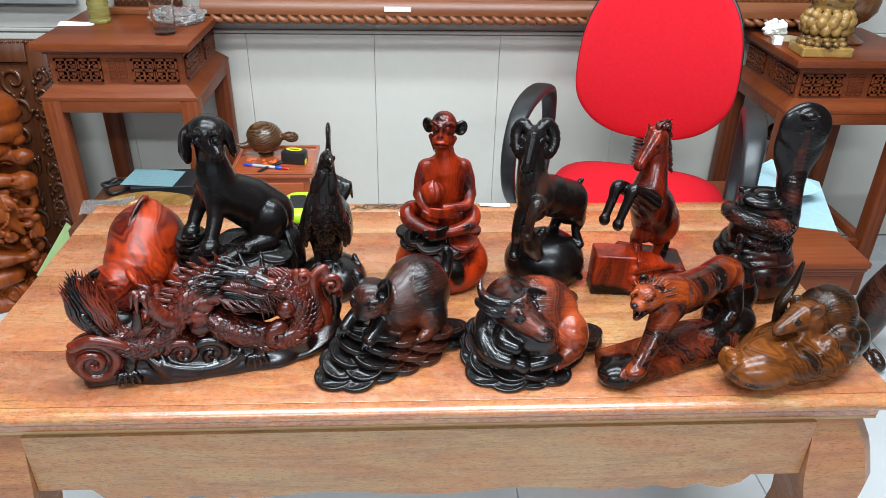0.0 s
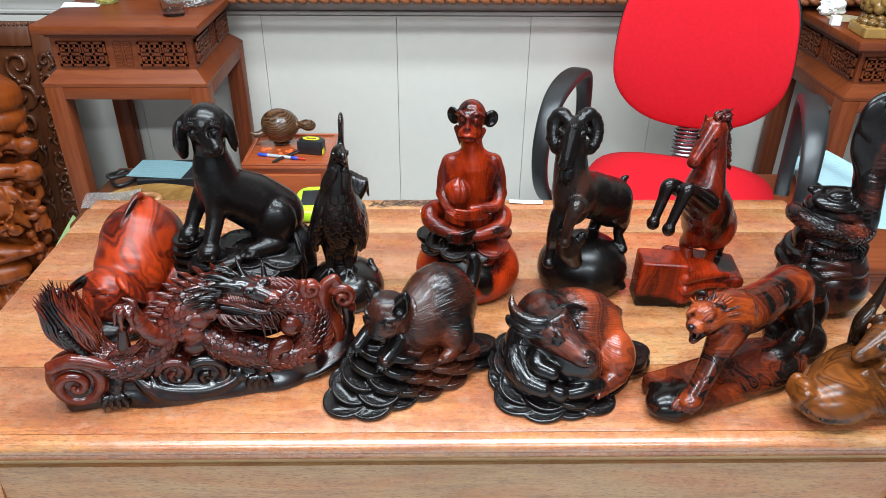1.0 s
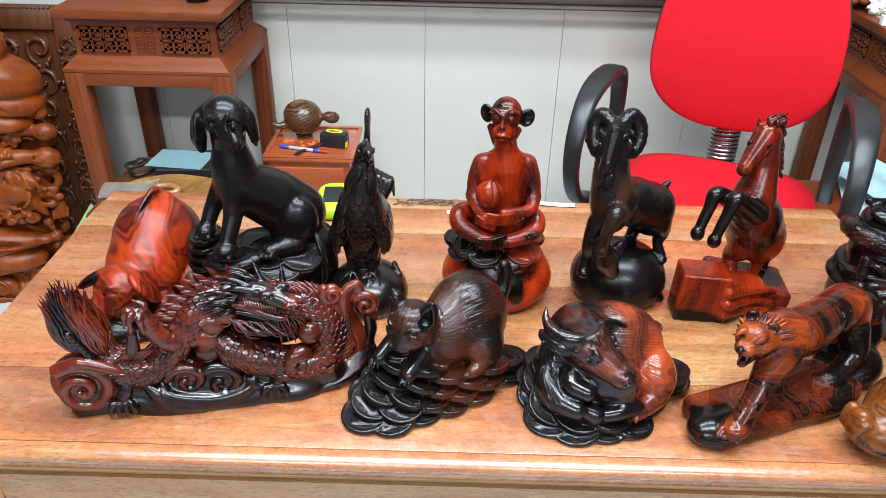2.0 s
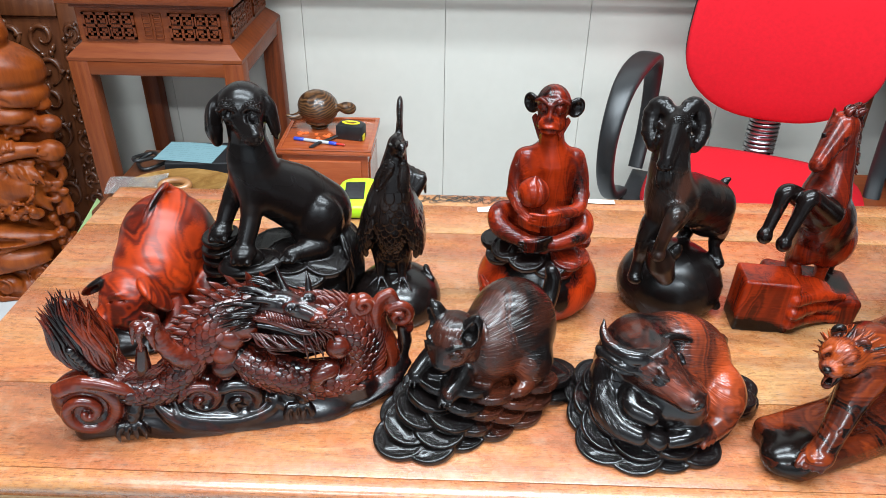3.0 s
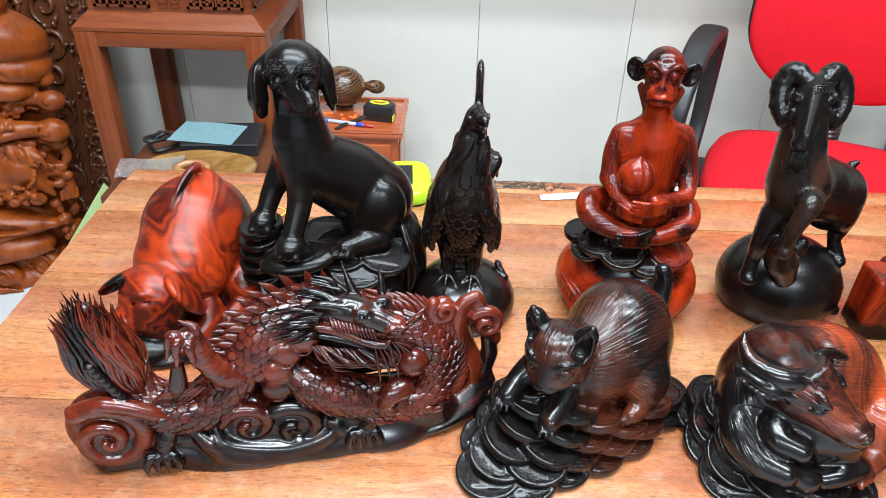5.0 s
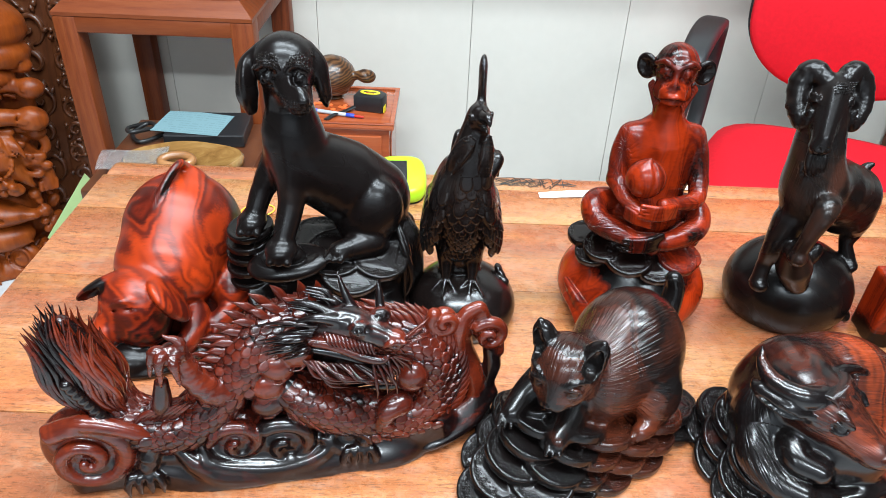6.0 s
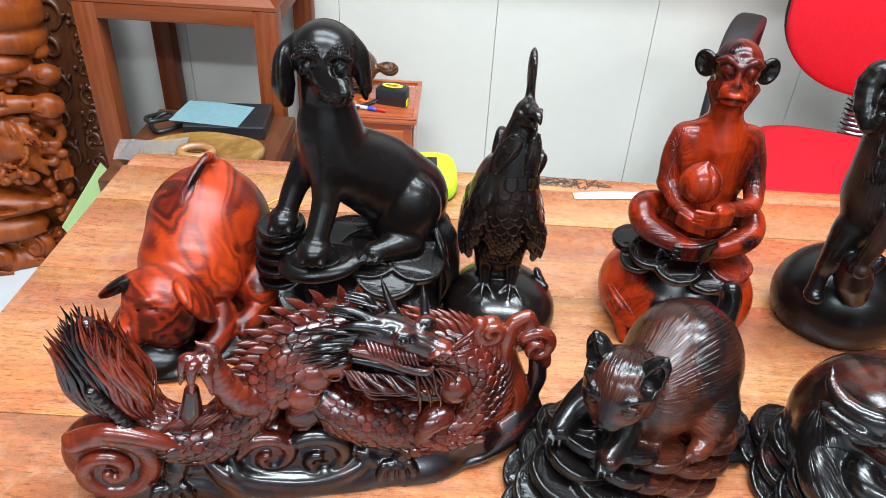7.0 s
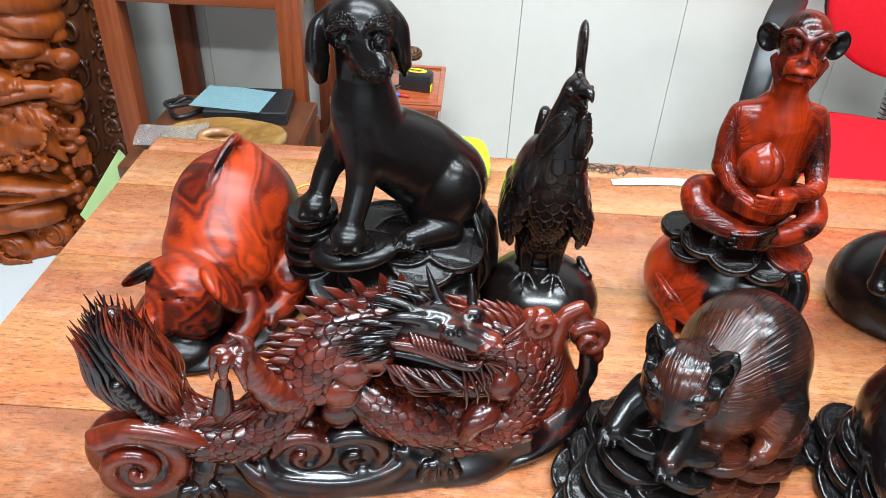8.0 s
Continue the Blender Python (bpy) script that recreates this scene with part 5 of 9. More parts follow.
def horse():
    c = Clay((-11.5, -10, -0.6), (12, 10.5, 34), 0.2)
    c.block(V((-4.9, -2.5, 3.9)), (3.9, 2.7, 4.4), 0.5, (0, 2, -4), k=0.5, tone=0.62)
    c.block(V((3.6, 2.0, 2.0)), (6.4, 4.6, 2.6), 1.0, (0, 6, -6), k=0.8, tone=0.45)
    for i, (z, d) in enumerate(((5.6, 0.2), (3.6, -0.1), (1.8, 0.15))):
        c.tube([(-1.4, -5.4 + d, z), (2.4, -3.2, z - 0.6), (6.6, -2.4, z - 1.0)], [1.0, 0.9, 0.5], k=0.4, tone=0.65)
    c.ell(V((2.0, -1.0, 5.0)), (3.4, 2.6, 1.4), k=0.8, tone=0.6)
    c.tube([(0.4, -0.6, 19.2), (2.2, 1.2, 15.4), (3.8, 3.4, 11.6)], [3.1, 4.1, 4.3], k=0.9, tone=0.44)
    c.ell(V((-0.6, -1.4, 18.4)), (2.6, 2.4, 3.0), k=0.8, tone=0.3)
    c.tube([(0.6, -0.4, 20.6), (1.2, 0.6, 24.4), (1.0, 1.2, 28.8)], [2.9, 2.1, 1.7], k=0.9, tone=0.46)
    c.cap((0.6, 0.8, 29.3), (-2.5, -1.9, 25.4), 1.95, 1.05, k=0.5, tone=0.5)
    c.ell(V((0.9, 0.6, 28.2)), (1.7, 1.5, 2.0), k=0.6, tone=0.5)
    c.ell(V((-2.8, -2.1, 24.9)), (0.95, 0.95, 0.9), k=0.4)
    for s in (-1, 1):
        eye(c, (-0.9 + s * 1.05, -0.7 - s * 0.55, 28.3), 0.36, (s * 0.7, -0.7, 0.2))
        c.cap((0.1 + s * 0.7, 1.0 - s * 0.3, 30.3), (-0.2 + s * 0.9, 1.0, 31.6), 0.45, 0.15, k=0.3)
        c.ell(V((-3.1 + s * 0.45, -2.8 - s * 0.2, 25.1)), 0.18, k=0.1, cut=True)
    rng = random.Random(4)
    for i in range(56):
        f = (i // 2) / 27
        z = 31.4 - 9.0 * f
        x = 1.6 + 1.6 * f
        c.strand([(x - 0.6, 1.2, z), (x + 0.7 + rng.uniform(0, 0.4), 1.8 + rng.uniform(-0.6, 0.6), z + 0.4), (x + 1.3 + rng.uniform(0, 0.6), 2.2 + rng.uniform(-0.6, 0.6), z - 0.5)], [0.45, 0.45, 0.08], 7, tone=0.4)
    for i in range(14):
        c.strand([(1.0, 0.8, 30.4), (1.2 + rng.uniform(-0.9, 1.2), 0.8 + rng.uniform(-0.9, 0.9), 31.4), (1.6 + rng.uniform(-1, 1.6), 0.8 + rng.uniform(-0.8, 0.8), 32.0 + rng.uniform(-0.3, 0.5))], [0.5, 0.4, 0.08], 7, tone=0.4)
    # forelegs
    c.tube([(-1.0, -2.2, 18.2), (-4.0, -3.4, 20.6), (-6.6, -4.2, 22.0), (-7.4, -4.8, 20.0), (-8.4, -5.7, 17.4)], [1.6, 1.3, 1.15, 0.85, 0.75], k=0.4, tone=0.15)
    c.ell(V((-8.7, -6.0, 16.5)), (1.0, 1.0, 1.15), k=0.2, tone=0.3)
    c.tube([(0.6, -3.0, 18.4), (-2.0, -4.6, 20.6), (-4.1, -5.5, 21.9), (-5.2, -6.2, 19.6), (-6.2, -6.9, 17.0)], [1.6, 1.3, 1.15, 0.85, 0.75], k=0.4, tone=0.15)
    c.ell(V((-6.5, -7.1, 16.0)), (1.0, 1.0, 1.15), k=0.2, tone=0.3)
    # hind legs and tail
    c.ell(V((4.8, 2.8, 11.2)), (3.6, 3.8, 4.4), k=0.8, tone=0.62)
    c.tube([(4.6, 2.0, 9.4), (6.0, 4.2, 6.9), (5.0, 2.4, 5.2), (4.0, 1.2, 4.2)], [2.2, 1.2, 0.9, 1.0], k=0.4, tone=0.6)
    c.tube([(1.6, 1.2, 10.0), (0.8, 3.0, 7.6), (0.8, 1.2, 5.8), (0.2, -0.2, 4.6)], [2.1, 1.2, 0.9, 1.0], k=0.4, tone=0.55)
    c.tube([(6.2, 5.8, 12.5), (7.6, 6.2, 9.0), (7.2, 5.2, 5.6), (7.4, 4.6, 3.8)], [0.7, 1.3, 1.3, 0.6], k=0.4, tone=0.25)
    c.hair((7.2, 5.6, 7.5), (3, 3, 5.5))
    c.hair((2.6, 1.6, 27.6), (2.6, 2.6, 5.0), 0.4, (1, 0.3, -0.3))
    c.paint((-1.4, -3.0, 18.2), (3.0, 2.4, 3.4), 0.0, (0, 0, 0), 0.4)
    c.paint((-5.4, -2.6, 0.2), (7, 6, 2.4), 0.0, (0, 8, 0), 0.5)
    c.paint((7.4, 2.4, 2.0), (3.4, 5, 3.2), 0.05, (0, 0, 0), 0.5)
    c.carve(fur((0.9, 0.3, 0.35), 1.6, 0.16, 1.4, zone((3.0, -3.0, 4.0), (5, 4, 4))))
    c.flat(0)
    statue("horse_carving", c, M_ROSE, (0.575, 1.50, TOP), "red rosewood carving of a rearing horse on a rock")


def snake():
    c = Clay((-13, -10, -0.6), (7, 9.5, 39), 0.2)
    c.ell(V((-3.2, 0, 4.2)), (7.3, 6.9, 6.0), k=0.5, tone=0.42)
    for i, (z, r) in enumerate(((8.4, 6.2), (9.4, 5.6), (10.3, 5.4))):
        pts = [(-4.2 + (r + 0.25 * math.sin(a * 5 + i)) * math.cos(a), (r + 0.25 * math.sin(a * 5 + i)) * math.sin(a), z + 0.35 * math.sin(a * 3 + i) + 0.6 * math.cos(a)) for a in np.linspace(0, 2 * math.pi, 25)]
        c.tube(pts, [0.85] * 25, 48, k=0.3, tone=0.3)
    c.ell(V((-4.6, 0, 12.0)), (5.0, 4.9, 4.6), k=0.8, tone=0.3)
    coil = []
    for a in np.linspace(math.pi * 1.25, math.pi * 1.25 + 2.3 * math.pi * 2 * 0.62, 26):
        f = (a - math.pi * 1.25) / (2.3 * math.pi * 2 * 0.62)
        coil.append((-5.0 + 5.3 * math.cos(a), 5.0 * math.sin(a), 11.5 + 5.2 * f - 1.6 * math.cos(a)))
    c.tube(coil, list(np.linspace(0.7, 1.7, 26)), 78, k=0.25, tone=0.25)
    c.scaled_tube(coil, list(np.linspace(0.7, 1.7, 26)), 78, 0.55, 14, 0.36, 0.85, 0.3, 0.09)
    c.tube([(-9.0, -3.6, 13.2), (-9.6, -4.6, 10.6), (-10.2, -4.8, 8.4)], [0.8, 0.6, 0.2], 16, k=0.2, tone=0.3, scales=(0.6, 10, 0.08))
    c.ell(V((-10.2, -4.2, 7.6)), (1.8, 1.6, 1.6), k=0.5, tone=0.3)
    c.ell(V((-5.0, 0, 17.6)), (4.3, 4.1, 2.4), k=0.4, tone=0.2)
    c.ell(V((-5.2, -1.2, 19.6)), (4.2, 3.0, 1.3), (14, 0, 0), k=0.3, tone=0.1)
    c.ell(V((-5.2, -1.4, 20.8)), (3.0, 2.0, 1.0), (14, 0, 0), k=0.3, cut=True)
    c.ell(V((-5.2, -1.2, 20.0)), (2.2, 1.6, 1.3), k=0.2, tone=0.1)
    c.cap((-9.0, 0.6, 20.6), (-1.6, 0.6, 20.2), 0.6, k=0.4, tone=0.1)
    # rearing neck and hood
    c.tube([(-1.0, 2.4, 15.5), (-0.9, -2.2, 16.0), (-1.4, -2.6, 19.0), (-1.6, -1.8, 23.0)], [1.7, 2.0, 2.1, 2.1], k=0.8, tone=0.15)
    c.ell(V((-1.65, -1.5, 26.5)), (2.7, 1.45, 6.5), k=1.2, tone=0.05)
    c.ell(V((-1.8, -1.5, 30.4)), (4.5, 1.2, 6.6), k=1.0, tone=0.03)
    c.ell(V((-1.8, -1.8, 33.4)), (4.5, 1.15, 3.9), (-8, 0, 0), k=0.8, tone=0.03)
    c.ell(V((-2.0, -2.7, 35.4)), (1.5, 1.3, 0.8), (-14, 0, 0), k=0.8, tone=0.05)
    c.tube([(-3.2, -3.8, 34.9), (-2.1, -4.9, 34.8), (-1.0, -3.8, 34.9)], [0.12] * 3, k=0.15, cut=True)
    for s in (-1, 1):
        c.ell(V((-2.1 + s * 0.9, -4.0, 35.7)), 0.28, k=0.15)
    band = zone((-1.7, -3.6, 26), (1.35, 3.4, 9.5), 0.12)
    c.carve(lambda x, y, z: 0.09 * (np.abs(np.mod(z / 0.8, 1) - 0.5) > 0.36) * band(x, y, z) * (y < -1.8))
    c.paint((-3.2, -3.0, 4.0), (6, 5, 5), 0.5, (0, 0, 0), 0.5)
    c.stipple((-1.8, -2.6, 31.5), (4.2, 2.0, 6.0), 0.8)
    c.paint((-1.7, -3.4, 26), (1.5, 2.4, 9), 0.4, (0, 0, 0), 0.4)
    c.flat(0)
    statue("cobra_carving", c, M_COBRA, (0.83, 1.47, TOP), "dark rosewood carving of a hooded cobra coiled on a sack")


def dog():
    c = Clay((-14, -13, -0.6), (12.5, 9, 37), 0.2)
    c.ell(V((-0.8, 0.2, 3.8)), (9.8, 7.6, 5.4), k=0.8, tone=0.12)
    c.block(V((-0.8, 0.2, 1.6)), (9.3, 7.2, 2.2), 1.6, k=1.0, tone=0.12)
    for x, y, z, r, a, b in ((-9.0, -4.6, 6.0, 3.0, 8, -10), (-9.2, -4.8, 7.6, 2.8, 6, -8), (-9.1, -4.6, 9.2, 2.8, 8, -6), (-9.0, -4.8, 10.7, 2.7, 6, -8), (-8.8, -4.9, 12.2, 2.6, 6, -6), (-6.0, -7.4, 5.6, 3.2, 28, -8), (-2.4, -7.2, 6.8, 3.7, 30, -6), (2.6, -6.4, 8.3, 3.7, 22, 6), (5.6, -4.6, 8.8, 3.4, 16, 10), (-1.4, -3.0, 9.8, 3.8, 8, 0), (0.6, -5.0, 9.2, 3.4, 18, 4), (-3.6, -4.0, 9.0, 3.6, 10, -4)):
        c.coin(V((x, y, z)), r, 0.45, (a, b, 0), k=0.1, tone=0.05, hole=x > -6)
    c.ell(V((-4.2, -7.6, 9.6)), (4.6, 2.7, 1.3), (12, -6, 10), k=0.2, tone=0.05)
    c.ell(V((-4.2, -7.8, 10.9)), (3.6, 1.9, 0.9), (12, -6, 10), k=0.2, cut=True)
    c.ell(V((-4.2, -7.6, 10.6)), (1.9, 1.5, 1.3), k=0.15, tone=0.05)
    # body
    c.tube([(-3.6, -3.4, 23.5), (-2.6, -3.0, 20.0), (1.2, -0.8, 16.6), (4.0, 0.6, 13.6)], [2.9, 3.8, 4.6, 4.8], k=1.1, tone=0.1)
    c.ell(V((4.3, -2.6, 13.4)), (3.7, 2.7, 4.7), (0, 18, 0), k=0.35, tone=0.1)
    c.tube([(4.8, -4.0, 10.6), (2.6, -5.6, 10.6), (1.2, -6.6, 10.6)], [1.8, 1.35, 1.15], k=0.5, tone=0.1)
    for i in range(3):
        c.cap((0.9 + 0.75 * i - 0.4, -7.0, 10.7), (0.4 + 0.75 * i - 0.4, -7.7, 10.2), 0.48, 0.42, k=0.12)
    c.tube([(-3.4, -4.6, 20.4), (-3.6, -6.4, 16.6), (-4.3, -8.4, 13.4)], [2.1, 1.42, 1.2], k=0.8, tone=0.1)
    c.ell(V((-4.5, -9.2, 12.4)), (1.75, 2.0, 1.25), k=0.4, tone=0.1)
    c.tube([(-4.9, -2.6, 20.4), (-7.0, -4.0, 17.0), (-7.9, -5.4, 14.6)], [2.1, 1.3, 1.1], k=0.8, tone=0.1)
    c.ell(V((-8.2, -6.0, 13.8)), (1.6, 1.8, 1.2), k=0.4, tone=0.1)
    for bx, by, bz in ((-4.5, -10.8, 12.1), (-8.3, -7.5, 13.5)):
        for i in (-1, 0, 1):
            c.cap((bx + 0.85 * i, by + 0.5, bz + 0.1), (bx + 0.9 * i, by, bz - 0.3), 0.52, 0.5, k=0.12)
    # neck and head
    c.tube([(-3.4, -3.4, 23.0), (-3.6, -3.4, 26.4), (-3.6, -3.4, 29.4)], [3.0, 2.45, 2.5], k=1.0, tone=0.08)
    c.ell(V((-3.6, -3.4, 31.0)), (3.2, 3.3, 3.0), k=0.6, tone=0.05)
    c.cap((-2.8, -5.2, 29.6), (-1.7, -7.3, 28.5), 1.95, 1.35, k=0.8, tone=0.05)
    c.ell(V((-1.2, -8.2, 29.0)), (0.72, 0.6, 0.55), k=0.2, tone=0.05)
    c.cap((-2.8, -5.6, 30.8), (-1.4, -7.8, 29.5), 0.85, 0.6, k=0.4)
    c.tube([(-3.2, -7.0, 28.0), (-1.4, -8.8, 28.0), (-0.2, -7.0, 28.0)], [0.12] * 3, k=0.2, cut=True)
    for ex, ey in ((-4.75, -6.4), (-1.7, -6.45)):
        ring_eye(c, (ex, ey, 30.5), 0.70, (0.1, -1, 0.1))
        c.tube([(ex - 1.0, ey - 0.1, 31.4), (ex, ey - 0.5, 32.1), (ex + 0.9, ey - 0.2, 31.5)], [0.3, 0.42, 0.3], k=0.3)
    c.tube([(-6.0, -3.4, 32.2), (-7.3, -4.0, 30.6), (-7.5, -4.4, 28.0), (-7.3, -4.4, 26.4)], [0.7, 0.95, 1.15, 0.7], k=0.3, tone=0.05)
    c.ell(V((-7.3, -4.2, 28.6)), (0.65, 1.7, 3.0), (0, 0, -8), k=0.3)
    c.ell(V((-0.4, -3.0, 29.2)), (0.65, 1.7, 3.1), (0, -12, 12), k=0.3, tone=0.05)
    c.tube([(-1.4, -3.0, 32.4), (-0.3, -3.4, 30.8), (0.4, -3.4, 27.6)], [0.7, 0.9, 0.5], k=0.3)
    c.stipple((-2.2, -7.4, 28.2), (2.4, 2.2, 1.3))
    for x in (-4.8, -1.4):
        c.stipple((x, -6.0, 32.0), (1.5, 1.4, 0.9))
    for ex in (-4.75, -1.7):
        for i in range(54):
            a, b = divmod(i, 18)
            q = 0.25 + 2.6 * b / 17
            c.plate((ex - 1.35 * math.cos(q), -12, 31.0 + (1.0 + 0.26 * a) * math.sin(q)), (0, 1, 0), (0, 0, 1), 0.11, 0.2, 0.3, 0.15, 9.0)
    for i in range(96):
        a, b = divmod(i, 16)
        c.plate((-3.8 + 0.26 * b + 0.13 * (a % 2), -12, 28.6 - 0.26 * a - 0.04 * abs(b - 8)), (0, 1, 0), (0, 0, 1), 0.11, 0.2, 0.3, 0.15, 9.0)
    c.hair((8.6, -1.0, 6.5), (2.6, 6.0, 6.5), 0.3, (0.1, -0.1, -1), (-1, 0, 0), 4.0)
    # bushy tail down the side
    c.tube([(6.6, -0.6, 12.0), (8.0, -0.8, 9.0), (8.2, -1.2, 5.0), (7.6, -1.4, 1.5)], [1.2, 2.2, 2.4, 1.6], k=0.8, tone=0.05)
    rng = random.Random(8)
    for i in range(40):
        y = -4.0 + 0.17 * i
        c.strand([(7.0, -1.6 + 0.06 * i, 12.2), (8.6 + rng.uniform(-0.3, 0.3), y, 9.4), (8.8 + rng.uniform(-0.5, 0.6), y - 0.6, 5.4), (8.0 + rng.uniform(-0.5, 0.5), y - 0.8 + rng.uniform(-0.6, 0.6), 1.6)], [0.4, 0.42, 0.36, 0.06], 14, tone=0.1)
    c.flat(0)
    statue("dog_carving", c, M_EBONY, (-0.155, 1.52, TOP), "satin black ebony carving of a drooping-eared dog sitting on coins")


def rooster():
    c = Clay((-11, -10.5, -0.6), (8, 10, 33.6), 0.18)
    # smooth boulder with a few pebbles on its shoulder
    c.ell(V((-2.1, -0.8, 1.4)), (6.5, 6.9, 4.7), k=0.4, tone=0.12)
    for i in range(3):
        c.ell(V((2.2 + 0.35 * i, 1.0 - 0.5 * i, 5.3 - 0.5 * i)), (0.6, 0.8, 0.4), (0, 40, 20 * i), k=0.2, tone=0.1)
    # breast, thighs, hackle
    c.ell(V((-2.7, 0.2, 14.0)), (3.1, 4.6, 5.0), (14, 0, 0), k=0.8, tone=0.1)
    c.ell(V((-2.6, -1.7, 16.0)), (2.9, 3.0, 4.4), k=0.9, tone=0.1)
    c.tube([(-2.5, -1.4, 17.8), (-2.2, -1.5, 21.5), (-1.7, -1.6, 25.4)], [2.9, 2.1, 1.35], k=0.9, tone=0.1)
    c.ell(V((-2.7, -0.6, 10.2)), (2.75, 2.7, 2.0), k=0.6, tone=0.06)
    c.ell(V((-2.6, 0.2, 7.6)), (2.75, 2.3, 3.0), k=0.6, tone=0.06)
    # head lifted, beak open
    T = V((0.35, -0.94, 0.0))
    hd = V((-1.55, -1.9, 26.2))
    c.ell(hd, (1.2, 1.55, 1.45), (0, 0, 20), k=0.4, tone=0.1)
    c.tube([hd + T * 0.9 + V((0, 0, 0.4)), hd + T * 2.2 + V((0, 0, 0.75)), hd + T * 3.0 + V((0, 0, 0.2))], [0.75, 0.5, 0.12], 10, k=0.25, tone=0.12)
    c.tube([hd + T * 0.9 + V((0, 0, -0.6)), hd + T * 2.2 + V((0, 0, -0.7))], [0.55, 0.18], 8, k=0.2, tone=0.12)
    for s in (-1, 1):
        side = V((0.94 * s, 0.35 * s, 0))
        eye(c, hd + side * 1.0 + T * 0.5 + V((0, 0, 0.3)), 0.36, side + T * 0.4)
        # long stippled wattles hanging like lapels
        if s < 0:
            c.ell(V((-3.35, -3.0, 22.3)), (1.05, 0.45, 2.7), (0, 26, -20), k=0.15, tone=0.14)
            c.ell(V((-2.9, -3.5, 22.3)), (0.3, 0.25, 2.5), (0, 30, 0), k=0.1, tone=0.14)
        else:
            c.ell(V((-0.55, -3.3, 22.2)), (0.8, 0.45, 2.8), (0, 0, 20), k=0.15, tone=0.14)
            c.ell(V((-1.05, -3.6, 22.2)), (0.25, 0.25, 2.4), (0, 4, 0), k=0.1, tone=0.14)
        # folded wing like a cape with a square lower edge
        w = V((-2.65 + s * 3.25, 0.0, 15.2))
        c.ell(w - V((s * 0.5, 0, 0.3)), (1.35, 4.3, 6.0), (10, s * -13, 0), k=0.5, tone=0.08)
        c.block(V((-2.65 + s * 3.55, 0.2, 12.8)), (0.75, 3.3, 2.0), 0.4, (8, s * -8, 0), k=1.0, tone=0.08)
        for i in range(4):
            c.tube([(-2.65 + s * (3.7 - 0.1 * i), -2.6 + 1.2 * i, 16.2), (-2.65 + s * 4.35, -2.3 + 1.3 * i, 13.6), (-2.65 + s * 4.4, -1.9 + 1.4 * i, 11.2)], [0.1, 0.14, 0.1], 10, k=0.2, cut=True)
        # thigh, shank, spread toes
        b = V((-2.7 + s * 1.5, -2.6, 6.4))
        c.tube([(-2.7 + s * 1.4, -1.0, 10.2), (-2.7 + s * 1.5, -1.6, 8.2), b], [1.6, 1.0, 0.6], k=0.4, tone=0.06)
        for a in (-48, -8, 34, 165):
            q = radians(a)
            e = b + V((2.5 * math.sin(q), -2.4 * math.cos(q), -1.35 if math.cos(q) > 0 else -0.4))
            c.tube([b, (b + e) / 2 + V((0, 0, 0.1)), e], [0.24, 0.2, 0.09], 10, k=0.15, tone=0.05, scales=(0.36, 1, 0.10))
    # upright comb, a thin notched blade
    c.tube([(-1.35, -0.9, 27.0), (-1.35, -0.3, 28.4)], [0.55, 0.4], 8, k=0.5, tone=0.12)
    c.ell(V((-1.32, 0.3, 29.3)), (0.42, 1.5, 2.3), (-6, 0, 3), k=0.25, tone=0.12)
    c.ell(V((-1.28, 0.8, 30.7)), (0.34, 0.95, 1.1), (-10, 0, 0), k=0.4, tone=0.12)
    for i in range(4):
        c.cap((-1.3, -0.7 + 0.6 * i, 30.2 + 0.25 * i), (-1.3, -0.9 + 0.65 * i, 30.9 + 0.28 * i), 0.26, 0.1, k=0.12, tone=0.12)
    # tail: broad plumes that rise behind and hook over
    for i in range(7):
        x = -3.4 + 0.75 * i
        lift = 20.4 - 0.4 * i
        c.tube([(-2.6 + 0.15 * i, 3.4, 13.0), (x, 4.8, 17.5), (x, 5.2, lift), (x + 0.3, 6.6, lift - 0.3), (x + 0.6, 7.6, lift - 3.6)], [1.0, 0.85, 0.6, 0.5, 0.2], 20, k=0.06, tone=0.08)
    # feathers: large scallops on the breast, finer rows below
    for row in range(6):
        z = 20.2 - 0.95 * row
        for k in range(18):
            a = 2 * math.pi * (k + 0.5 * (row % 2)) / 18
            if math.cos(a) > 0.3:
                out = V((math.sin(a), -math.cos(a), 0.0))
                c.plate(V((-2.5, -0.8, z)) + out * 6.0, -out, (0, 0, -1), 0.78, 1.75, 0.22, 0.26, 5.6)
    for row in range(9):
        z = 14.4 - 0.5 * row
        for k in range(30):
            a = 2 * math.pi * (k + 0.5 * (row % 2)) / 30
            if math.cos(a) > 0.45:
                out = V((math.sin(a), -math.cos(a), 0.0))
                c.plate(V((-2.65, -0.6, z)) + out * 6.0, -out, (0, 0, -1), 0.45, 1.3, 0.16, 0.22, 5.6)
    for s in (-1, 1):
        for i in range(80):
            f, g = (i // 8) / 9, (i % 8) / 7 - 0.5
            x = (-2.3 - 2.0 * f if s < 0 else -0.75 + 0.4 * f) + g * (1.0 + 1.3 * f)
            c.plate((x, -8.0, 24.6 - 4.4 * f), (0, 1, 0), (0.2, 0, 1), 0.11, 0.2, 0.3, 0.13, 7.0)
    c.stipple((-1.35, 0.3, 29.8), (1.2, 2.2, 2.8))
    c.hair((-2.7, -1.6, 15.0), (2.9, 4.2, 6.5), 0.2, (0, 0, -1), (0, 1, 0), 3.2)
    c.flat(0)
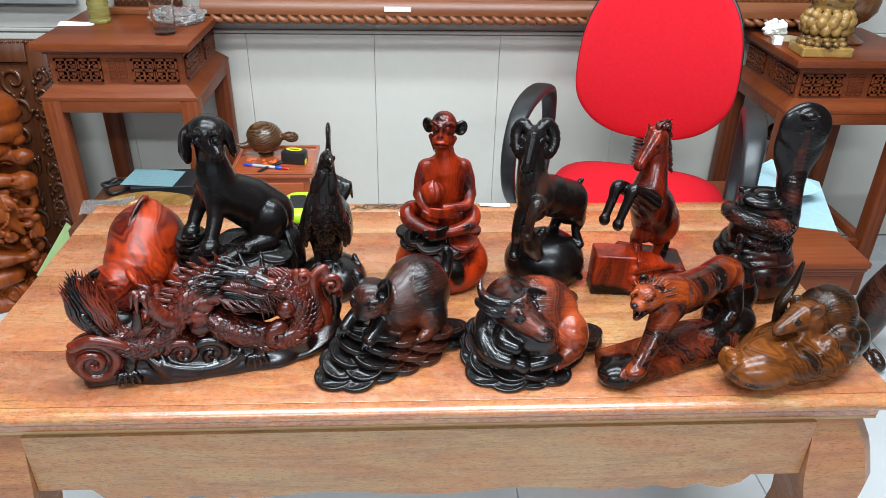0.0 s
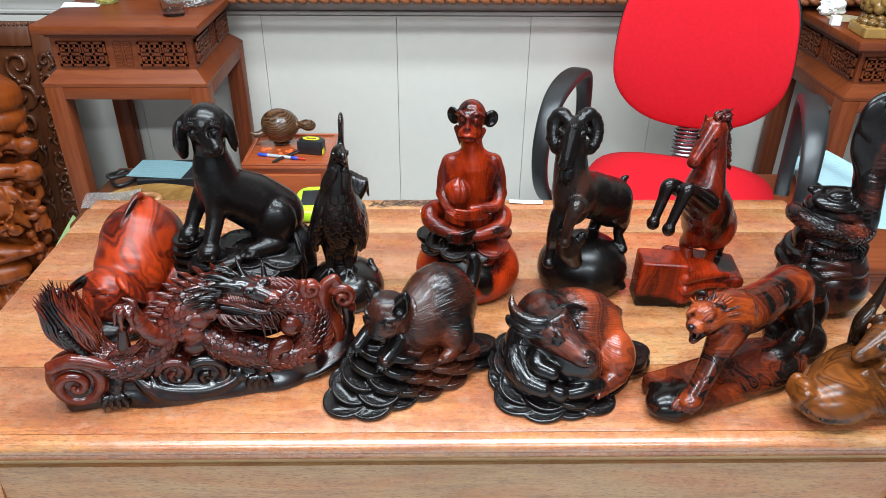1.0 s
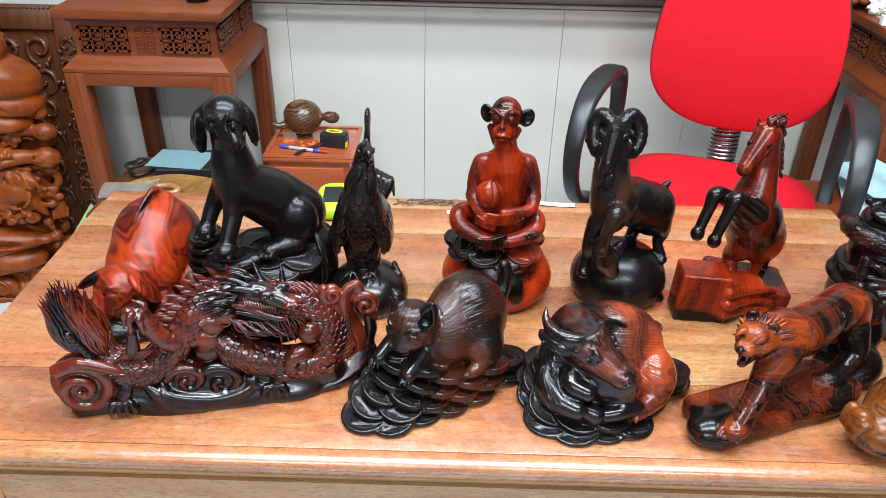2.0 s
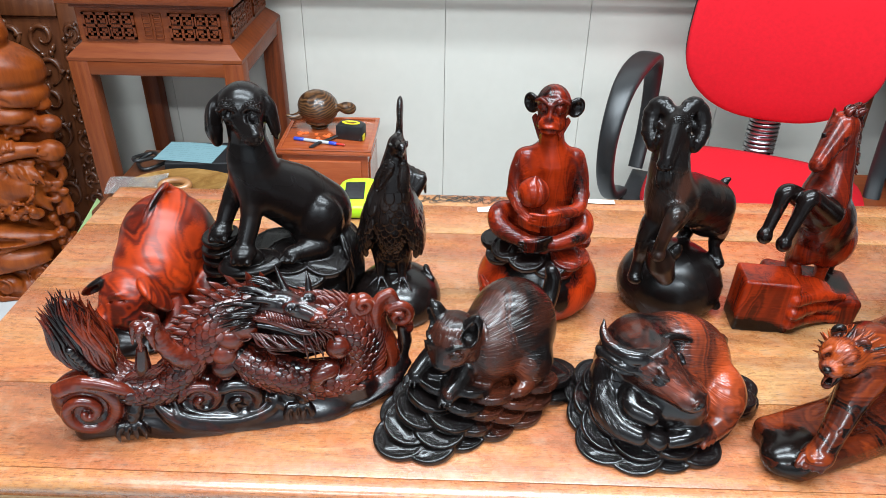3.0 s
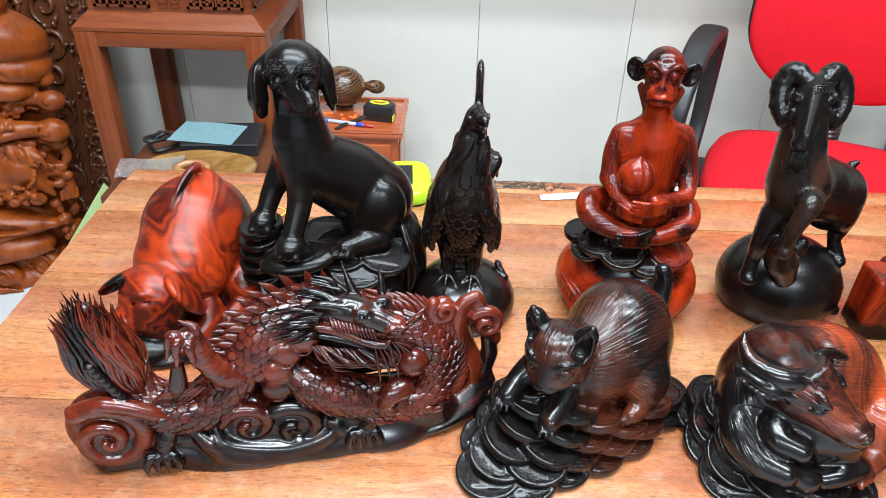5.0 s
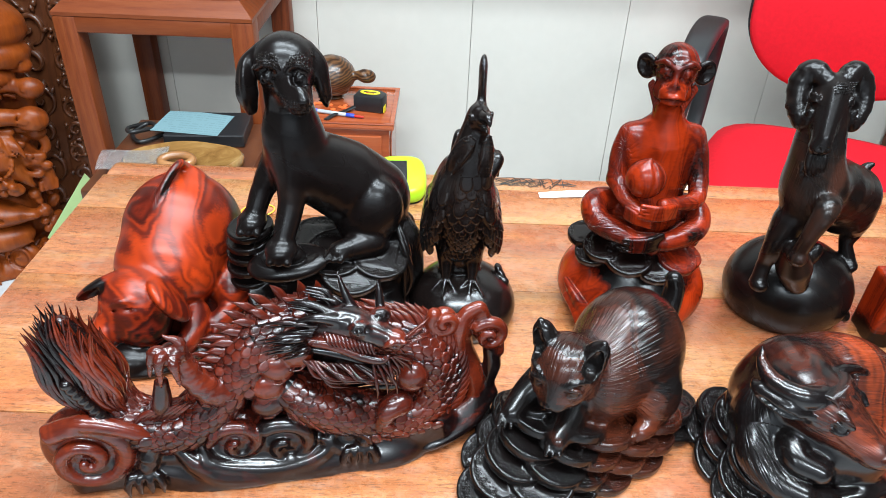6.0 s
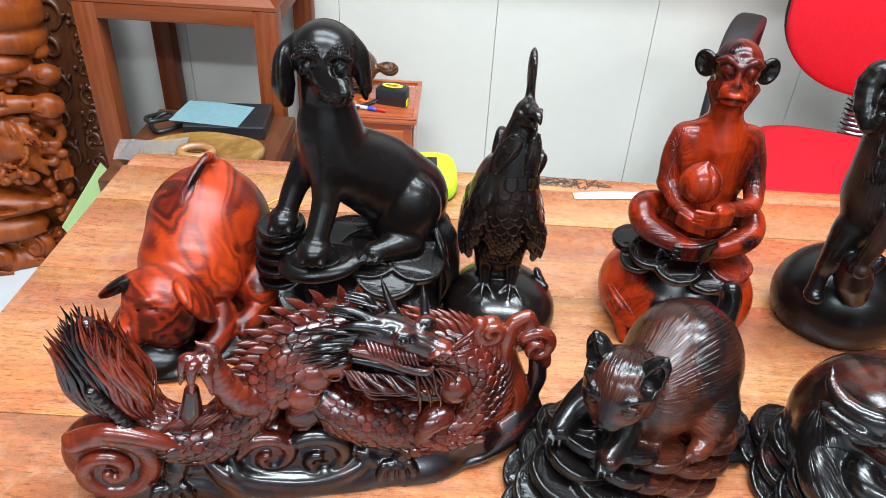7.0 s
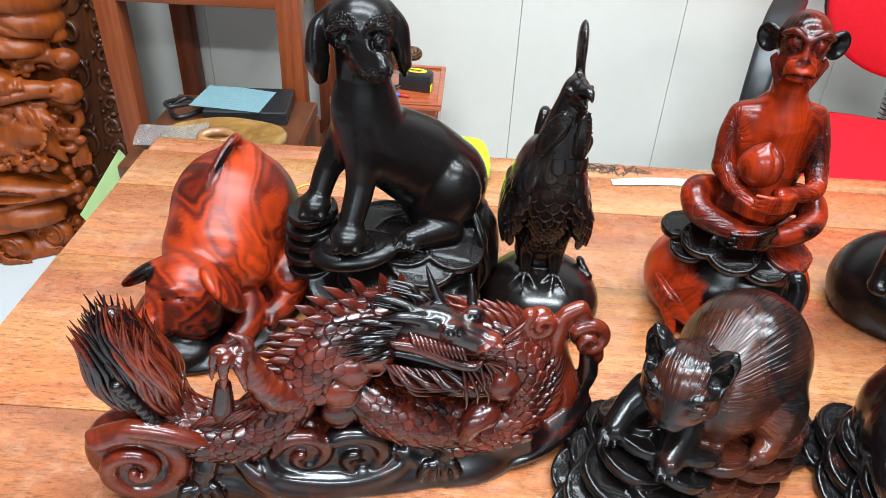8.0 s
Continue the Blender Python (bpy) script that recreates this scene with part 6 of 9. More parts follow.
    statue("rooster_carving", c, M_FEATHER, (0.02, 1.50, TOP), "glossy black ebony carving of a tall rooster on a boulder")


def pig():
    c = Clay((-13.5, -17, -0.6), (11.5, 11, 19), 0.2)
    c.ell(V((-1.6, -4.0, 0.6)), (8.6, 11.5, 1.6), (0, 0, -14), k=0.3, tone=0.35)
    c.ell(V((-0.9, 2.2, 8.0)), (6.9, 7.2, 7.5), (22, 0, -8), k=0.8, tone=0.7)
    c.ell(V((-1.2, -3.2, 7.0)), (5.9, 5.8, 5.6), (10, 0, -10), k=1.6, tone=0.7)
    c.ell(V((-2.7, -9.2, 6.2)), (4.1, 3.9, 3.9), k=0.9, tone=0.66)
    c.cap((-4.4, -10.8, 5.0), (-5.6, -12.6, 4.2), 2.2, 1.6, k=0.8, tone=0.6)
    c.ell(V((-6.0, -13.2, 4.0)), (1.3, 0.6, 1.2), (0, 0, -28), k=0.3, tone=0.4)
    c.ell(V((-1.8, -11.0, 4.3)), (2.8, 2.4, 2.3), k=0.7, tone=0.68)
    c.tube([(-3.6, -12.4, 3.0), (-1.8, -13.0, 2.7), (0.4, -12.2, 3.4)], [0.2, 0.3, 0.15], k=0.3, cut=True)
    c.tube([(-4.2, -12.3, 7.2), (-3.0, -12.9, 7.8), (-1.6, -12.2, 7.6)], [0.16, 0.22, 0.14], k=0.2, cut=True)
    c.tube([(-4.4, -11.9, 8.0), (-3.0, -12.4, 8.6), (-1.4, -11.6, 8.3)], [0.3, 0.35, 0.3], k=0.3)
    c.tube([(-5.6, -11.9, 6.6), (-5.9, -11.6, 7.2), (-5.6, -11.0, 7.6)], [0.14, 0.2, 0.12], k=0.2, cut=True)
    # ears
    c.ell(V((-6.9, -8.8, 7.7)), (2.9, 1.9, 0.75), (-30, -34, 10), k=0.5, tone=0.6)
    c.ell(V((-7.5, -9.7, 7.3)), (1.9, 1.2, 0.5), (-30, -34, 10), k=0.2, cut=True, tone=0.3)
    c.ell(V((1.0, -9.8, 7.0)), (1.0, 2.8, 3.4), (24, -30, 24), k=0.25, tone=0.7)
    c.ell(V((-3.2, -12.6, 1.2)), (3.2, 2.6, 1.8), k=0.4, tone=0.05)
    # legs
    c.ell(V((5.2, -1.0, 3.4)), (2.7, 4.6, 3.2), (0, 0, 14), k=0.8, tone=0.62)
    c.tube([(5.8, -3.0, 2.4), (5.6, -5.6, 2.2), (4.6, -7.4, 1.9)], [1.7, 1.3, 1.1], k=0.3, tone=0.5)
    c.tube([(2.4, -7.0, 3.0), (2.8, -9.8, 2.4), (1.8, -12.6, 2.0)], [1.6, 1.3, 1.1], k=0.4, tone=0.6)
    c.tube([(-6.0, -5.0, 3.0), (-7.6, -8.6, 2.2), (-8.2, -11.6, 1.8)], [1.8, 1.4, 1.1], k=0.4, tone=0.6)
    for x, y in ((4.4, -8.2), (1.6, -13.4), (-8.4, -12.4)):
        for s in (-1, 1):
            c.ell(V((x + 0.55 * s, y, 1.7)), (0.55, 1.0, 0.8), k=0.12)
    c.tube([(-0.6, 4.6, 15.6), (-0.2, 2.8, 16.9), (-0.9, 1.2, 16.2), (-1.6, -0.6, 15.0), (-2.2, -2.2, 13.9)], [0.6, 0.5, 0.55, 0.5, 0.15], 24, k=0.3, tone=0.7)
    c.tube([(0.2, 2.4, 16.6), (-0.4, 0.9, 16.3), (-1.2, -0.8, 15.0)], [0.1, 0.16, 0.1], k=0.15, cut=True, tone=0.1)
    c.ell(V((-0.3, 4.2, 14.2)), (2.0, 2.0, 1.4), k=1.0)
    c.hair((-1.5, 0.2, 14.6), (1.4, 3.0, 1.6), 0.4, (-0.1, -1, -0.4), (0, 0, -1), 1.0)
    c.paint((5.8, 4.2, 8.0), (2.2, 4.6, 6.0), 0.15, (0, 0, 0), 0.7)
    c.paint((-6.6, -10.4, 8.8), (1.6, 1.4, 1.2), 0.1, (0, 0, 0), 0.5)
    c.flat(0)
    statue("pig_carving", c, M_PIG, (-0.33, 1.50, TOP), "polished orange-red rosewood carving of a resting pig")


def dragon():
    c = Clay((-23, -7.0, -0.6), (24, 6.5, 23), 0.155)
    rng = random.Random(11)
    # cloud base
    c.block(V((-1.0, -0.2, 2.0)), (17.6, 3.1, 2.5), 1.3, k=0.6, tone=0.14)
    for x, w, hh in ((-8.0, 4.0, 3.6), (7.0, 4.5, 3.4), (12.0, 4.0, 3.0)):
        c.ell(V((x, -0.6, 1.6)), (w, 2.9, hh), k=0.8, tone=0.12)
    for x, w, h in ((-4.0, 8.0, 2.9), (3.0, 6.5, 2.6), (9.5, 5.0, 2.2)):
        c.ell(V((x, -2.2, 0.2)), (w, 2.6, h), k=0.9, tone=0.14)
    # large flat scroll under the tail
    c.ell(V((-16.2, -0.9, 4.5)), (4.3, 2.3, 4.4), k=0.5, tone=0.42)
    pts = []
    for i in range(34):
        f = i / 33
        a = 2.2 - f * math.pi * 3.6
        q = 4.2 * (0.92 - 0.86 * f)
        pts.append((-16.2 + q * math.cos(a), -2.7 - 0.9 * f, 4.6 + q * math.sin(a)))
    c.tube(pts, [0.95 * (1 - 0.55 * f) for f in np.linspace(0, 1, 34)], 100, k=0.12, tone=0.5)
    c.tube([(-19.0, -2.4, 8.0), (-15.6, -3.0, 8.9), (-11.6, -3.2, 7.2), (-8.8, -3.2, 4.4)], [0.5, 0.8, 0.7, 0.3], 24, k=0.2, tone=0.55)
    # two rolling wave curls
    for x, z, r, t0, a0 in ((-3.4, 4.4, 2.6, 0.34, 2.6), (0.8, 3.6, 3.0, 0.14, 2.2)):
        c.ell(V((x, -1.0, z)), (r * 1.08, 2.3, r * 1.02), k=0.7, tone=t0)
        pts = []
        for i in range(26):
            f = i / 25
            q = r * (0.95 - 0.8 * f)
            pts.append((x + q * math.cos(a0 - 6.6 * f), -3.0 - 0.5 * f, z + 0.9 * q * math.sin(a0 - 6.6 * f)))
        c.tube(pts, [r * 0.27 * (1 - 0.5 * f) for f in np.linspace(0, 1, 26)], 70, k=0.3, tone=t0)
        # curl hole, with its shade painted near black
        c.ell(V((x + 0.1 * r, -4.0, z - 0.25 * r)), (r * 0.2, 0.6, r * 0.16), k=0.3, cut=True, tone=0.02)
    for p, w in (([(-12.0, -2.6, 3.0), (-9.4, -3.2, 1.6), (-6, -3.4, 0.5)], 0.8), ([(-8.6, -3.2, 4.6), (-7.2, -3.6, 3.0), (-5.4, -3.9, 1.4), (-2.0, -4.0, 0.7), (2.6, -4.0, 0.6)], 1.0), ([(-6.6, -3.2, 4.4), (-5.8, -3.7, 2.8), (-3.4, -3.9, 1.9), (0.6, -4.0, 1.4), (4.0, -3.6, 2.2), (5.2, -3.0, 4.0)], 0.7), ([(4.2, -3.2, 3.6), (6.8, -3.5, 1.8), (10.6, -3.2, 0.6)], 0.7)):
        c.tube(p, [w * 0.5] + [w] * (len(p) - 2) + [w * 0.4], k=0.4, tone=0.2)
    # swept folds at the far end
    c.ell(V((16.0, 0.0, 1.6)), (4.6, 2.8, 2.6), k=0.8, tone=0.2)
    for i in range(6):
        d = 0.62 * i
        c.tube([(10.6 + 0.3 * d, -3.4 + 0.45 * d, 0.4 + 0.25 * d), (15.0 + 0.2 * d, -3.2 + 0.5 * d, 0.9 + 0.55 * d), (18.8 + 0.1 * d, -2.0 + 0.4 * d, 2.2 + 0.6 * d), (21.4 - 0.2 * d, -0.6 + 0.2 * d, 4.4 + 0.5 * d)], [0.3, 0.55, 0.6, 0.25], 22, k=0.1, tone=0.02 + 0.12 * (i % 3))
    # rolled plume standing at the far end
    for i in range(5):
        d = 0.5 * i
        c.tube([(18.4 + 0.25 * d, 0.6 - 0.5 * d, 2.6), (19.4 - 0.1 * d, 0.6 - 0.5 * d, 6.2), (18.2 - 0.3 * d, 0.6 - 0.4 * d, 10.0), (18.0 - 0.3 * d, 0.4 - 0.3 * d, 13.0), (19.2 - 0.5 * d, 0.2, 14.9 - 0.2 * d), (20.2 - 0.4 * d, 0.0, 13.4)], [0.6, 0.8, 0.8, 0.7, 0.55, 0.3], 30, k=0.1, tone=0.5)
    for cx, cz, r, way in ((20.3, 11.7, 1.6, -1), (15.9, 13.8, 1.35, 1)):
        q = [(cx + r * (1 - 0.8 * f) * math.cos(2.4 + way * f * 8), -0.1 - 0.6 * f, cz + r * (1 - 0.8 * f) * math.sin(2.4 + way * f * 8)) for f in np.linspace(0, 1, 16)]
        c.ell(V((cx, 0.4, cz)), (r * 0.9, 0.8, r * 0.9), k=0.3, tone=0.5)
        c.tube(q, list(np.linspace(0.65, 0.35, 16)), 48, k=0.12, tone=0.55)
    c.tube([(20.6, 0.2, 10.8), (21.4, 0.0, 9.4), (21.8, 0.2, 10.4)], [0.7, 0.6, 0.15], k=0.2, tone=0.35)
    c.tube([(20.5, 0.2, 10.4), (20.9, 0.0, 7.6), (20.4, 0.2, 4.0)], [0.7, 0.9, 0.5], k=0.3, tone=0.03)
    # the long scaled body
    body = [(-14.8, 0.4, 10.0), (-13.4, -0.6, 7.6), (-10.6, -1.3, 6.0), (-7.2, -1.4, 6.2), (-4.6, -0.8, 8.6), (-2.3, -0.4, 11.6), (-0.2, 0.0, 14.0), (2.8, 0.5, 15.0), (6.0, 1.4, 13.8), (9.8, 1.6, 12.2), (13.2, 0.7, 11.4), (15.0, -0.1, 9.0), (14.8, -0.6, 5.6), (12.4, -1.2, 3.8), (8.8, -1.7, 4.6), (5.4, -2.0, 6.2), (2.6, -1.8, 8.0), (0.6, -1.0, 9.6)]
    rad = [1.6, 2.0, 2.3, 2.4, 2.4, 2.5, 2.5, 2.3, 2.0, 2.0, 2.4, 2.5, 2.4, 2.2, 2.1, 2.2, 2.1, 1.7]
    c.tube(body, rad, 120, k=0.25, tone=0.22)
    c.scaled_tube(body, rad, 120, 0.66, 17, 0.52, 1.12, 0.36, 0.22)
    # added near-black fill behind the coils, standing in for shade in the gaps
    c.ell(V((7.6, 1.8, 9.2)), (6.4, 1.2, 4.2), k=0.4, tone=0.02)
    c.ell(V((-1.5, 0.9, 7.0)), (3.4, 1.3, 3.6), k=0.4, tone=0.05)
    # smooth overlapping belly plates on the inside of the neck
    for i, (x, z, tx) in enumerate(((2.4, 13.6, 56), (0.7, 12.2, 30), (-0.3, 10.2, 6), (-0.4, 8.2, -14))):
        c.ell(V((x, -2.2 - 0.1 * i, z)), (1.55, 0.9, 1.45), (0, tx, 0), k=0.03, tone=0.5 if i < 3 else 0.36)
        c.tube([(x - 1.4, -2.3, z - 1.0), (x, -3.15, z - 1.2), (x + 1.4, -2.3, z - 0.8)], [0.1, 0.13, 0.1], 10, k=0.05, tone=0.4)
    # thigh roundel
    c.ell(V((12.6, -2.3, 9.4)), (1.5, 1.1, 1.6), k=0.15, tone=0.45)
    c.tube([(11.4, -2.6, 6.6), (10.2, -3.2, 6.4), (9.6, -3.2, 4.8)], [1.3, 1.1, 0.9], 14, k=0.2, tone=0.36, scales=(0.6, 1, 0.15))
    # leaf-shaped fins along the arch, ribbons round the far coil
    path = spline(body, 120)
    for i in range(30, 54, 2):
        p, q = path[i], path[i + 1]
        d = (q - p) / np.linalg.norm(q - p)
        out = V((-d[2], 0, d[0]))
        for dy, ln, sh in ((0.4, 2.7, 0.0), (-1.0, 2.0, 0.9)):
            b = p + out * 1.9 + V((0, dy, 0)) + d * sh
            e = b + out * ln * 0.9 - d * (1.0 + rng.uniform(-0.2, 0.3))
            c.strand([b, b * 0.5 + e * 0.5 + out * 0.25, e], [0.46, 0.42, 0.03], 8, tone=0.45, flat=0.5)
    for i in range(64, 92, 1):
        p, q = path[i], path[i + 1]
        d = (q - p) / np.linalg.norm(q - p)
        out = V((-d[2], 0, d[0]))
        for dy in (0.2, -0.9):
            b = p + out * 2.0 + V((0, dy, 0))
            c.strand([b, b + out * 0.7 - d * 1.0, b + out * 1.0 - d * 2.3], [0.42, 0.4, 0.03], 8, tone=0.45, flat=0.6)
    # flaming tail hair: wavy strands side by side along one leaning plume
    spine = spline([(-13.2, 0.2, 7.2), (-14.4, 0.2, 10.2), (-15.4, 0.2, 13.4), (-16.0, 0.1, 16.6), (-16.4, 0.0, 20.4)], 40)
    c.tube(spine[:33:8], [1.4, 2.0, 2.2, 1.8, 0.8], 20, k=0.5, tone=0.2)
    for layer, v in enumerate((-2.2, -1.7, -0.8, 0.4, 1.3)):
        n = 34 if layer < 3 else 16
        for i in range(n):
            u = -1 + 2 * (i + 0.5 * (layer % 2)) / (n - 0.5)
            end = 0.97 - 0.10 * abs(u) ** 1.5 - rng.uniform(0, 0.13) - 0.10 * max(0, u)
            ph = rng.uniform(0, 6.28)
            p3 = []
            for s in np.linspace(0.02, end, 8):
                p = spine[min(39, int(s * 40))]
                w = 1.5 + 1.15 * math.sin(math.pi * min(1, s * 0.60)) ** 1.2
                g = 0.34 * math.sin(12 * s + 0.35 * ph + 2 * u)
                tip = max(0, s - end + 0.16) * 2.0
                p3.append((p[0] + (u * w + g) * 0.92 + 0.5 * u * tip, v * (0.6 + 0.5 * math.sin(math.pi * s)) + 0.15 * math.cos(8 * s + ph), p[2] + (u * w + g) * 0.22))
            c.strand(p3, [0.18, 0.25, 0.27, 0.27, 0.26, 0.23, 0.18, 0.03], 24, tone=0.55 if u > 0.1 and (i + layer) % 3 else 0.3 - 0.22 * (abs(u + 0.2) < 0.45) + 0.12 * (i % 3 == 0))
    for i in range(8):
        c.ell(V((-14.0 - 0.30 * i, -2.7, 8.8 + 0.62 * i)), (0.55, 0.5, 0.5), k=0.08, tone=0.02)
    # head, raised over the loop
    c.tube([(4.4, -0.8, 15.6), (6.6, -1.8, 16.3), (8.6, -2.6, 15.9), (10.2, -3.2, 15.3)], [1.6, 1.55, 1.35, 1.1], 24, k=0.4, tone=0.22)
    c.ell(V((10.9, -3.6, 15.3)), (1.0, 1.0, 0.95), k=0.25, tone=0.45)
    for s in (-1, 1):
        boss = V((8.9 + s * -0.95, -2.7 + s * -0.6, 16.75 + s * -0.15))
        c.ell(boss, (0.95, 0.75, 0.7), (0, 12, 20), k=0.3, tone=0.36)
        for i in range(9):
            a, q = 2.4 * i, 0.26 * math.sqrt(i)
            c.ell(boss + V((q * math.cos(a) * 0.9, -0.62 + 0.15 * q, 0.30 + q * math.sin(a) * 0.7)), 0.15, k=0.03, cut=True, tone=0.0)
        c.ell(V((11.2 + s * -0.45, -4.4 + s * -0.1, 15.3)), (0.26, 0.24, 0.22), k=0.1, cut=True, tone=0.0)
        c.tube([(10.3 - s * 0.5, -4.2, 15.0), (10.9 - s * 0.55, -4.5, 15.6), (11.5 - s * 0.3, -4.3, 15.3)], [0.16, 0.22, 0.15], k=0.1, tone=0.45)
    # horns and tufts
    for p, r in (([(7.6, -1.4, 17.0), (7.0, -0.8, 18.4), (6.4, 0.0, 20.3)], 0.55), ([(9.9, -1.0, 17.0), (9.9, -0.6, 18.2), (9.8, -0.2, 19.3)], 0.45), ([(5.8, -1.8, 17.2), (3.8, -1.4, 18.2), (2.0, -0.8, 18.1)], 0.5), ([(6.4, -2.6, 17.0), (4.4, -2.6, 17.6), (2.2, -2.2, 17.0)], 0.55)):
        c.tube(p, [r, r * 0.7, 0.1], 14, k=0.15, tone=0.04)
    # smooth lip band that curls at the mouth, ribbed cheek above it
    c.tube([(3.2, -2.6, 15.2), (5.6, -3.2, 15.0), (8.0, -3.8, 13.9), (9.6, -4.1, 13.5), (10.2, -4.2, 14.0)], [0.35, 0.55, 0.5, 0.4, 0.2], 28, k=0.1, tone=0.36)
    c.tube([(3.4, -2.4, 14.2), (5.8, -2.9, 13.8), (8.0, -3.4, 12.8)], [0.35, 0.5, 0.25], 20, k=0.1, tone=0.12)
    for i in range(12):
        f = i / 11
        c.strand([(5.0 + 3.6 * f, -2.7 - 0.7 * f, 16.1 - 0.5 * f), (5.2 + 3.6 * f, -3.4 - 0.6 * f, 15.7 - 0.7 * f), (5.5 + 3.5 * f, -3.7 - 0.6 * f, 15.2 - 0.8 * f)], [0.2, 0.22, 0.08], 6, tone=0.3)
    strands(c, rng, [(4.4, -2.4, 16.6), (3.6, -2.7, 15.2), (3.8, -2.8, 14.0)], [(-0.4, -1.6, 16.0), (0.4, -2.6, 14.8), (1.4, -2.9, 13.2)], 0.24, 0.05, 22, (0.3, -0.5, 0.5), tone=0.2)
    strands(c, rng, [(3.0, -2.9, 13.4), (5.4, -3.2, 12.9), (7.8, -3.6, 12.8)], [(6.0, -3.2, 11.2), (8.6, -3.7, 10.9), (10.8, -4.0, 10.9)], 0.22, 0.04, 26, (-0.2, -0.4, -0.3), tone=0.3)
    strands(c, rng, [(8.8, -3.9, 13.4), (10.8, -4.1, 13.9)], [(9.6, -4.1, 10.2), (11.8, -4.0, 11.4)], 0.18, 0.04, 16, (0.3, -0.3, 0.0), tone=0.34)
    strands(c, rng, [(11.2, -4.0, 14.6), (11.6, -3.4, 15.2)], [(13.4, -3.2, 14.2), (13.2, -2.6, 16.2)], 0.16, 0.04, 9, (0.2, -0.2, 0.3), tone=0.36)
    strands(c, rng, [(5.0, -1.2, 17.0), (7.4, -1.0, 17.0)], [(1.8, -0.4, 18.2), (4.6, -0.2, 18.6)], 0.28, 0.05, 12, (0.2, 0, 0.3), tone=0.12)
    # raised forearm with a curled paw, and planted claws
    c.tube([(-3.4, -1.8, 9.8), (-5.0, -2.6, 10.8), (-6.2, -2.8, 12.6), (-6.9, -2.8, 14.6)], [1.5, 1.3, 1.1, 1.0], 22, k=0.2, tone=0.42, scales=(0.62, 1, 0.22))
    c.ell(V((-7.3, -3.0, 15.6)), (1.25, 1.0, 1.1), k=0.25, tone=0.4)
    for a, b in (((-8.7, -3.4, 16.2), (-9.4, -3.5, 13.8)), ((-8.2, -4.1, 15.9), (-8.5, -4.2, 13.2)), ((-7.2, -4.1, 15.4), (-7.0, -4.3, 13.2)), ((-6.6, -3.0, 16.6), (-7.8, -3.0, 17.6))):
        c.tube([(-7.4, -3.1, 15.6), a, b], [0.6, 0.5, 0.12], 12, k=0.1, tone=0.45, scales=(0.55, 1, 0.12))
    c.tube([(-10.0, -1.8, 8.0), (-9.2, -2.6, 10.0), (-8.8, -2.8, 12.4)], [1.0, 0.9, 0.6], 14, k=0.3, tone=0.3)
    for i in range(7):
        c.strand([(-11.6 + 0.5 * i, -2.6, 8.0), (-10.6 + 0.5 * i, -3.0, 9.2), (-8.8 + 0.35 * i, -3.1, 9.8 + 0.2 * (i % 2))], [0.3, 0.3, 0.04], 8, tone=0.4)
    for fx, lx, lz in ((-11.8, -10.8, 5.4), (7.4, 9.4, 5.0)):
        c.tube([(lx, -2.6, lz), ((lx + fx) / 2, -3.2, 3.6), (fx, -3.4, 2.2)], [1.1, 0.9, 0.75], 16, k=0.25, tone=0.15, scales=(0.55, 1, 0.25))
        for i in (-1.5, -0.5, 0.5, 1.5):
            c.tube([(fx, -3.5, 2.2), (fx + 0.75 * i, -4.0, 2.4), (fx + 1.0 * i, -4.3, 1.4), (fx + 0.95 * i, -4.3, 0.4)], [0.42, 0.42, 0.34, 0.1], 14, k=0.08, tone=0.06, scales=(0.5, 1, 0.14))
    c.flat(0)
    statue("dragon_carving", c, M_DRAGON, (-0.18, 1.27, TOP), "dark red-brown rosewood carving of a scaled dragon among cloud curls", rz=12)


def coin_heap(c, spots, tone):
    for x, y, z, r, a, b, g in spots:
        c.coin(V((x, y, z)), r, 0.5, (a, b, g), k=0.08, tone=tone(x, y))


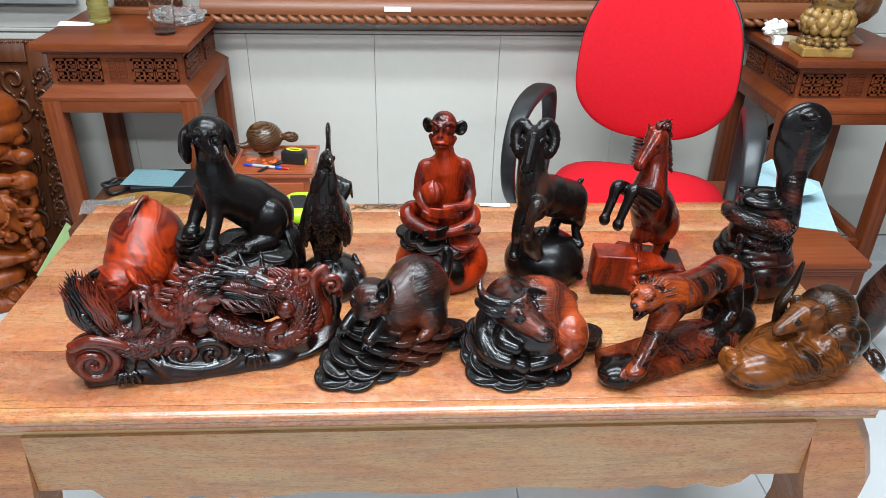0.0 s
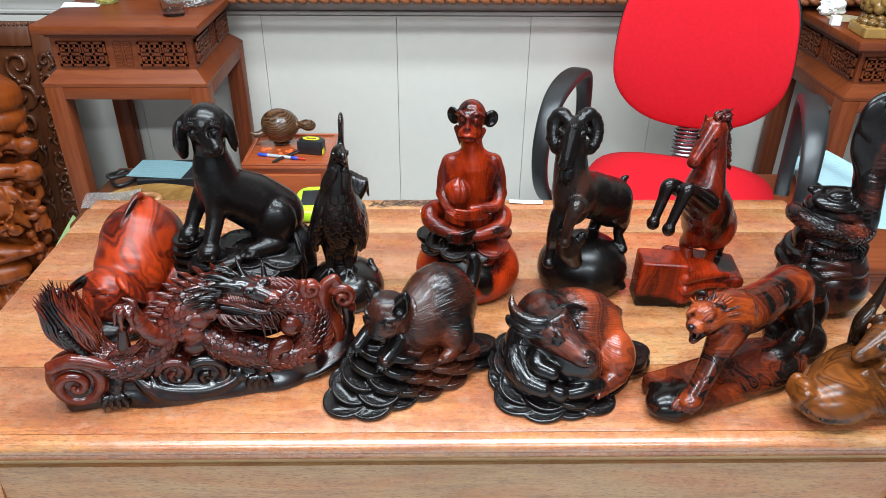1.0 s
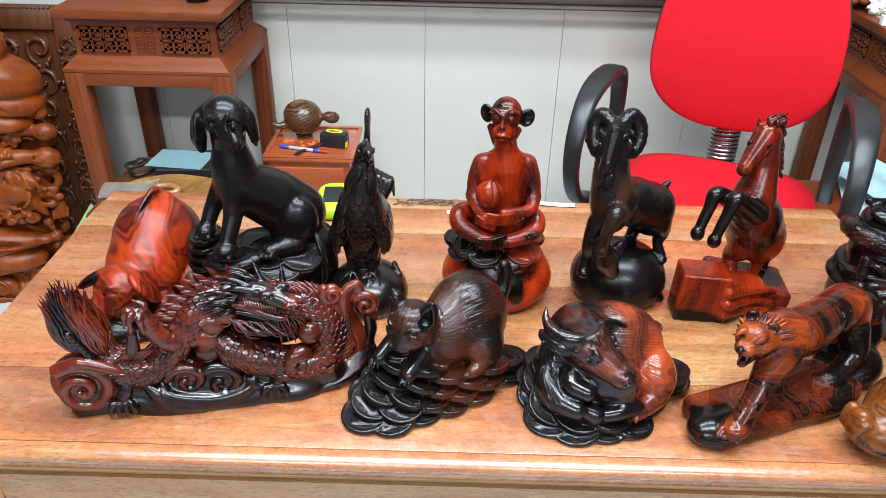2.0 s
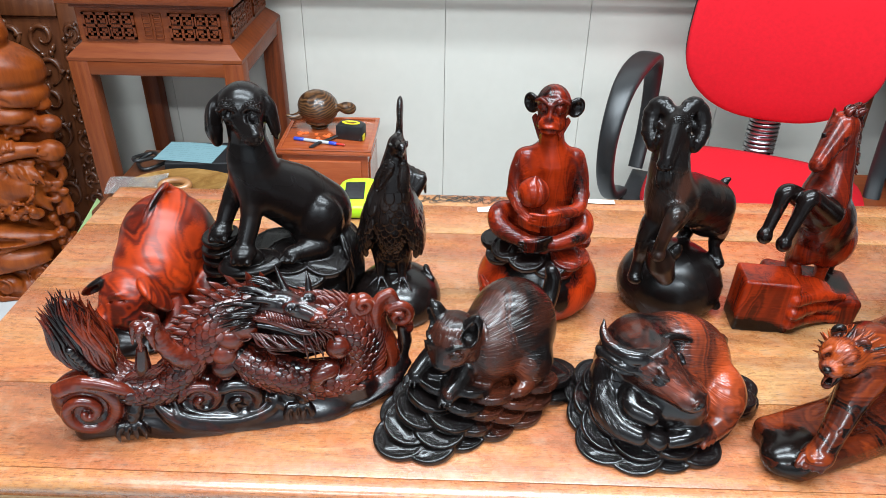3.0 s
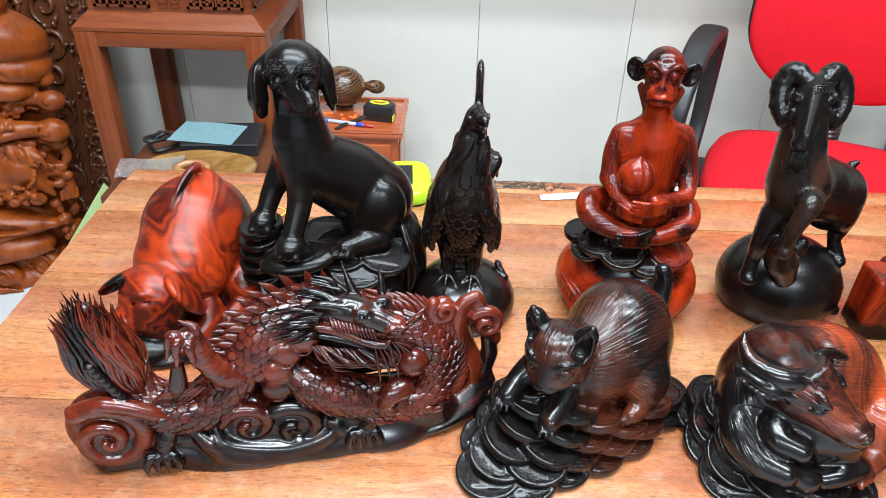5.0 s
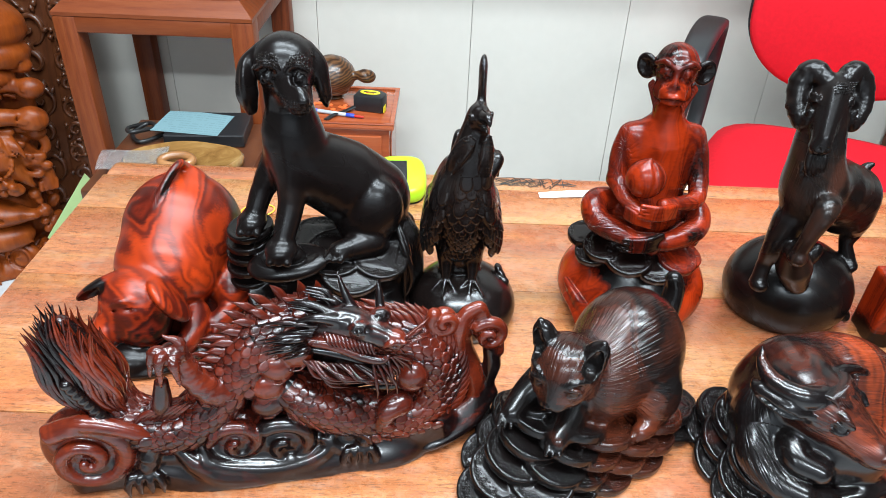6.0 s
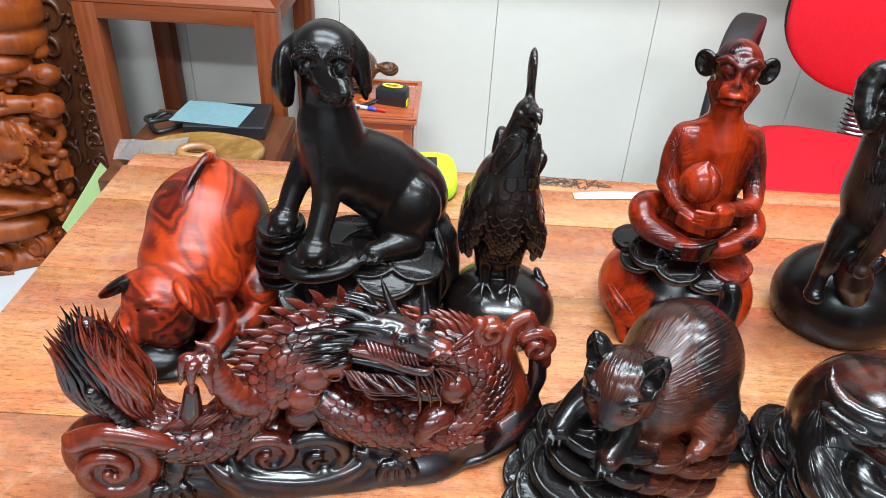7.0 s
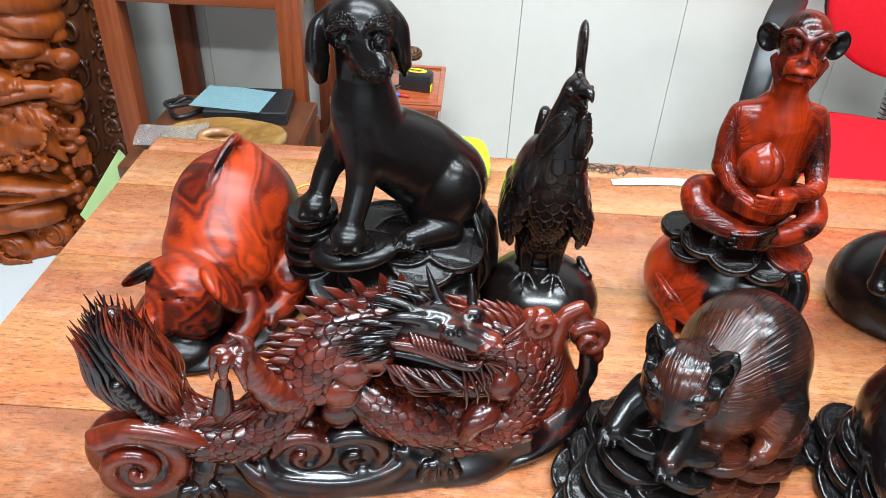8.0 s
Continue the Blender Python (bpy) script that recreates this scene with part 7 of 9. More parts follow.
def cat():
    c = Clay((-17.0, -13.5, -0.6), (14.0, 13, 20.5), 0.18)
    c.ell(V((-1.2, 0.4, 0.2)), (9.0, 5.6, 3.2), (0, 0, 30), k=0.2, tone=0.12)
    layers = (((-10.4, -7.2), (-7.0, -7.6), (-10.0, -3.4), (-3.6, -5.6), (-8.6, 0.0), (0.0, -3.8), (3.4, -1.6), (7.6, 2.4), (8.4, 5.0)),
              ((-9.3, -5.9), (-5.9, -6.3), (-8.6, -2.1), (-2.5, -4.4), (-7.2, 1.2), (1.3, -2.7), (4.6, -0.4), (7.4, 3.4)),
              ((-8.1, -4.7), (-4.7, -5.1), (-7.2, -0.9), (-1.3, -3.4), (2.5, -1.7), (5.4, 0.8)),
              ((-6.9, -3.6), (-3.6, -4.0), (-5.8, 0.2), (-0.2, -2.5)),
              ((-5.9, -2.4), (-3.0, -3.0), (-6.6, -0.6)))
    spots = []
    for j, row in enumerate(layers):
        for i, (x, y) in enumerate(row):
            spots.append((x, y, 0.65 + 1.22 * j, 3.3 - 0.05 * j, 7 + 2.5 * j + 3 * math.sin(5 * i + j), -6 - j + 3 * math.cos(4 * i), 25 * i + 40 * j))
    coin_heap(c, spots, lambda x, y: 0.06 if x < -2.6 else (0.34 if x < 6.4 else 0.12))
    # rounded back and haunch
    c.ell(V((2.5, 3.2, 9.4)), (5.4, 5.9, 6.5), (0, 0, -38), k=0.6, tone=0.32)
    c.ell(V((-0.4, 0.2, 9.0)), (4.0, 4.2, 4.8), k=1.2, tone=0.3)
    c.ell(V((5.0, 0.0, 7.0)), (2.5, 3.0, 3.6), (0, 0, -30), k=0.5, tone=0.2)
    c.tube([(4.6, -1.6, 5.4), (4.0, -2.6, 5.0), (3.4, -3.2, 4.9)], [1.2, 1.05, 0.9], k=0.3, tone=0.5)
    for i in range(4):
        c.cap((2.7 + 0.5 * i, -3.5 + 0.22 * i, 5.0), (2.5 + 0.5 * i, -4.1 + 0.22 * i, 4.5), 0.36, 0.28, k=0.06, tone=0.5)
    # forelegs reaching down the coins
    c.tube([(-2.8, -1.6, 8.2), (-3.8, -4.0, 7.0), (-4.9, -5.8, 6.2)], [2.0, 1.4, 1.05], k=0.5, tone=0.3)
    c.tube([(-5.8, -0.4, 8.4), (-7.6, -1.6, 7.6), (-8.9, -3.2, 6.8)], [1.8, 1.3, 1.0], k=0.5, tone=0.1)
    for bx, by, bz in ((-5.2, -6.5, 6.0), (-9.4, -3.9, 6.6)):
        for i in (-1, 0, 1):
            c.cap((bx + 0.5 * i, by + 0.3, bz + 0.25), (bx + 0.6 * i - 0.2, by - 0.6, bz - 0.3), 0.36, 0.22, k=0.06, tone=0.08)
    # head turned aside and down
    T = V((-0.46, -0.84, -0.28))
    T = T / np.linalg.norm(T)
    S = V((0.88, -0.48, 0.0))
    S = S / np.linalg.norm(S)
    U = np.cross(T, S)
    hd = V((-4.5, -2.8, 12.6))

    def at(a, b, z):
        return hd + S * a + T * b + U * z
    deg = 29
    c.ell(at(0, 0, 0), (3.15, 3.2, 2.9), (0, 0, -deg), k=0.8, tone=0.42)
    c.ell(at(0, 1.9, -0.9), (2.35, 1.8, 1.65), (0, 0, -deg), k=0.8, tone=0.42)
    c.cap(at(0, 2.2, 0.9), at(0, 3.6, -0.5), 0.75, 0.5, k=0.6, tone=0.25)
    c.ell(at(0, 3.4, -1.2), (1.25, 0.8, 0.75), (0, 0, -deg), k=0.35, tone=0.15)
    c.ell(at(0, 4.05, -0.75), (0.42, 0.3, 0.3), k=0.12, tone=0.05)
    c.tube([at(-1.2, 3.2, -1.8), at(0, 4.1, -1.6), at(1.2, 3.2, -1.8)], [0.09, 0.13, 0.09], k=0.12, cut=True, tone=0.0)
    for s in (-1, 1):
        eye(c, at(s * 1.55, 2.35, 0.45), 0.66, T + S * 0.4 * s + U * 0.15, tone=0.3)
        c.tube([at(s * 0.8, 2.8, 1.1), at(s * 1.8, 2.3, 1.55), at(s * 2.7, 1.3, 1.0)], [0.2, 0.26, 0.18], k=0.2, tone=0.2)
        c.tube([at(s * 0.9, 2.9, -0.2), at(s * 1.9, 2.3, -0.5), at(s * 2.7, 1.3, -0.2)], [0.09, 0.13, 0.09], k=0.2, cut=True)
        # cupped ears
        p, q = at(s * 2.15, -0.6, 1.6), at(s * 2.9, -1.0, 3.7)
        c.cap(p, p * 0.45 + q * 0.55, 1.3, 0.95, k=0.4, tone=0.08)
        c.cap(p * 0.5 + q * 0.5, q, 0.95, 0.35, k=0.3, tone=0.05)
        c.cap(p + T * 1.1 + S * 0.35 * s, p * 0.25 + q * 0.75 + T * 0.8 + S * 0.1 * s, 0.9, 0.4, k=0.1, cut=True, tone=0.0)
        c.ell(at(s * 2.2, 0.6, -1.7), (0.9, 0.9, 1.0), k=0.6, tone=0.35)
        for i in range(18):
            a, b = divmod(i, 6)
            c.bead(at(s * (0.35 + 0.17 * b), 4.0 - 0.10 * b - 0.05 * a, -1.0 - 0.22 * a), 0.085, 0.12)
    # short stub of tail
    c.tube([(6.6, 6.8, 8.6), (7.6, 8.4, 10.8), (7.9, 9.0, 12.8), (7.6, 9.0, 14.0)], [1.2, 1.15, 1.05, 0.85], k=0.5, tone=0.03)
    c.paint((1.4, -1.4, 6.6), (6.4, 4.6, 3.4), 0.52, (0, 0, 0), 0.5)
    c.paint((2.0, -3.4, 3.0), (5.0, 3.4, 3.0), 0.42, (0, 0, 0), 0.5)
    c.hair((2.4, 2.4, 9.6), (8, 8, 7.5), 0.3, (0.75, 0.66, -0.1), (0, 0, -1), 5.5)
    c.hair((-4.2, -2.6, 12.8), (4.4, 4.2, 3.6), 0.3, -T + U * 0.2, -U, 2.8)
    c.flat(0)
    statue("cat_carving", c, M_BROWN, (0.13, 1.29, TOP), "dark brown and black rosewood carving of a crouching cat on coins")


def ox():
    c = Clay((-16.5, -13, -0.6), (14.0, 13, 18.5), 0.18)
    c.ell(V((-1.4, 0.8, 0.2)), (9.4, 6.8, 2.6), (0, 0, 14), k=0.2, tone=0.1)
    layers = (((-9.3, -4.6), (-6.2, -6.0), (-9.9, -0.6), (-9.9, 3.2), (-2.6, -5.4), (0.8, -4.6), (7.4, 3.0), (8.0, 5.2)),
              ((-8.6, -3.4), (-5.6, -4.8), (-9.2, 0.6), (-8.8, 4.0), (-2.2, -4.6), (6.6, 2.2)),
              ((-7.8, -2.4), (-4.8, -3.8), (-8.2, 1.8)))
    spots = []
    for j, row in enumerate(layers):
        for i, (x, y) in enumerate(row):
            spots.append((x, y, 0.65 + 1.2 * j, 3.55, 8 + 3 * j + 3 * math.sin(4 * i + j), -8 - 2 * j if x < 4 else 8, 21 * i + 30 * j))
    coin_heap(c, spots, lambda x, y: 0.04)
    # lying body
    c.ell(V((-1.2, 3.0, 6.0)), (7.6, 5.8, 7.0), (0, 0, 8), k=0.6, tone=0.45)
    c.ell(V((-6.0, 2.4, 6.6)), (4.4, 4.6, 5.2), k=1.2, tone=0.3)
    c.ell(V((4.0, 0.2, 4.4)), (3.4, 4.2, 4.2), (0, 0, 20), k=0.6, tone=0.7)
    c.tube([(4.6, -2.6, 2.8), (2.8, -4.4, 2.6), (1.0, -5.6, 2.6)], [1.6, 1.3, 1.1], k=0.4, tone=0.55)
    c.tube([(1.2, -5.2, 3.2), (-0.8, -6.4, 3.4), (-2.6, -6.8, 3.2)], [1.2, 1.1, 1.0], k=0.3, tone=0.3)
    for i in range(3):
        c.cap((1.6 + 0.6 * i, -6.2 + 0.4 * i, 3.0), (1.2 + 0.6 * i, -6.9 + 0.4 * i, 2.4), 0.4, 0.3, k=0.08, tone=0.55)
    # shoulder and folded foreleg with combed hair
    c.ell(V((-8.6, -0.6, 6.6)), (2.8, 3.2, 3.6), (0, 0, 0), k=0.7, tone=0.06)
    c.tube([(-9.4, -1.6, 7.0), (-9.9, -4.0, 5.6), (-8.6, -6.0, 4.6), (-6.6, -7.2, 4.3)], [1.9, 1.7, 1.45, 1.25], k=0.35, tone=0.03)
    c.tube([(-6.6, -7.2, 4.2), (-5.4, -6.9, 3.9), (-4.2, -7.0, 3.4)], [1.0, 1.1, 1.3], k=0.15, tone=0.03)
    c.tube([(-6.8, -2.8, 7.6), (-7.2, -5.2, 6.8), (-5.4, -6.4, 6.4)], [1.7, 1.35, 1.1], k=0.4, tone=0.05)
    c.ell(V((-3.0, -3.4, 6.4)), (3.6, 2.8, 4.0), k=0.9, tone=0.15)
    c.ell(V((-0.6, -3.8, 6.0)), (2.6, 2.4, 3.4), k=0.9, tone=0.45)
    # head laid to one side
    T = V((0.74, -0.64, -0.22))
    T = T / np.linalg.norm(T)
    S = V((-0.64, -0.76, 0.0))
    U = V((0.16, -0.14, 0.97))
    hd = V((-5.2, -3.2, 11.2))

    def at(a, b, z):
        return hd + S * a + T * b + U * z
    c.tube([(-5.6, 2.0, 9.6), (-6.0, -0.8, 10.8), tuple(hd)], [4.0, 3.4, 2.7], k=1.0, tone=0.32)
    c.cap(at(0, 0, 0.2), at(0, 4.6, -0.8), 2.65, 1.55, k=0.6, tone=0.5)
    c.ell(at(0, 5.3, -0.9), (1.75, 1.5, 1.45), (0, 0, 0), k=0.4, tone=0.32)
    c.tube([at(1.5, 4.6, -1.6), at(1.0, 6.4, -1.6), at(-0.6, 6.8, -1.5)], [0.12, 0.16, 0.12], k=0.15, cut=True, tone=0.05)
    for s in (-1, 1):
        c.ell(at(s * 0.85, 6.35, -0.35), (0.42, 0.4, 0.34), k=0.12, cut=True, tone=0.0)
        c.tube([at(s * 0.4, 6.3, 0.15), at(s * 1.15, 6.2, 0.1), at(s * 1.3, 6.1, -0.6)], [0.14, 0.2, 0.14], k=0.12, tone=0.3)
        eye(c, at(s * 1.95, 1.7, 0.7), 0.6, S * s + U * 0.35 + T * 0.2, tone=0.1)
        c.tube([at(s * 1.6, 0.8, 1.7), at(s * 2.0, 1.7, 1.75), at(s * 1.9, 2.6, 1.3)], [0.3, 0.38, 0.2], k=0.25, tone=0.3)
        for i in range(4):
            c.tube([at(s * 2.1, 1.3 + 0.4 * i, -0.1 - 0.35 * i), at(s * 2.0, 2.4 + 0.4 * i, -0.6 - 0.3 * i), at(s * 1.6, 3.6 + 0.3 * i, -0.9 - 0.3 * i)], [0.07, 0.12, 0.07], 8, k=0.1, cut=True)
    # near horn sweeps back flat over the ear, far horn lies along the back
    c.tube([at(1.2, -0.4, 1.8), at(2.7, -2.0, 1.6), at(2.9, -4.2, 1.3), at(2.2, -5.9, 1.6), at(1.4, -6.8, 2.6)], [0.9, 1.0, 0.85, 0.55, 0.12], 40, k=0.25, tone=0.16, scales=(0.5, 1, 0.04))
    c.tube([at(-1.4, -0.8, 1.8), at(-3.0, -0.4, 2.2), at(-5.0, 0.6, 1.7), at(-6.6, 1.8, 0.6)], [0.7, 0.6, 0.4, 0.1], 34, k=0.3, tone=0.08)
    c.tube([at(2.3, -0.4, 0.3), at(3.5, -2.4, 0.4), at(3.4, -4.8, 0.2), at(3.0, -5.8, 0.2)], [0.6, 1.0, 0.75, 0.15], 24, k=0.15, tone=0.1)
    c.tube([at(3.3, -0.8, 0.1), at(4.3, -2.4, 0.2), at(4.0, -4.4, 0.1)], [0.2, 0.5, 0.2], 16, k=0.1, cut=True, tone=0.02)
    # forelock and ruff
    for i in range(26):
        f = i / 25
        a = at(-1.9 + 3.8 * f, -0.9 + 0.4 * math.sin(3 * f), 2.3 + 0.3 * math.sin(3.1 * f))
        c.strand([a, a + T * 0.9 + U * 0.35, a + T * (1.9 + 0.4 * math.sin(7 * i)) - U * 0.1], [0.26, 0.28, 0.03], 7, tone=0.3)
    c.tube([(5.2, 7.0, 5.0), (6.2, 6.4, 7.0), (5.4, 5.0, 9.0)], [0.8, 0.7, 0.4], k=0.6, tone=0.4)
    c.paint((4.2, 1.2, 7.4), (4.4, 7.0, 5.6), 0.82, (0, 0, 20), 0.6)
    c.paint((-0.6, 2.6, 13.0), (4.2, 2.2, 2.2), 0.62, (0, 0, 20), 0.7)
    c.paint((-2.4, -5.6, 11.6), (2.2, 2.4, 1.6), 0.45, (0, 0, 0), 0.6)
    c.hair((0, 3.0, 8), (10, 9, 8), 0.3, (0.9, 0.3, -0.3), (0, 0, -1), 5.5)
    c.hair(hd + T * 1.4, (4.0, 4.4, 3.4), 0.3, T, -U, 2.4)
    c.hair((-9.0, -4.2, 5.6), (3.0, 4.0, 3.6), 0.3, (0.45, -0.6, -0.6), (0, 1, 0), 2.0)
    c.hair((-8.2, -0.4, 8.0), (3.2, 3.4, 3.2), 0.3, (0.3, -0.5, -0.8), (0, 1, 0), 2.6)
    c.flat(0)
    statue("ox_carving", c, M_OX, (0.36, 1.27, TOP), "black and reddish rosewood carving of a lying ox on coins")


def tiger():
    c = Clay((-18, -13, -0.6), (19.5, 16.5, 20), 0.2)
    # rock tongue
    c.block(V((-5.0, -2.4, 1.5)), (10.2, 4.2, 1.7), 1.2, (0, 0, 22), k=0.8, tone=0.5)
    c.ell(V((-12.6, -6.6, 1.6)), (3.8, 3.0, 2.2), (0, 0, 30), k=0.8, tone=0.25)
    c.ell(V((2.0, 1.0, 1.8)), (8.4, 5.2, 1.9), (0, 0, 20), k=0.8, tone=0.45)
    c.ell(V((10.0, 6.6, 2.4)), (4.6, 4.6, 3.2), k=1.0, tone=0.15)
    c.tube([(10.6, 9.6, 2.0), (13.2, 10.0, 5.0), (12.8, 9.6, 8.2)], [3.0, 2.6, 1.8], k=0.8, tone=0.12)
    c.ell(V((5.0, 1.2, 3.6)), (2.6, 1.6, 1.2), (0, 0, 20), k=0.4, tone=0.3)
    # lean body with shoulder, ribs and haunch
    c.tube([(-5.0, -1.2, 12.2), (-1.0, 1.4, 11.2), (3.6, 5.0, 10.6), (8.4, 8.8, 10.0)], [3.4, 3.3, 3.0, 3.4], k=1.0, tone=0.5)
    c.ell(V((-4.6, -2.0, 11.8)), (2.9, 2.7, 4.2), (0, 12, 20), k=0.5, tone=0.6)
    c.ell(V((8.2, 7.4, 9.2)), (3.2, 2.8, 4.2), (0, -8, 30), k=0.5, tone=0.62)
    c.ell(V((-4.4, -4.1, 12.0)), (1.5, 0.9, 1.9), k=0.3, tone=0.2)
    for k in range(6):
        x, y = -1.6 + 1.25 * k, -1.9 + 1.0 * k
        c.tube([(x, y + 0.6, 13.0), (x + 0.5, y - 0.1, 11.2), (x + 0.3, y + 0.4, 9.0)], [0.12, 0.2, 0.12], 10, k=0.4, cut=True)
    # legs
    c.tube([(-5.6, -3.4, 11.0), (-7.4, -5.2, 8.0), (-9.4, -7.4, 5.4), (-10.4, -8.4, 4.2)], [2.4, 1.75, 1.4, 1.45], k=0.5, tone=0.5)
    c.ell(V((-11.0, -9.0, 3.8)), (1.9, 1.6, 1.1), (0, 0, 40), k=0.4, tone=0.62)
    for i in (-1.1, -0.35, 0.4, 1.1):
        c.cap((-11.6 + i, -9.4 - 0.3 * i, 3.8), (-12.4 + i, -10.2 - 0.35 * i, 3.2), 0.5, 0.36, k=0.1, tone=0.6)
    c.tube([(-3.4, 0.6, 10.0), (-3.6, 1.0, 6.6), (-5.0, -0.4, 3.6)], [1.9, 1.4, 1.3], k=0.5, tone=0.4)
    c.tube([(8.8, 6.0, 8.0), (9.4, 4.6, 5.4), (8.0, 3.4, 4.0)], [2.3, 1.5, 1.3], k=0.5, tone=0.3)
    c.tube([(10.6, 9.6, 8.6), (11.4, 8.4, 5.6), (10.4, 6.8, 4.4)], [2.2, 1.4, 1.2], k=0.5, tone=0.2)
    c.ell(V((7.0, 2.6, 3.9)), (1.6, 1.5, 0.9), k=0.3, tone=0.3)
    c.tube([(11.0, 11.2, 11.6), (14.2, 12.2, 9.0), (15.4, 11.0, 5.6), (14.4, 9.0, 3.0)], [1.1, 1.0, 1.1, 0.7], k=0.4, tone=0.15)
    # head thrust forward, jaws open, ruff swept back
    c.tube([(-5.4, -1.6, 13.2), (-7.6, -2.9, 13.9), (-9.0, -3.8, 14.0)], [3.0, 2.5, 2.2], k=0.9, tone=0.5)
    c.ell(V((-9.6, -4.3, 14.1)), (2.3, 2.2, 2.2), k=0.5, tone=0.55)
    c.ell(V((-11.0, -5.6, 13.7)), (1.45, 1.35, 1.0), (0, 0, 40), k=0.4, tone=0.55)
    # open mouth, its inner shade painted black
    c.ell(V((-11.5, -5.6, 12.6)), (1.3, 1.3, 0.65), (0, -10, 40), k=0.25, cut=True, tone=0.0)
    c.cap((-9.8, -4.8, 12.2), (-11.2, -6.0, 11.7), 0.9, 0.6, k=0.3, tone=0.4)
    c.ell(V((-12.0, -6.5, 14.1)), (0.5, 0.45, 0.35), k=0.15, tone=0.1)
    for s, p in ((1, V((-9.7, -6.1, 14.9))), (-1, V((-11.4, -4.5, 14.9)))):
        c.ell(p, (0.55, 0.5, 0.4), k=0.2, cut=True)
        eye(c, p + V((0.05, 0.15 * s, -0.05)), 0.32, (-0.4 + 0.4 * s, -0.8, 0.1))
        c.tube([p + V((-0.9, -0.5, 0.3)), p + V((0.0, -0.25, 0.75)), p + V((0.9, 0.3, 0.6))], [0.25, 0.4, 0.2], 10, k=0.15, tone=0.5)
        c.cap((-11.5 + 0.4 * s, -6.6 - 0.1 * s, 13.0), (-11.6 + 0.4 * s, -6.7 - 0.1 * s, 12.2), 0.2, 0.06, k=0.05, tone=0.6)
        for k in range(3):
            c.tube([p + V((-1.0 + 0.2 * k, -0.6, -0.5 - 0.3 * k)), p + V((0.2, -0.2, -0.9 - 0.35 * k)), p + V((1.0, 0.4, -0.9 - 0.4 * k))], [0.07, 0.12, 0.07], 8, k=0.1, cut=True)
    for p in ((-8.0, -4.6, 16.0), (-9.8, -2.6, 16.3)):
        c.ell(V(p), (0.85, 0.6, 0.9), k=0.25, tone=0.3)
        c.ell(V(p) + V((-0.2, -0.5, 0.1)), (0.5, 0.35, 0.5), k=0.1, cut=True)
    rng = random.Random(5)
    for i in range(96):
        a = 2 * math.pi * i / 48
        g = 1.0 if i < 48 else 0.75
        b = V((-8.9 + 0.7 * (i >= 48), -3.9 + 0.5 * (i >= 48), 13.9)) + V((1.9 * math.cos(a) * 0.8, 1.9 * math.cos(a) * -0.6, 2.2 * math.sin(a))) * g
        e = b + V((1.3 * math.cos(a) + 1.0, 1.2 * math.cos(a) * -0.6 + 0.8, 1.2 * math.sin(a))) + V([rng.uniform(-0.4, 0.4) for _ in range(3)])
        c.strand([b + V((-0.8, -0.8, 0)), b, e], [0.25, 0.36, 0.05], 7, tone=0.25 + 0.4 * rng.random())
    c.tube([(-2.0, -1.0, 15.0), (0.4, -1.8, 12.6), (1.2, -1.6, 10.0)], [0.1, 0.14, 0.1], k=0.2, cut=True)
    c.tube([(-9.2, -8.0, 6.6), (-8.4, -7.2, 6.8), (-7.2, -6.8, 6.4)], [0.12] * 3, k=0.15, cut=True)
    c.tube([(6.4, 4.6, 12.8), (6.2, 3.8, 9.8), (7.4, 4.6, 7.4)], [0.1, 0.14, 0.1], k=0.2, cut=True)
    for p, r, rot in (((-2.6, -2.4, 12.4), (1.3, 2.6, 3.4), (0, 20, 0)), ((1.4, -0.4, 13.4), (1.3, 3.0, 3.0), (0, -20, 20)), ((5.0, 2.6, 11.6), (1.4, 3.0, 3.0), (0, 30, 30)), ((-6.2, -3.6, 9.6), (1.0, 2.6, 2.4), (0, 30, 0)), ((9.0, 5.6, 9.0), (1.6, 2.4, 3.0), (0, -20, 30)), ((-8.6, -4.4, 16.4), (2.0, 2.6, 1.2), (0, 0, 0)), ((-3.6, -4.6, 11.6), (1.0, 1.4, 3.4), (0, 0, 0))):
        c.paint(p, V(r) * V((0.8, 1, 0.8)), 0.2, rot, 0.9)
    c.paint((3.6, -1.6, 1.0), (4.6, 3.4, 2.6), -0.05, (0, 0, 20), 0.5)
    c.hair((-9.4, -4.2, 14.2), (3.6, 3.6, 3.6), 0.4, (1, 0.7, 0.1), (0, 0, -1), 2.4)
    c.hair((-4.4, -2.0, 11.5), (3.0, 3.0, 3.0), 0.6, (0.2, 0.2, -1), (0, 1, 0), 2.6)
    c.hair((2.0, 0, 2.4), (13, 9, 2.6), 0.4, (0.9, 0.4, 0), (0, 0, -1), 4.0)
    c.flat(0)
    statue("tiger_carving", c, M_TIGER, (0.60, 1.27, TOP), "orange and black flamed rosewood carving of a prowling tiger")


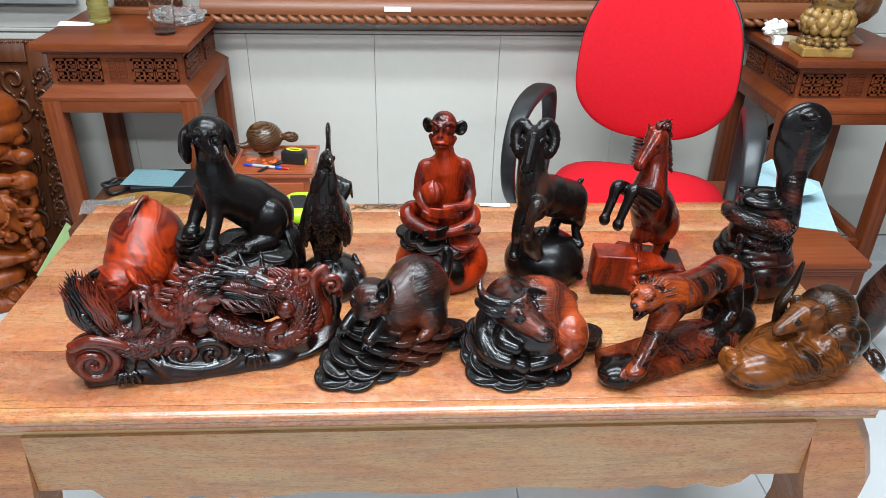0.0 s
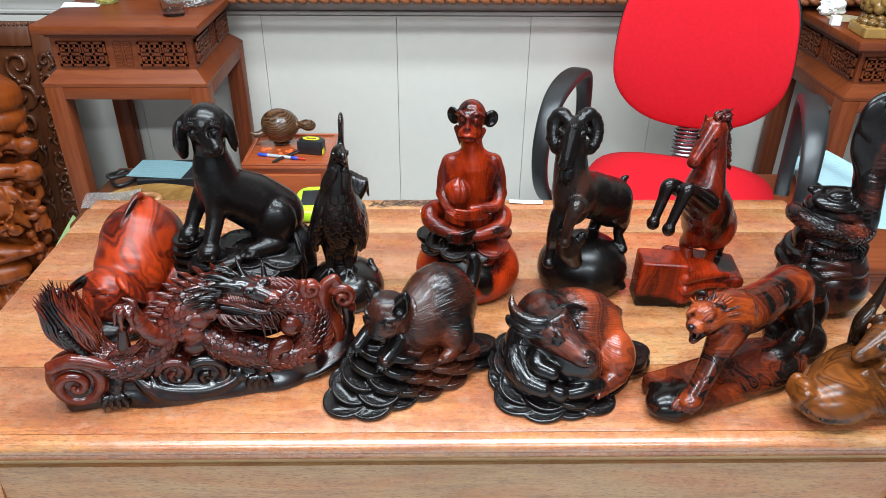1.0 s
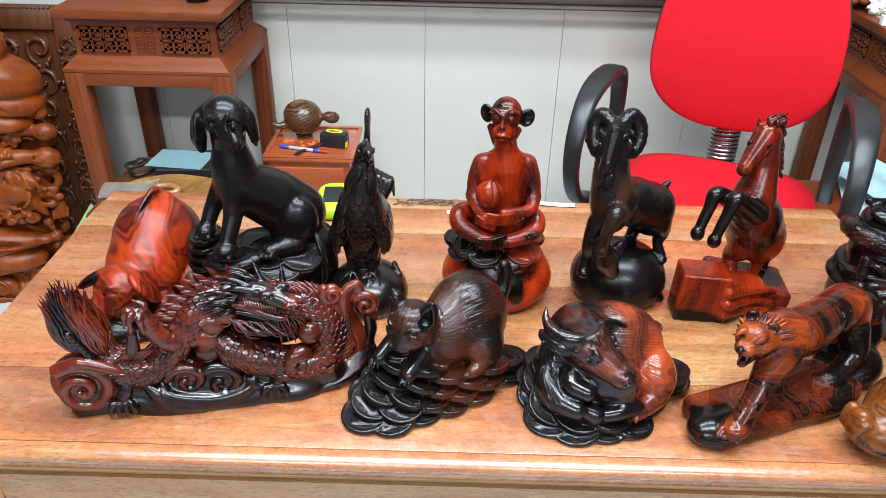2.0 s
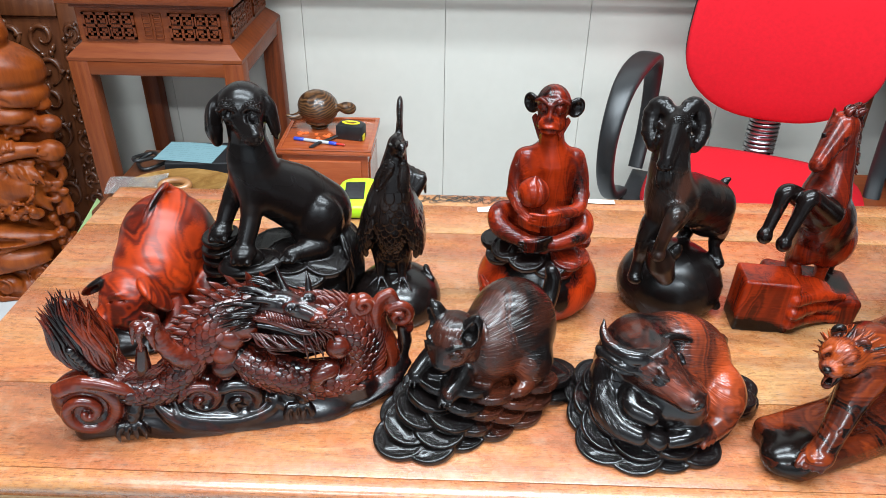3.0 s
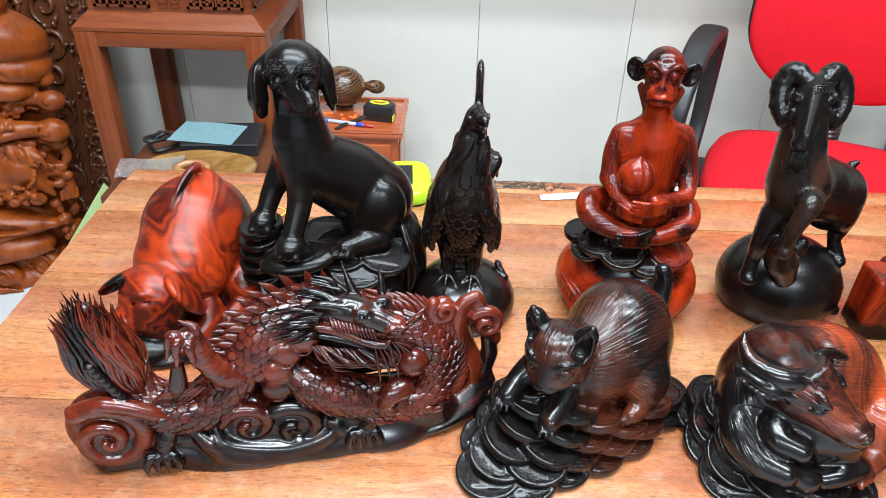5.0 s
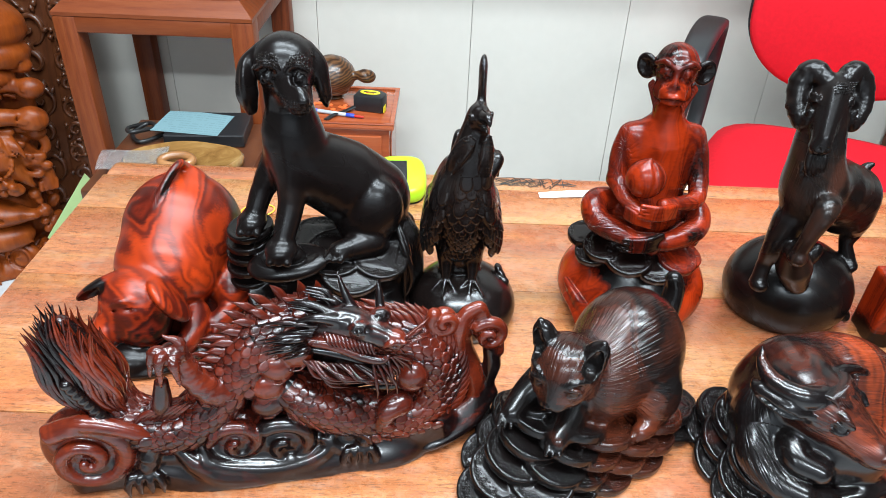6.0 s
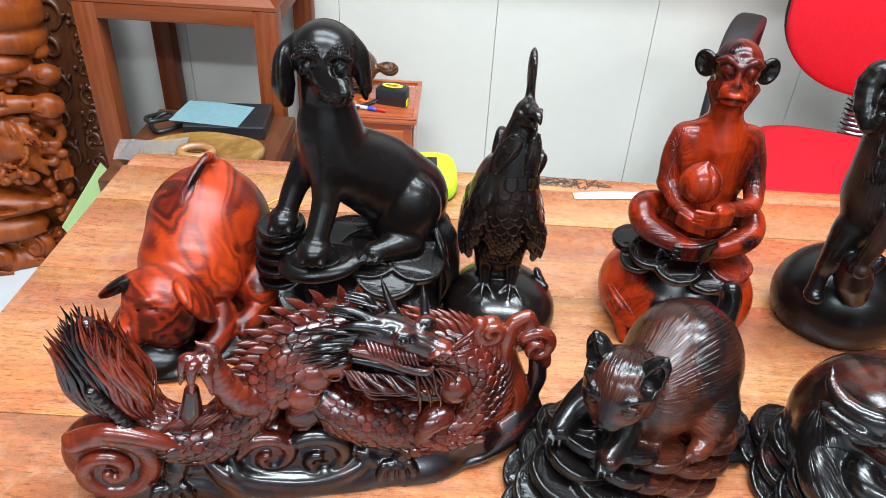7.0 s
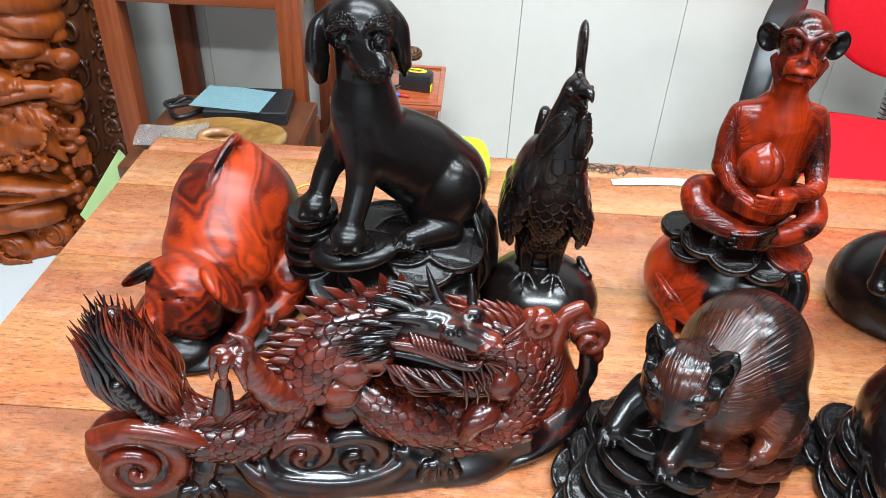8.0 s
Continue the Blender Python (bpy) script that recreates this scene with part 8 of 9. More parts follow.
def rat():
    c = Clay((-16.5, -12, -0.6), (16, 11.5, 19.5), 0.2)
    c.ell(V((0.0, -0.6, 3.0)), (10.8, 6.6, 4.4), (0, 0, 16), k=0.8, tone=0.6)
    c.ell(V((-7.4, -4.4, 3.2)), (4.8, 4.4, 3.6), (0, 0, 20), k=1.4, tone=0.66)
    c.ell(V((8.2, 3.0, 3.6)), (5.0, 5.0, 4.2), k=1.2, tone=0.4)
    # tied end and long fold of the sack
    c.ell(V((-9.6, -5.2, 3.3)), (4.4, 3.8, 3.1), (0, 0, 20), k=1.2, tone=0.7)
    c.ell(V((-13.0, -5.0, 4.2)), (1.5, 1.9, 2.2), k=0.6, tone=0.72)
    for i in range(6):
        c.tube([(-12.0, -6.6 + 0.6 * i, 5.4), (-13.6, -6.8 + 0.7 * i, 5.2 + 0.4 * (i % 2)), (-14.2, -6.6 + 0.6 * i, 3.6), (-13.2, -6.4 + 0.5 * i, 2.0)], [0.3, 0.5, 0.5, 0.3], 12, k=0.25, tone=0.75)
    c.tube([(-13.4, -7.2, 3.2), (-10.4, -9.0, 2.6), (-7.0, -9.6, 3.0), (-4.4, -8.8, 4.2)], [0.12, 0.26, 0.3, 0.1], 24, k=0.35, cut=True, tone=0.1)
    c.tube([(-12.4, -7.6, 1.6), (-8.4, -9.8, 1.0), (-4.0, -9.4, 1.6)], [0.1, 0.2, 0.1], 24, k=0.3, cut=True)
    # rat
    c.ell(V((5.0, 2.8, 7.4)), (5.2, 4.6, 5.4), (0, 0, 20), k=0.8, tone=0.4)
    c.ell(V((1.0, 0.8, 8.2)), (3.4, 3.2, 3.2), k=1.0, tone=0.5)
    c.cap((-1.2, -0.4, 9.6), (-5.6, -2.8, 8.8), 2.3, 1.05, k=0.8, tone=0.62)
    c.ell(V((-6.2, -3.2, 8.6)), (0.7, 0.6, 0.6), k=0.3, tone=0.5)
    eye(c, (-3.0, -2.9, 10.2), 0.4, (-0.1, -1, 0.2))
    c.ell(V((0.3, -1.6, 11.2)), (1.3, 0.7, 1.5), (0, 30, 0), k=0.3, tone=0.5)
    c.ell(V((0.1, -2.1, 11.2)), (0.85, 0.4, 1.0), (0, 30, 0), k=0.15, cut=True)
    c.ell(V((-1.6, 1.2, 11.4)), (1.0, 0.7, 1.2), k=0.3, tone=0.4)
    c.tube([(-0.6, -1.6, 7.0), (-2.6, -3.6, 6.4), (-4.6, -3.8, 6.6)], [1.3, 0.9, 0.7], k=0.4, tone=0.6)
    c.tube([(2.6, -3.4, 6.0), (0.4, -5.2, 5.2), (-1.8, -5.0, 5.6)], [1.6, 1.0, 0.7], k=0.4, tone=0.5)
    c.ell(V((5.4, -2.4, 5.8)), (3.0, 1.9, 3.2), k=0.6, tone=0.4)
    c.tube([(-2.4, 3.4, 6.5), (-2.6, 3.4, 10.0), (-1.4, 3.6, 13.2), (-0.6, 4.0, 17.0)], [1.0, 0.95, 0.75, 0.3], 20, k=0.5, tone=0.15)
    c.tube([(-3.2, 2.2, 8.0), (-3.6, 1.8, 10.4), (-2.2, 2.4, 12.6)], [0.9, 0.8, 0.5], k=0.4, tone=0.3)
    c.hair((4.5, 1.5, 8), (8, 7, 7), 0.4, (1, 0.4, -0.2), (0, 0, -1), 4.0)
    c.paint((0, -2, 0), (14, 9, 1.6), 0.05, (0, 0, 0), 0.5)
    c.carve(fur((0.3, 0.3, 1.0), 1.0, 0.30, 2.2, zone((1, -3, 3), (12, 8, 5), 0.4)))
    c.flat(0)
    statue("rat_carving", c, M_GOLD, (0.775, 1.24, TOP), "golden brown hardwood carving of a rat on an open sack")


for make in (monkey, ram, horse, snake, dog, rooster, pig, dragon, cat, ox, tiger, rat):
    make()

# ---- big carved figure and panel beside the table ----
M_ORANGE = wood("orange_carved_wood", (0.060, 0.010, 0.0022), (0.20, 0.038, 0.005), (0.30, 0.070, 0.010), "z", 0.36, 0.0, 0.8, 0.15, spec=0.28)
M_PANEL = wood("dark_carved_wood", (0.035, 0.010, 0.004), (0.085, 0.024, 0.008), (0.14, 0.046, 0.016), "z", 0.36, 0.15, 1.2, 0.2)


def big_figure():
    c = Clay((-24, -29, -1), (44, 22, 86), 0.44)
    rng = random.Random(2)
    c.ell(V((6, -2, 1)), (24, 20, 8), k=3, tone=0.5)
    c.ell(V((7, -3, 16)), (21, 16, 16), k=4)
    c.ell(V((9, -2, 42)), (20, 12, 24), k=5)
    c.ell(V((6, -2, 72)), (18, 12, 18), k=5)

    def flap(q, r, rot, edge=0.5):
        """A hanging cloth lobe with a rolled rim and a shaded hollow under it."""
        q = V(q)
        c.ell(q, r, rot, k=0.4)
        c.ell(q + V((0.5, -r[1] * 0.2, -r[2] * 0.95)), (r[0] * 0.86, r[1], r[2] * 0.55), rot, k=0.5, cut=True)
    # three tiers of robe lobes
    for q, r, rot in (((16, -13, 76), (15, 9, 9), (0, 8, 8)), ((24, -11, 66.5), (13, 9, 7), (0, 16, 24)), ((10, -15, 66), (10, 8, 6), (0, -8, -6)), ((27, -10, 59.5), (9, 7.5, 5), (0, 12, 24)), ((16, -15, 59), (9, 7.5, 5), (0, 2, 4)), ((25, -12.5, 54.5), (7.5, 6, 3.6), (0, 6, 20)), ((14, -16, 53.6), (7.5, 6, 3.6), (0, -4, 0))):
        flap(q, r, rot)
    # cloud scrolls at the sides: flat tongues with a coiled tip
    def scroll(pts, w):
        n = len(pts)
        p = np.array(pts, float)
        c.tube(pts, [w] + [w * 0.95] * (n - 2) + [w * 0.75], 30, k=0.4)
        tip = p[-1]
        c.ell(tip, (w * 1.7, w * 1.2, w * 1.35), (0, 6, 20), k=0.4)
        coil = [tip + V((w * 1.35 * (1 - 0.8 * f) * math.cos(6.5 * f), -w * 1.15, w * 1.05 * (1 - 0.8 * f) * math.sin(6.5 * f))) for f in np.linspace(0, 1, 14)]
        c.tube(coil, [w * 0.16] * 14, 30, k=0.2, cut=True)
        c.tube([(x, y - w * 0.9, z + 0.2 * w) for x, y, z in pts[:-1]], [0.3] * (n - 1), 24, k=0.4, cut=True)
    scroll([(24, -13, 51.5), (30, -12, 52), (35, -11, 51)], 1.9)
    scroll([(27, -12, 56), (31, -10.5, 57), (33.5, -9.5, 56)], 1.5)
    scroll([(10, -19, 45), (20, -19, 44.2), (28, -16, 45.4), (34, -12.4, 43.8)], 2.3)
    scroll([(25, -13, 40.2), (30, -11.5, 41), (33, -10.5, 40)], 1.5)
    c.tube([(28, -11, 38), (32.5, -9.6, 38.2), (34, -9.4, 35.6), (32, -10.4, 33), (29, -11.5, 33.6)], [1.0, 1.2, 1.2, 1.0, 0.5], 30, k=0.3)
    # small curls and pleats between the large folds
    for i in range(34):
        z = 27 + 50 * (i + rng.random()) / 34
        x = rng.uniform(9, 31)
        y = -20.5 + 0.016 * (x - 8) ** 2
        s = rng.choice((-1, 1))
        w = rng.uniform(0.55, 1.0)
        scroll([(x, y + 0.8, z), (x + s * 2.2, y, z + rng.uniform(-0.6, 1.0)), (x + s * 4.2, y + 0.05 * x * s, z + rng.uniform(-1.6, 0.4))], w)
    for i in range(30):
        z = rng.uniform(50, 80)
        x = rng.uniform(6, 29)
        y = -23 + 0.016 * (x - 8) ** 2
        c.tube([(x, y, z), (x + 2.4, y + 0.4, z - 1.4), (x + 4.2, y + 1.4, z - 4.0)], [0.25, 0.5, 0.25], 12, k=0.5, cut=True)
    # bare foot under the hem
    c.cap((16, -11, 49.4), (23.5, -18, 47.6), 3.2, 2.4, k=1.0)
    for i in range(5):
        c.cap((21.4 + 1.35 * i, -19.4 + 0.75 * i, 47.8), (21.8 + 1.4 * i, -21.2 + 0.75 * i, 46.6), 0.85, 0.7, k=0.12)
    # crouching beast: domed brow ringed with beads, pointed ear, foreleg and paw
    c.ell(V((22, -12.5, 34.5)), (8.0, 7.0, 6.5), k=1.6)
    c.ell(V((25.2, -15.4, 35.0)), (4.8, 4.2, 4.4), k=0.8)
    c.cap((28, -15, 31), (30.6, -14, 26.8), 2.2, 0.7, k=0.8)
    c.cap((19.5, -18.6, 32.0), (17.0, -19.4, 29.4), 1.9, 0.8, k=0.6)
    for i in range(13):
        a = math.pi * (0.95 + 1.1 * i / 12)
        c.ell(V((25.2 + 4.3 * math.cos(a), -17.6 - 1.4 * math.sin(a) * -1, 34.4 + 3.6 * math.sin(a))), 0.62, k=0.12)
    for i in range(40):
        c.ell(V((15 + 15 * rng.random(), -18.6 + rng.uniform(-0.8, 1.4), 27.6 + rng.uniform(-1.4, 2.0))), rng.uniform(0.6, 1.2), k=0.25)
    c.tube([(27, -11, 37), (30.0, -10.5, 32.4), (32.4, -10.2, 28.2), (32.9, -10.8, 25.8)], [3.0, 2.5, 1.9, 1.6], k=0.8)
    for i in range(4):
        c.cap((31.6 + 0.9 * i, -12.2 + 0.7 * i, 26.4), (31.7 + 0.95 * i, -13.0 + 0.7 * i, 24.6), 0.75, 0.5, k=0.12)
    for i in range(22):
        f = i / 21
        a = V((20 + 9 * f, -14.5 - 2 * math.sin(3 * f), 42.4 - 2.5 * f * f))
        e = a + V((0.8 + 3.0 * f, -1.6, -4.0 - 1.6 * rng.random()))
        c.tube([a, (a + e) / 2 + V((0.8 * math.sin(i), -0.8, 0.4)), e], [0.7, 0.65, 0.15], 9, k=0.1)
    for i in range(34):
        z = 5 + 19 * rng.random()
        c.ell(V((30.0 + rng.uniform(-1.6, 2.0) - 0.12 * (24 - z), -9.5 + rng.uniform(-3.0, 3.5), z)), rng.uniform(0.9, 1.8), k=0.35)
    # long lotus leaf: a broad lip over a hollow
    c.ell(V((14, -18.6, 20.6)), (15.5, 5.0, 3.6), (0, 8, 16), k=0.5)
    c.ell(V((13, -22.6, 20.8)), (11.5, 2.4, 1.7), (0, 8, 16), k=0.4, cut=True)
    c.ell(V((28.4, -14.6, 18.6)), (2.2, 1.8, 1.4), (0, 12, 30), k=0.6)
    c.ell(V((16, -15.5, 12.5)), (11, 6.5, 4.5), (0, 4, 14), k=0.8)
    for z0 in (15.6, 9.4):
        c.tube([(4, -22.0, z0), (14, -21.4, z0 + 0.4), (23, -17.6, z0 + 1.4), (27, -14.6, z0 + 1.0)], [0.6, 0.8, 0.6, 0.2], 24, k=0.6)
    # breaking waves: curls with trailing combed lines
    for wx, wy, wz, r0, a0 in ((22.6, -15.4, 5.6, 3.6, 2.8), (14.5, -20.5, 4.4, 3.2, 2.8), (27.0, -10.6, 4.6, 2.8, 2.6), (6.0, -22.0, 4.0, 3.2, 2.8)):
        c.ell(V((wx, wy + 1.6, wz - 0.4)), (r0 * 1.2, 2.6, r0 * 1.1), k=0.8)
        coil = [(wx + r0 * (1 - 0.82 * f) * math.cos(a0 - 7.4 * f), wy - 0.5 - 0.6 * f, wz + r0 * (1 - 0.82 * f) * math.sin(a0 - 7.4 * f)) for f in np.linspace(0, 1, 24)]
        c.tube(coil, [r0 * 0.17 * (1 - 0.4 * f) for f in np.linspace(0, 1, 24)], 60, k=0.15)
        for k in range(5):
            c.tube([(wx - r0 * (1.05 + 0.1 * k), wy - 0.6, wz + r0 * (0.4 - 0.28 * k)), (wx - r0 * 0.5, wy - 1.5, wz - r0 * (0.75 + 0.16 * k)), (wx + r0 * 1.4, wy - 0.9 + 1.0, wz - r0 * (1.0 + 0.1 * k))], [0.25, 0.42, 0.2], 14, k=0.15)

    def relief(x, y, z):
        w = 0.5 * x + z + 1.5 * np.sin(x * 0.3 + z * 0.2)
        return 0.05 * np.sin(w * 2.2) + 0.05 * np.clip(np.sin(w * 1.1 + 2 * np.sin(x * 0.25)), 0, 1)
    c.carve(relief, thick=1.2)
    c.flat(0)
    return statue("carved_figure", c, M_ORANGE, (-1.345, 2.50, 0.0), "tall orange-brown carved wooden figure on a beast and waves", "statue", group="carved pieces beside the table")


big_figure()


def carved_panel():
    w, h = 0.62, 0.80
    p = thing("carved_screen", "dark brown carved wooden panel with scrollwork and a beaded edge", "panel", (-1.265, 2.50, 0), 0, "carved pieces beside the table")
    p.matrix_basis = pose(-1.265, 2.50, 0.005, -11, 0, 0)
    x1 = 0.31
    part("board", box((-x1, 0, 0), (x1, 0.03, h), 0.003), M_PANEL, p)
    part("frame", box((x1 - 0.075, -0.014, 0), (x1, -0.0005, h), 0.006), M_PANEL, p, smooth=40)
    part("frame", box((-x1, -0.014, h - 0.07), (x1 - 0.0755, -0.0005, h), 0.006), M_PANEL, p, smooth=40)
    beads = bmesh.new()
    for i in range(66):
        m = Matrix.Translation((x1 - 0.008, -0.015, 0.012 + 0.012 * i)) @ Matrix.Diagonal((0.0045, 0.0045, 0.0045, 1))
        bmesh.ops.create_icosphere(beads, subdivisions=1, radius=1.0, matrix=m)
    for i in range(48):
        m = Matrix.Translation((x1 - 0.02 - 0.012 * i, -0.015, h - 0.008)) @ Matrix.Diagonal((0.0045, 0.0045, 0.0045, 1))
        bmesh.ops.create_icosphere(beads, subdivisions=1, radius=1.0, matrix=m)
    part("beading", beads, M_PANEL, p, smooth=180)
    rng = random.Random(9)
    for col, (cx, y, n, r) in enumerate(((x1 - 0.042, -0.014, 12, 0.026), (x1 - 0.13, -0.001, 8, 0.042), (x1 - 0.22, -0.001, 7, 0.046), (x1 - 0.33, -0.001, 6, 0.05))):
        for i in range(n):
            bm = bmesh.new()
            cz = (i + 0.5) / n * (h - 0.08)
            s = 1 if (i + col) % 2 else -1
            pts = []
            for f in np.linspace(0, 1, 22):
                a = -1.4 + 7.6 * f
                q = r * (1 - 0.84 * f)
                pts.append((cx + s * q * math.cos(a), y - 0.006 * f, cz + q * 1.05 * math.sin(a)))
            sweep(pts, [0.004 + 0.005 * math.sin(math.pi * min(1, f * 1.3)) for f in np.linspace(0, 1, 22)], 8, bm, flat=0.9)
            for k in range(4):
                a = rng.uniform(0, 6.28)
                b = Vector((cx + s * r * 0.8 * math.cos(a), y, cz + r * 0.8 * math.sin(a)))
                e = b + Vector((r * 0.55 * math.cos(a + 0.8), -0.003, r * 0.6 * math.sin(a + 0.8)))
                sweep([b, (b + e) / 2 + Vector((0, -0.006, 0)), e], [0.003, 0.008, 0.002], 7, bm)
            part("scroll", bm, M_PANEL, p, smooth=180)
    return p


carved_panel()
M_GREEN_PAPER = plain("green_paper", (0.30, 0.40, 0.17), 0.7, grain=0.05, scale=30)


def sheet(name, w, h, m, material, label, category, bend=0.01, nx=14, ny=14, seed=0, lines=False):
    """A thin sheet of paper with slight waves."""
    bm = bmesh.new()
    rng = random.Random(seed)
    a, b, cph = rng.uniform(0, 6), rng.uniform(0, 6), rng.uniform(2, 4)
    g = [[bm.verts.new(((i / nx - 0.5) * w, (j / ny - 0.5) * h, bend * (0.5 + 0.5 * math.sin(cph * i / nx * 2 + a)) * (0.5 + 0.5 * math.sin(2.4 * j / ny + b)) + 0.0004)) for j in range(ny + 1)] for i in range(nx + 1)]
    for i in range(nx):
        for j in range(ny):
            bm.faces.new((g[i][j], g[i + 1][j], g[i + 1][j + 1], g[i][j + 1]))
    top = bmesh.ops.extrude_face_region(bm, geom=list(bm.faces))
    for v in [e for e in top["geom"] if isinstance(e, bmesh.types.BMVert)]:
        v.co.z += 0.0004
    bmesh.ops.recalc_face_normals(bm, faces=bm.faces)
    ob = part(name, bm, material, None, smooth=60)
    ob.matrix_basis = m
    return tagged(ob, label, category)


def printed(name, base, ink, scale=180.0, amount=0.55):
    """Paper with rows of print too small to read."""
    m = Mat(name, 0.6)
    v = m.coords()
    rows = m.node("ShaderNodeTexWave", Scale=scale / 6.0, Distortion=0.0, Detail=0.0)
    rows.bands_direction = "Y"
    m.link(v, rows.inputs["Vector"])
    words = m.noise(m.coords((1, 0.15, 1)), scale * 1.6, 2)
    blocks = m.noise(v, 22, 1)
    f = m.math("MULTIPLY", m.math("GREATER_THAN", rows.outputs["Fac"], 0.6), m.math("GREATER_THAN", words, 0.46))
    f = m.math("MULTIPLY", f, m.math("GREATER_THAN", blocks, 0.42))
    m.color(m.mix(m.math("MULTIPLY", f, amount), base, ink))
    return m.m


M_BLUE_PAPER = printed("blue_print_paper", (0.15, 0.25, 0.27), (0.10, 0.18, 0.20))
M_BLUE_LEAF = printed("blue_leaflet", (0.34, 0.50, 0.54), (0.25, 0.40, 0.45))
sheet("green_paper", 0.15, 0.19, pose(-0.905, 2.300, 0.205, 52, 12, -38), M_GREEN_PAPER, "light green sheet of paper propped against a carved figure", "paper", 0.008)

# ---- stool with tray, book and leaflet by the left stand ----
M_AMBER = Mat("varnished_slice", 0.15, coat=0.8)
_v = M_AMBER.coords()
M_AMBER.color(M_AMBER.ramp(M_AMBER.noise(_v, 14, 4, 0.6, 1.5), [(0.3, (0.13, 0.055, 0.014)), (0.55, (0.27, 0.14, 0.042)), (0.8, (0.40, 0.25, 0.10))]))
M_AMBER = M_AMBER.m
stool = thing("low_stool", "low dark-brown wooden stool covered with odds and ends", "stool", (-0.575, 2.175, 0))
part("seat", box((-0.155, -0.165, 0.435), (0.155, 0.168, 0.465), 0.005), M_PANEL, stool, smooth=40)
for sx in (-1, 1):
    for sy in (-1, 1):
        part("leg", box((sx * 0.14 - 0.018, sy * 0.145 - 0.018, 0), (sx * 0.14 + 0.018, sy * 0.145 + 0.018, 0.4345), 0.003), M_PANEL, stool)
tray = bmesh.new()
lathe([(0.0, 0.0), (0.95, 0.0), (1.0, 0.006), (1.0, 0.02), (0.96, 0.025), (0.9, 0.024), (0.0, 0.022)], 48, tray)
for v in tray.verts:
    a = math.atan2(v.co.y, v.co.x)
    k = 0.118 * (1 + 0.05 * math.sin(3 * a + 0.6) + 0.03 * math.sin(5 * a))
    v.co.x *= k
    v.co.y *= k * 0.74
tray_ob = thing("wooden_slice_tray", "oval amber varnished wood slice with a ring handle", "tray", (-0.560, 2.105, 0.466), 8)
part("slice", tray, M_AMBER, tray_ob, smooth=50)
ring = [(0.03 * math.cos(a), -0.03 + 0.014 * math.sin(a), 0.036 + 0.005 * math.sin(a)) for a in np.linspace(0, 2 * math.pi, 25)[:-1]]
part("ring_handle", sweep(ring, 0.009, 10, closed=True), wood("ring_wood", (0.16, 0.06, 0.02), (0.3, 0.13, 0.045), (0.4, 0.2, 0.08), "x", 0.3, 0.3), tray_ob, smooth=180)
book = part("black_book", box((-0.085, -0.062, 0), (0.085, 0.062, 0.028), 0.003), M_BLACK)
book.matrix_basis = pose(-0.548, 2.272, 0.4655, 0, 0, 4)
tagged(book, "thick black book lying on a low stool", "book")
sheet("blue_leaflet", 0.15, 0.105, pose(-0.582, 2.268, 0.4940, 0, 0, -6), M_BLUE_PAPER, "pale blue printed leaflet lying on a black book", "leaflet", 0.003)
M_CABLE = plain("black_rubber", (0.012, 0.012, 0.012), 0.45)
cable = sweep(spline([(-0.70, 2.30, 0.475), (-0.715, 2.24, 0.49), (-0.69, 2.20, 0.50), (-0.66, 2.25, 0.49), (-0.69, 2.29, 0.48), (-0.712, 2.25, 0.474), (-0.68, 2.21, 0.473), (-0.64, 2.26, 0.472)], 50), 0.0045, 8)
tagged(part("power_cable", cable, M_CABLE, smooth=180), "coiled black power cable on a low stool", "cable")
M_FILM = Mat("clear_plastic_film", 0.12)
M_FILM.b.inputs["Transmission Weight"].default_value = 0.9
M_FILM.b.inputs["IOR"].default_value = 1.3
M_FILM.color((0.92, 0.93, 0.93))
M_FILM = M_FILM.m
sheet("plastic_film", 0.13, 0.09, pose(-0.645, 2.085, 0.4925, 0, 0, 14), M_FILM, "crumpled clear plastic film over a wooden tray", "plastic film", 0.012, seed=4)

# ---- on the chest ----


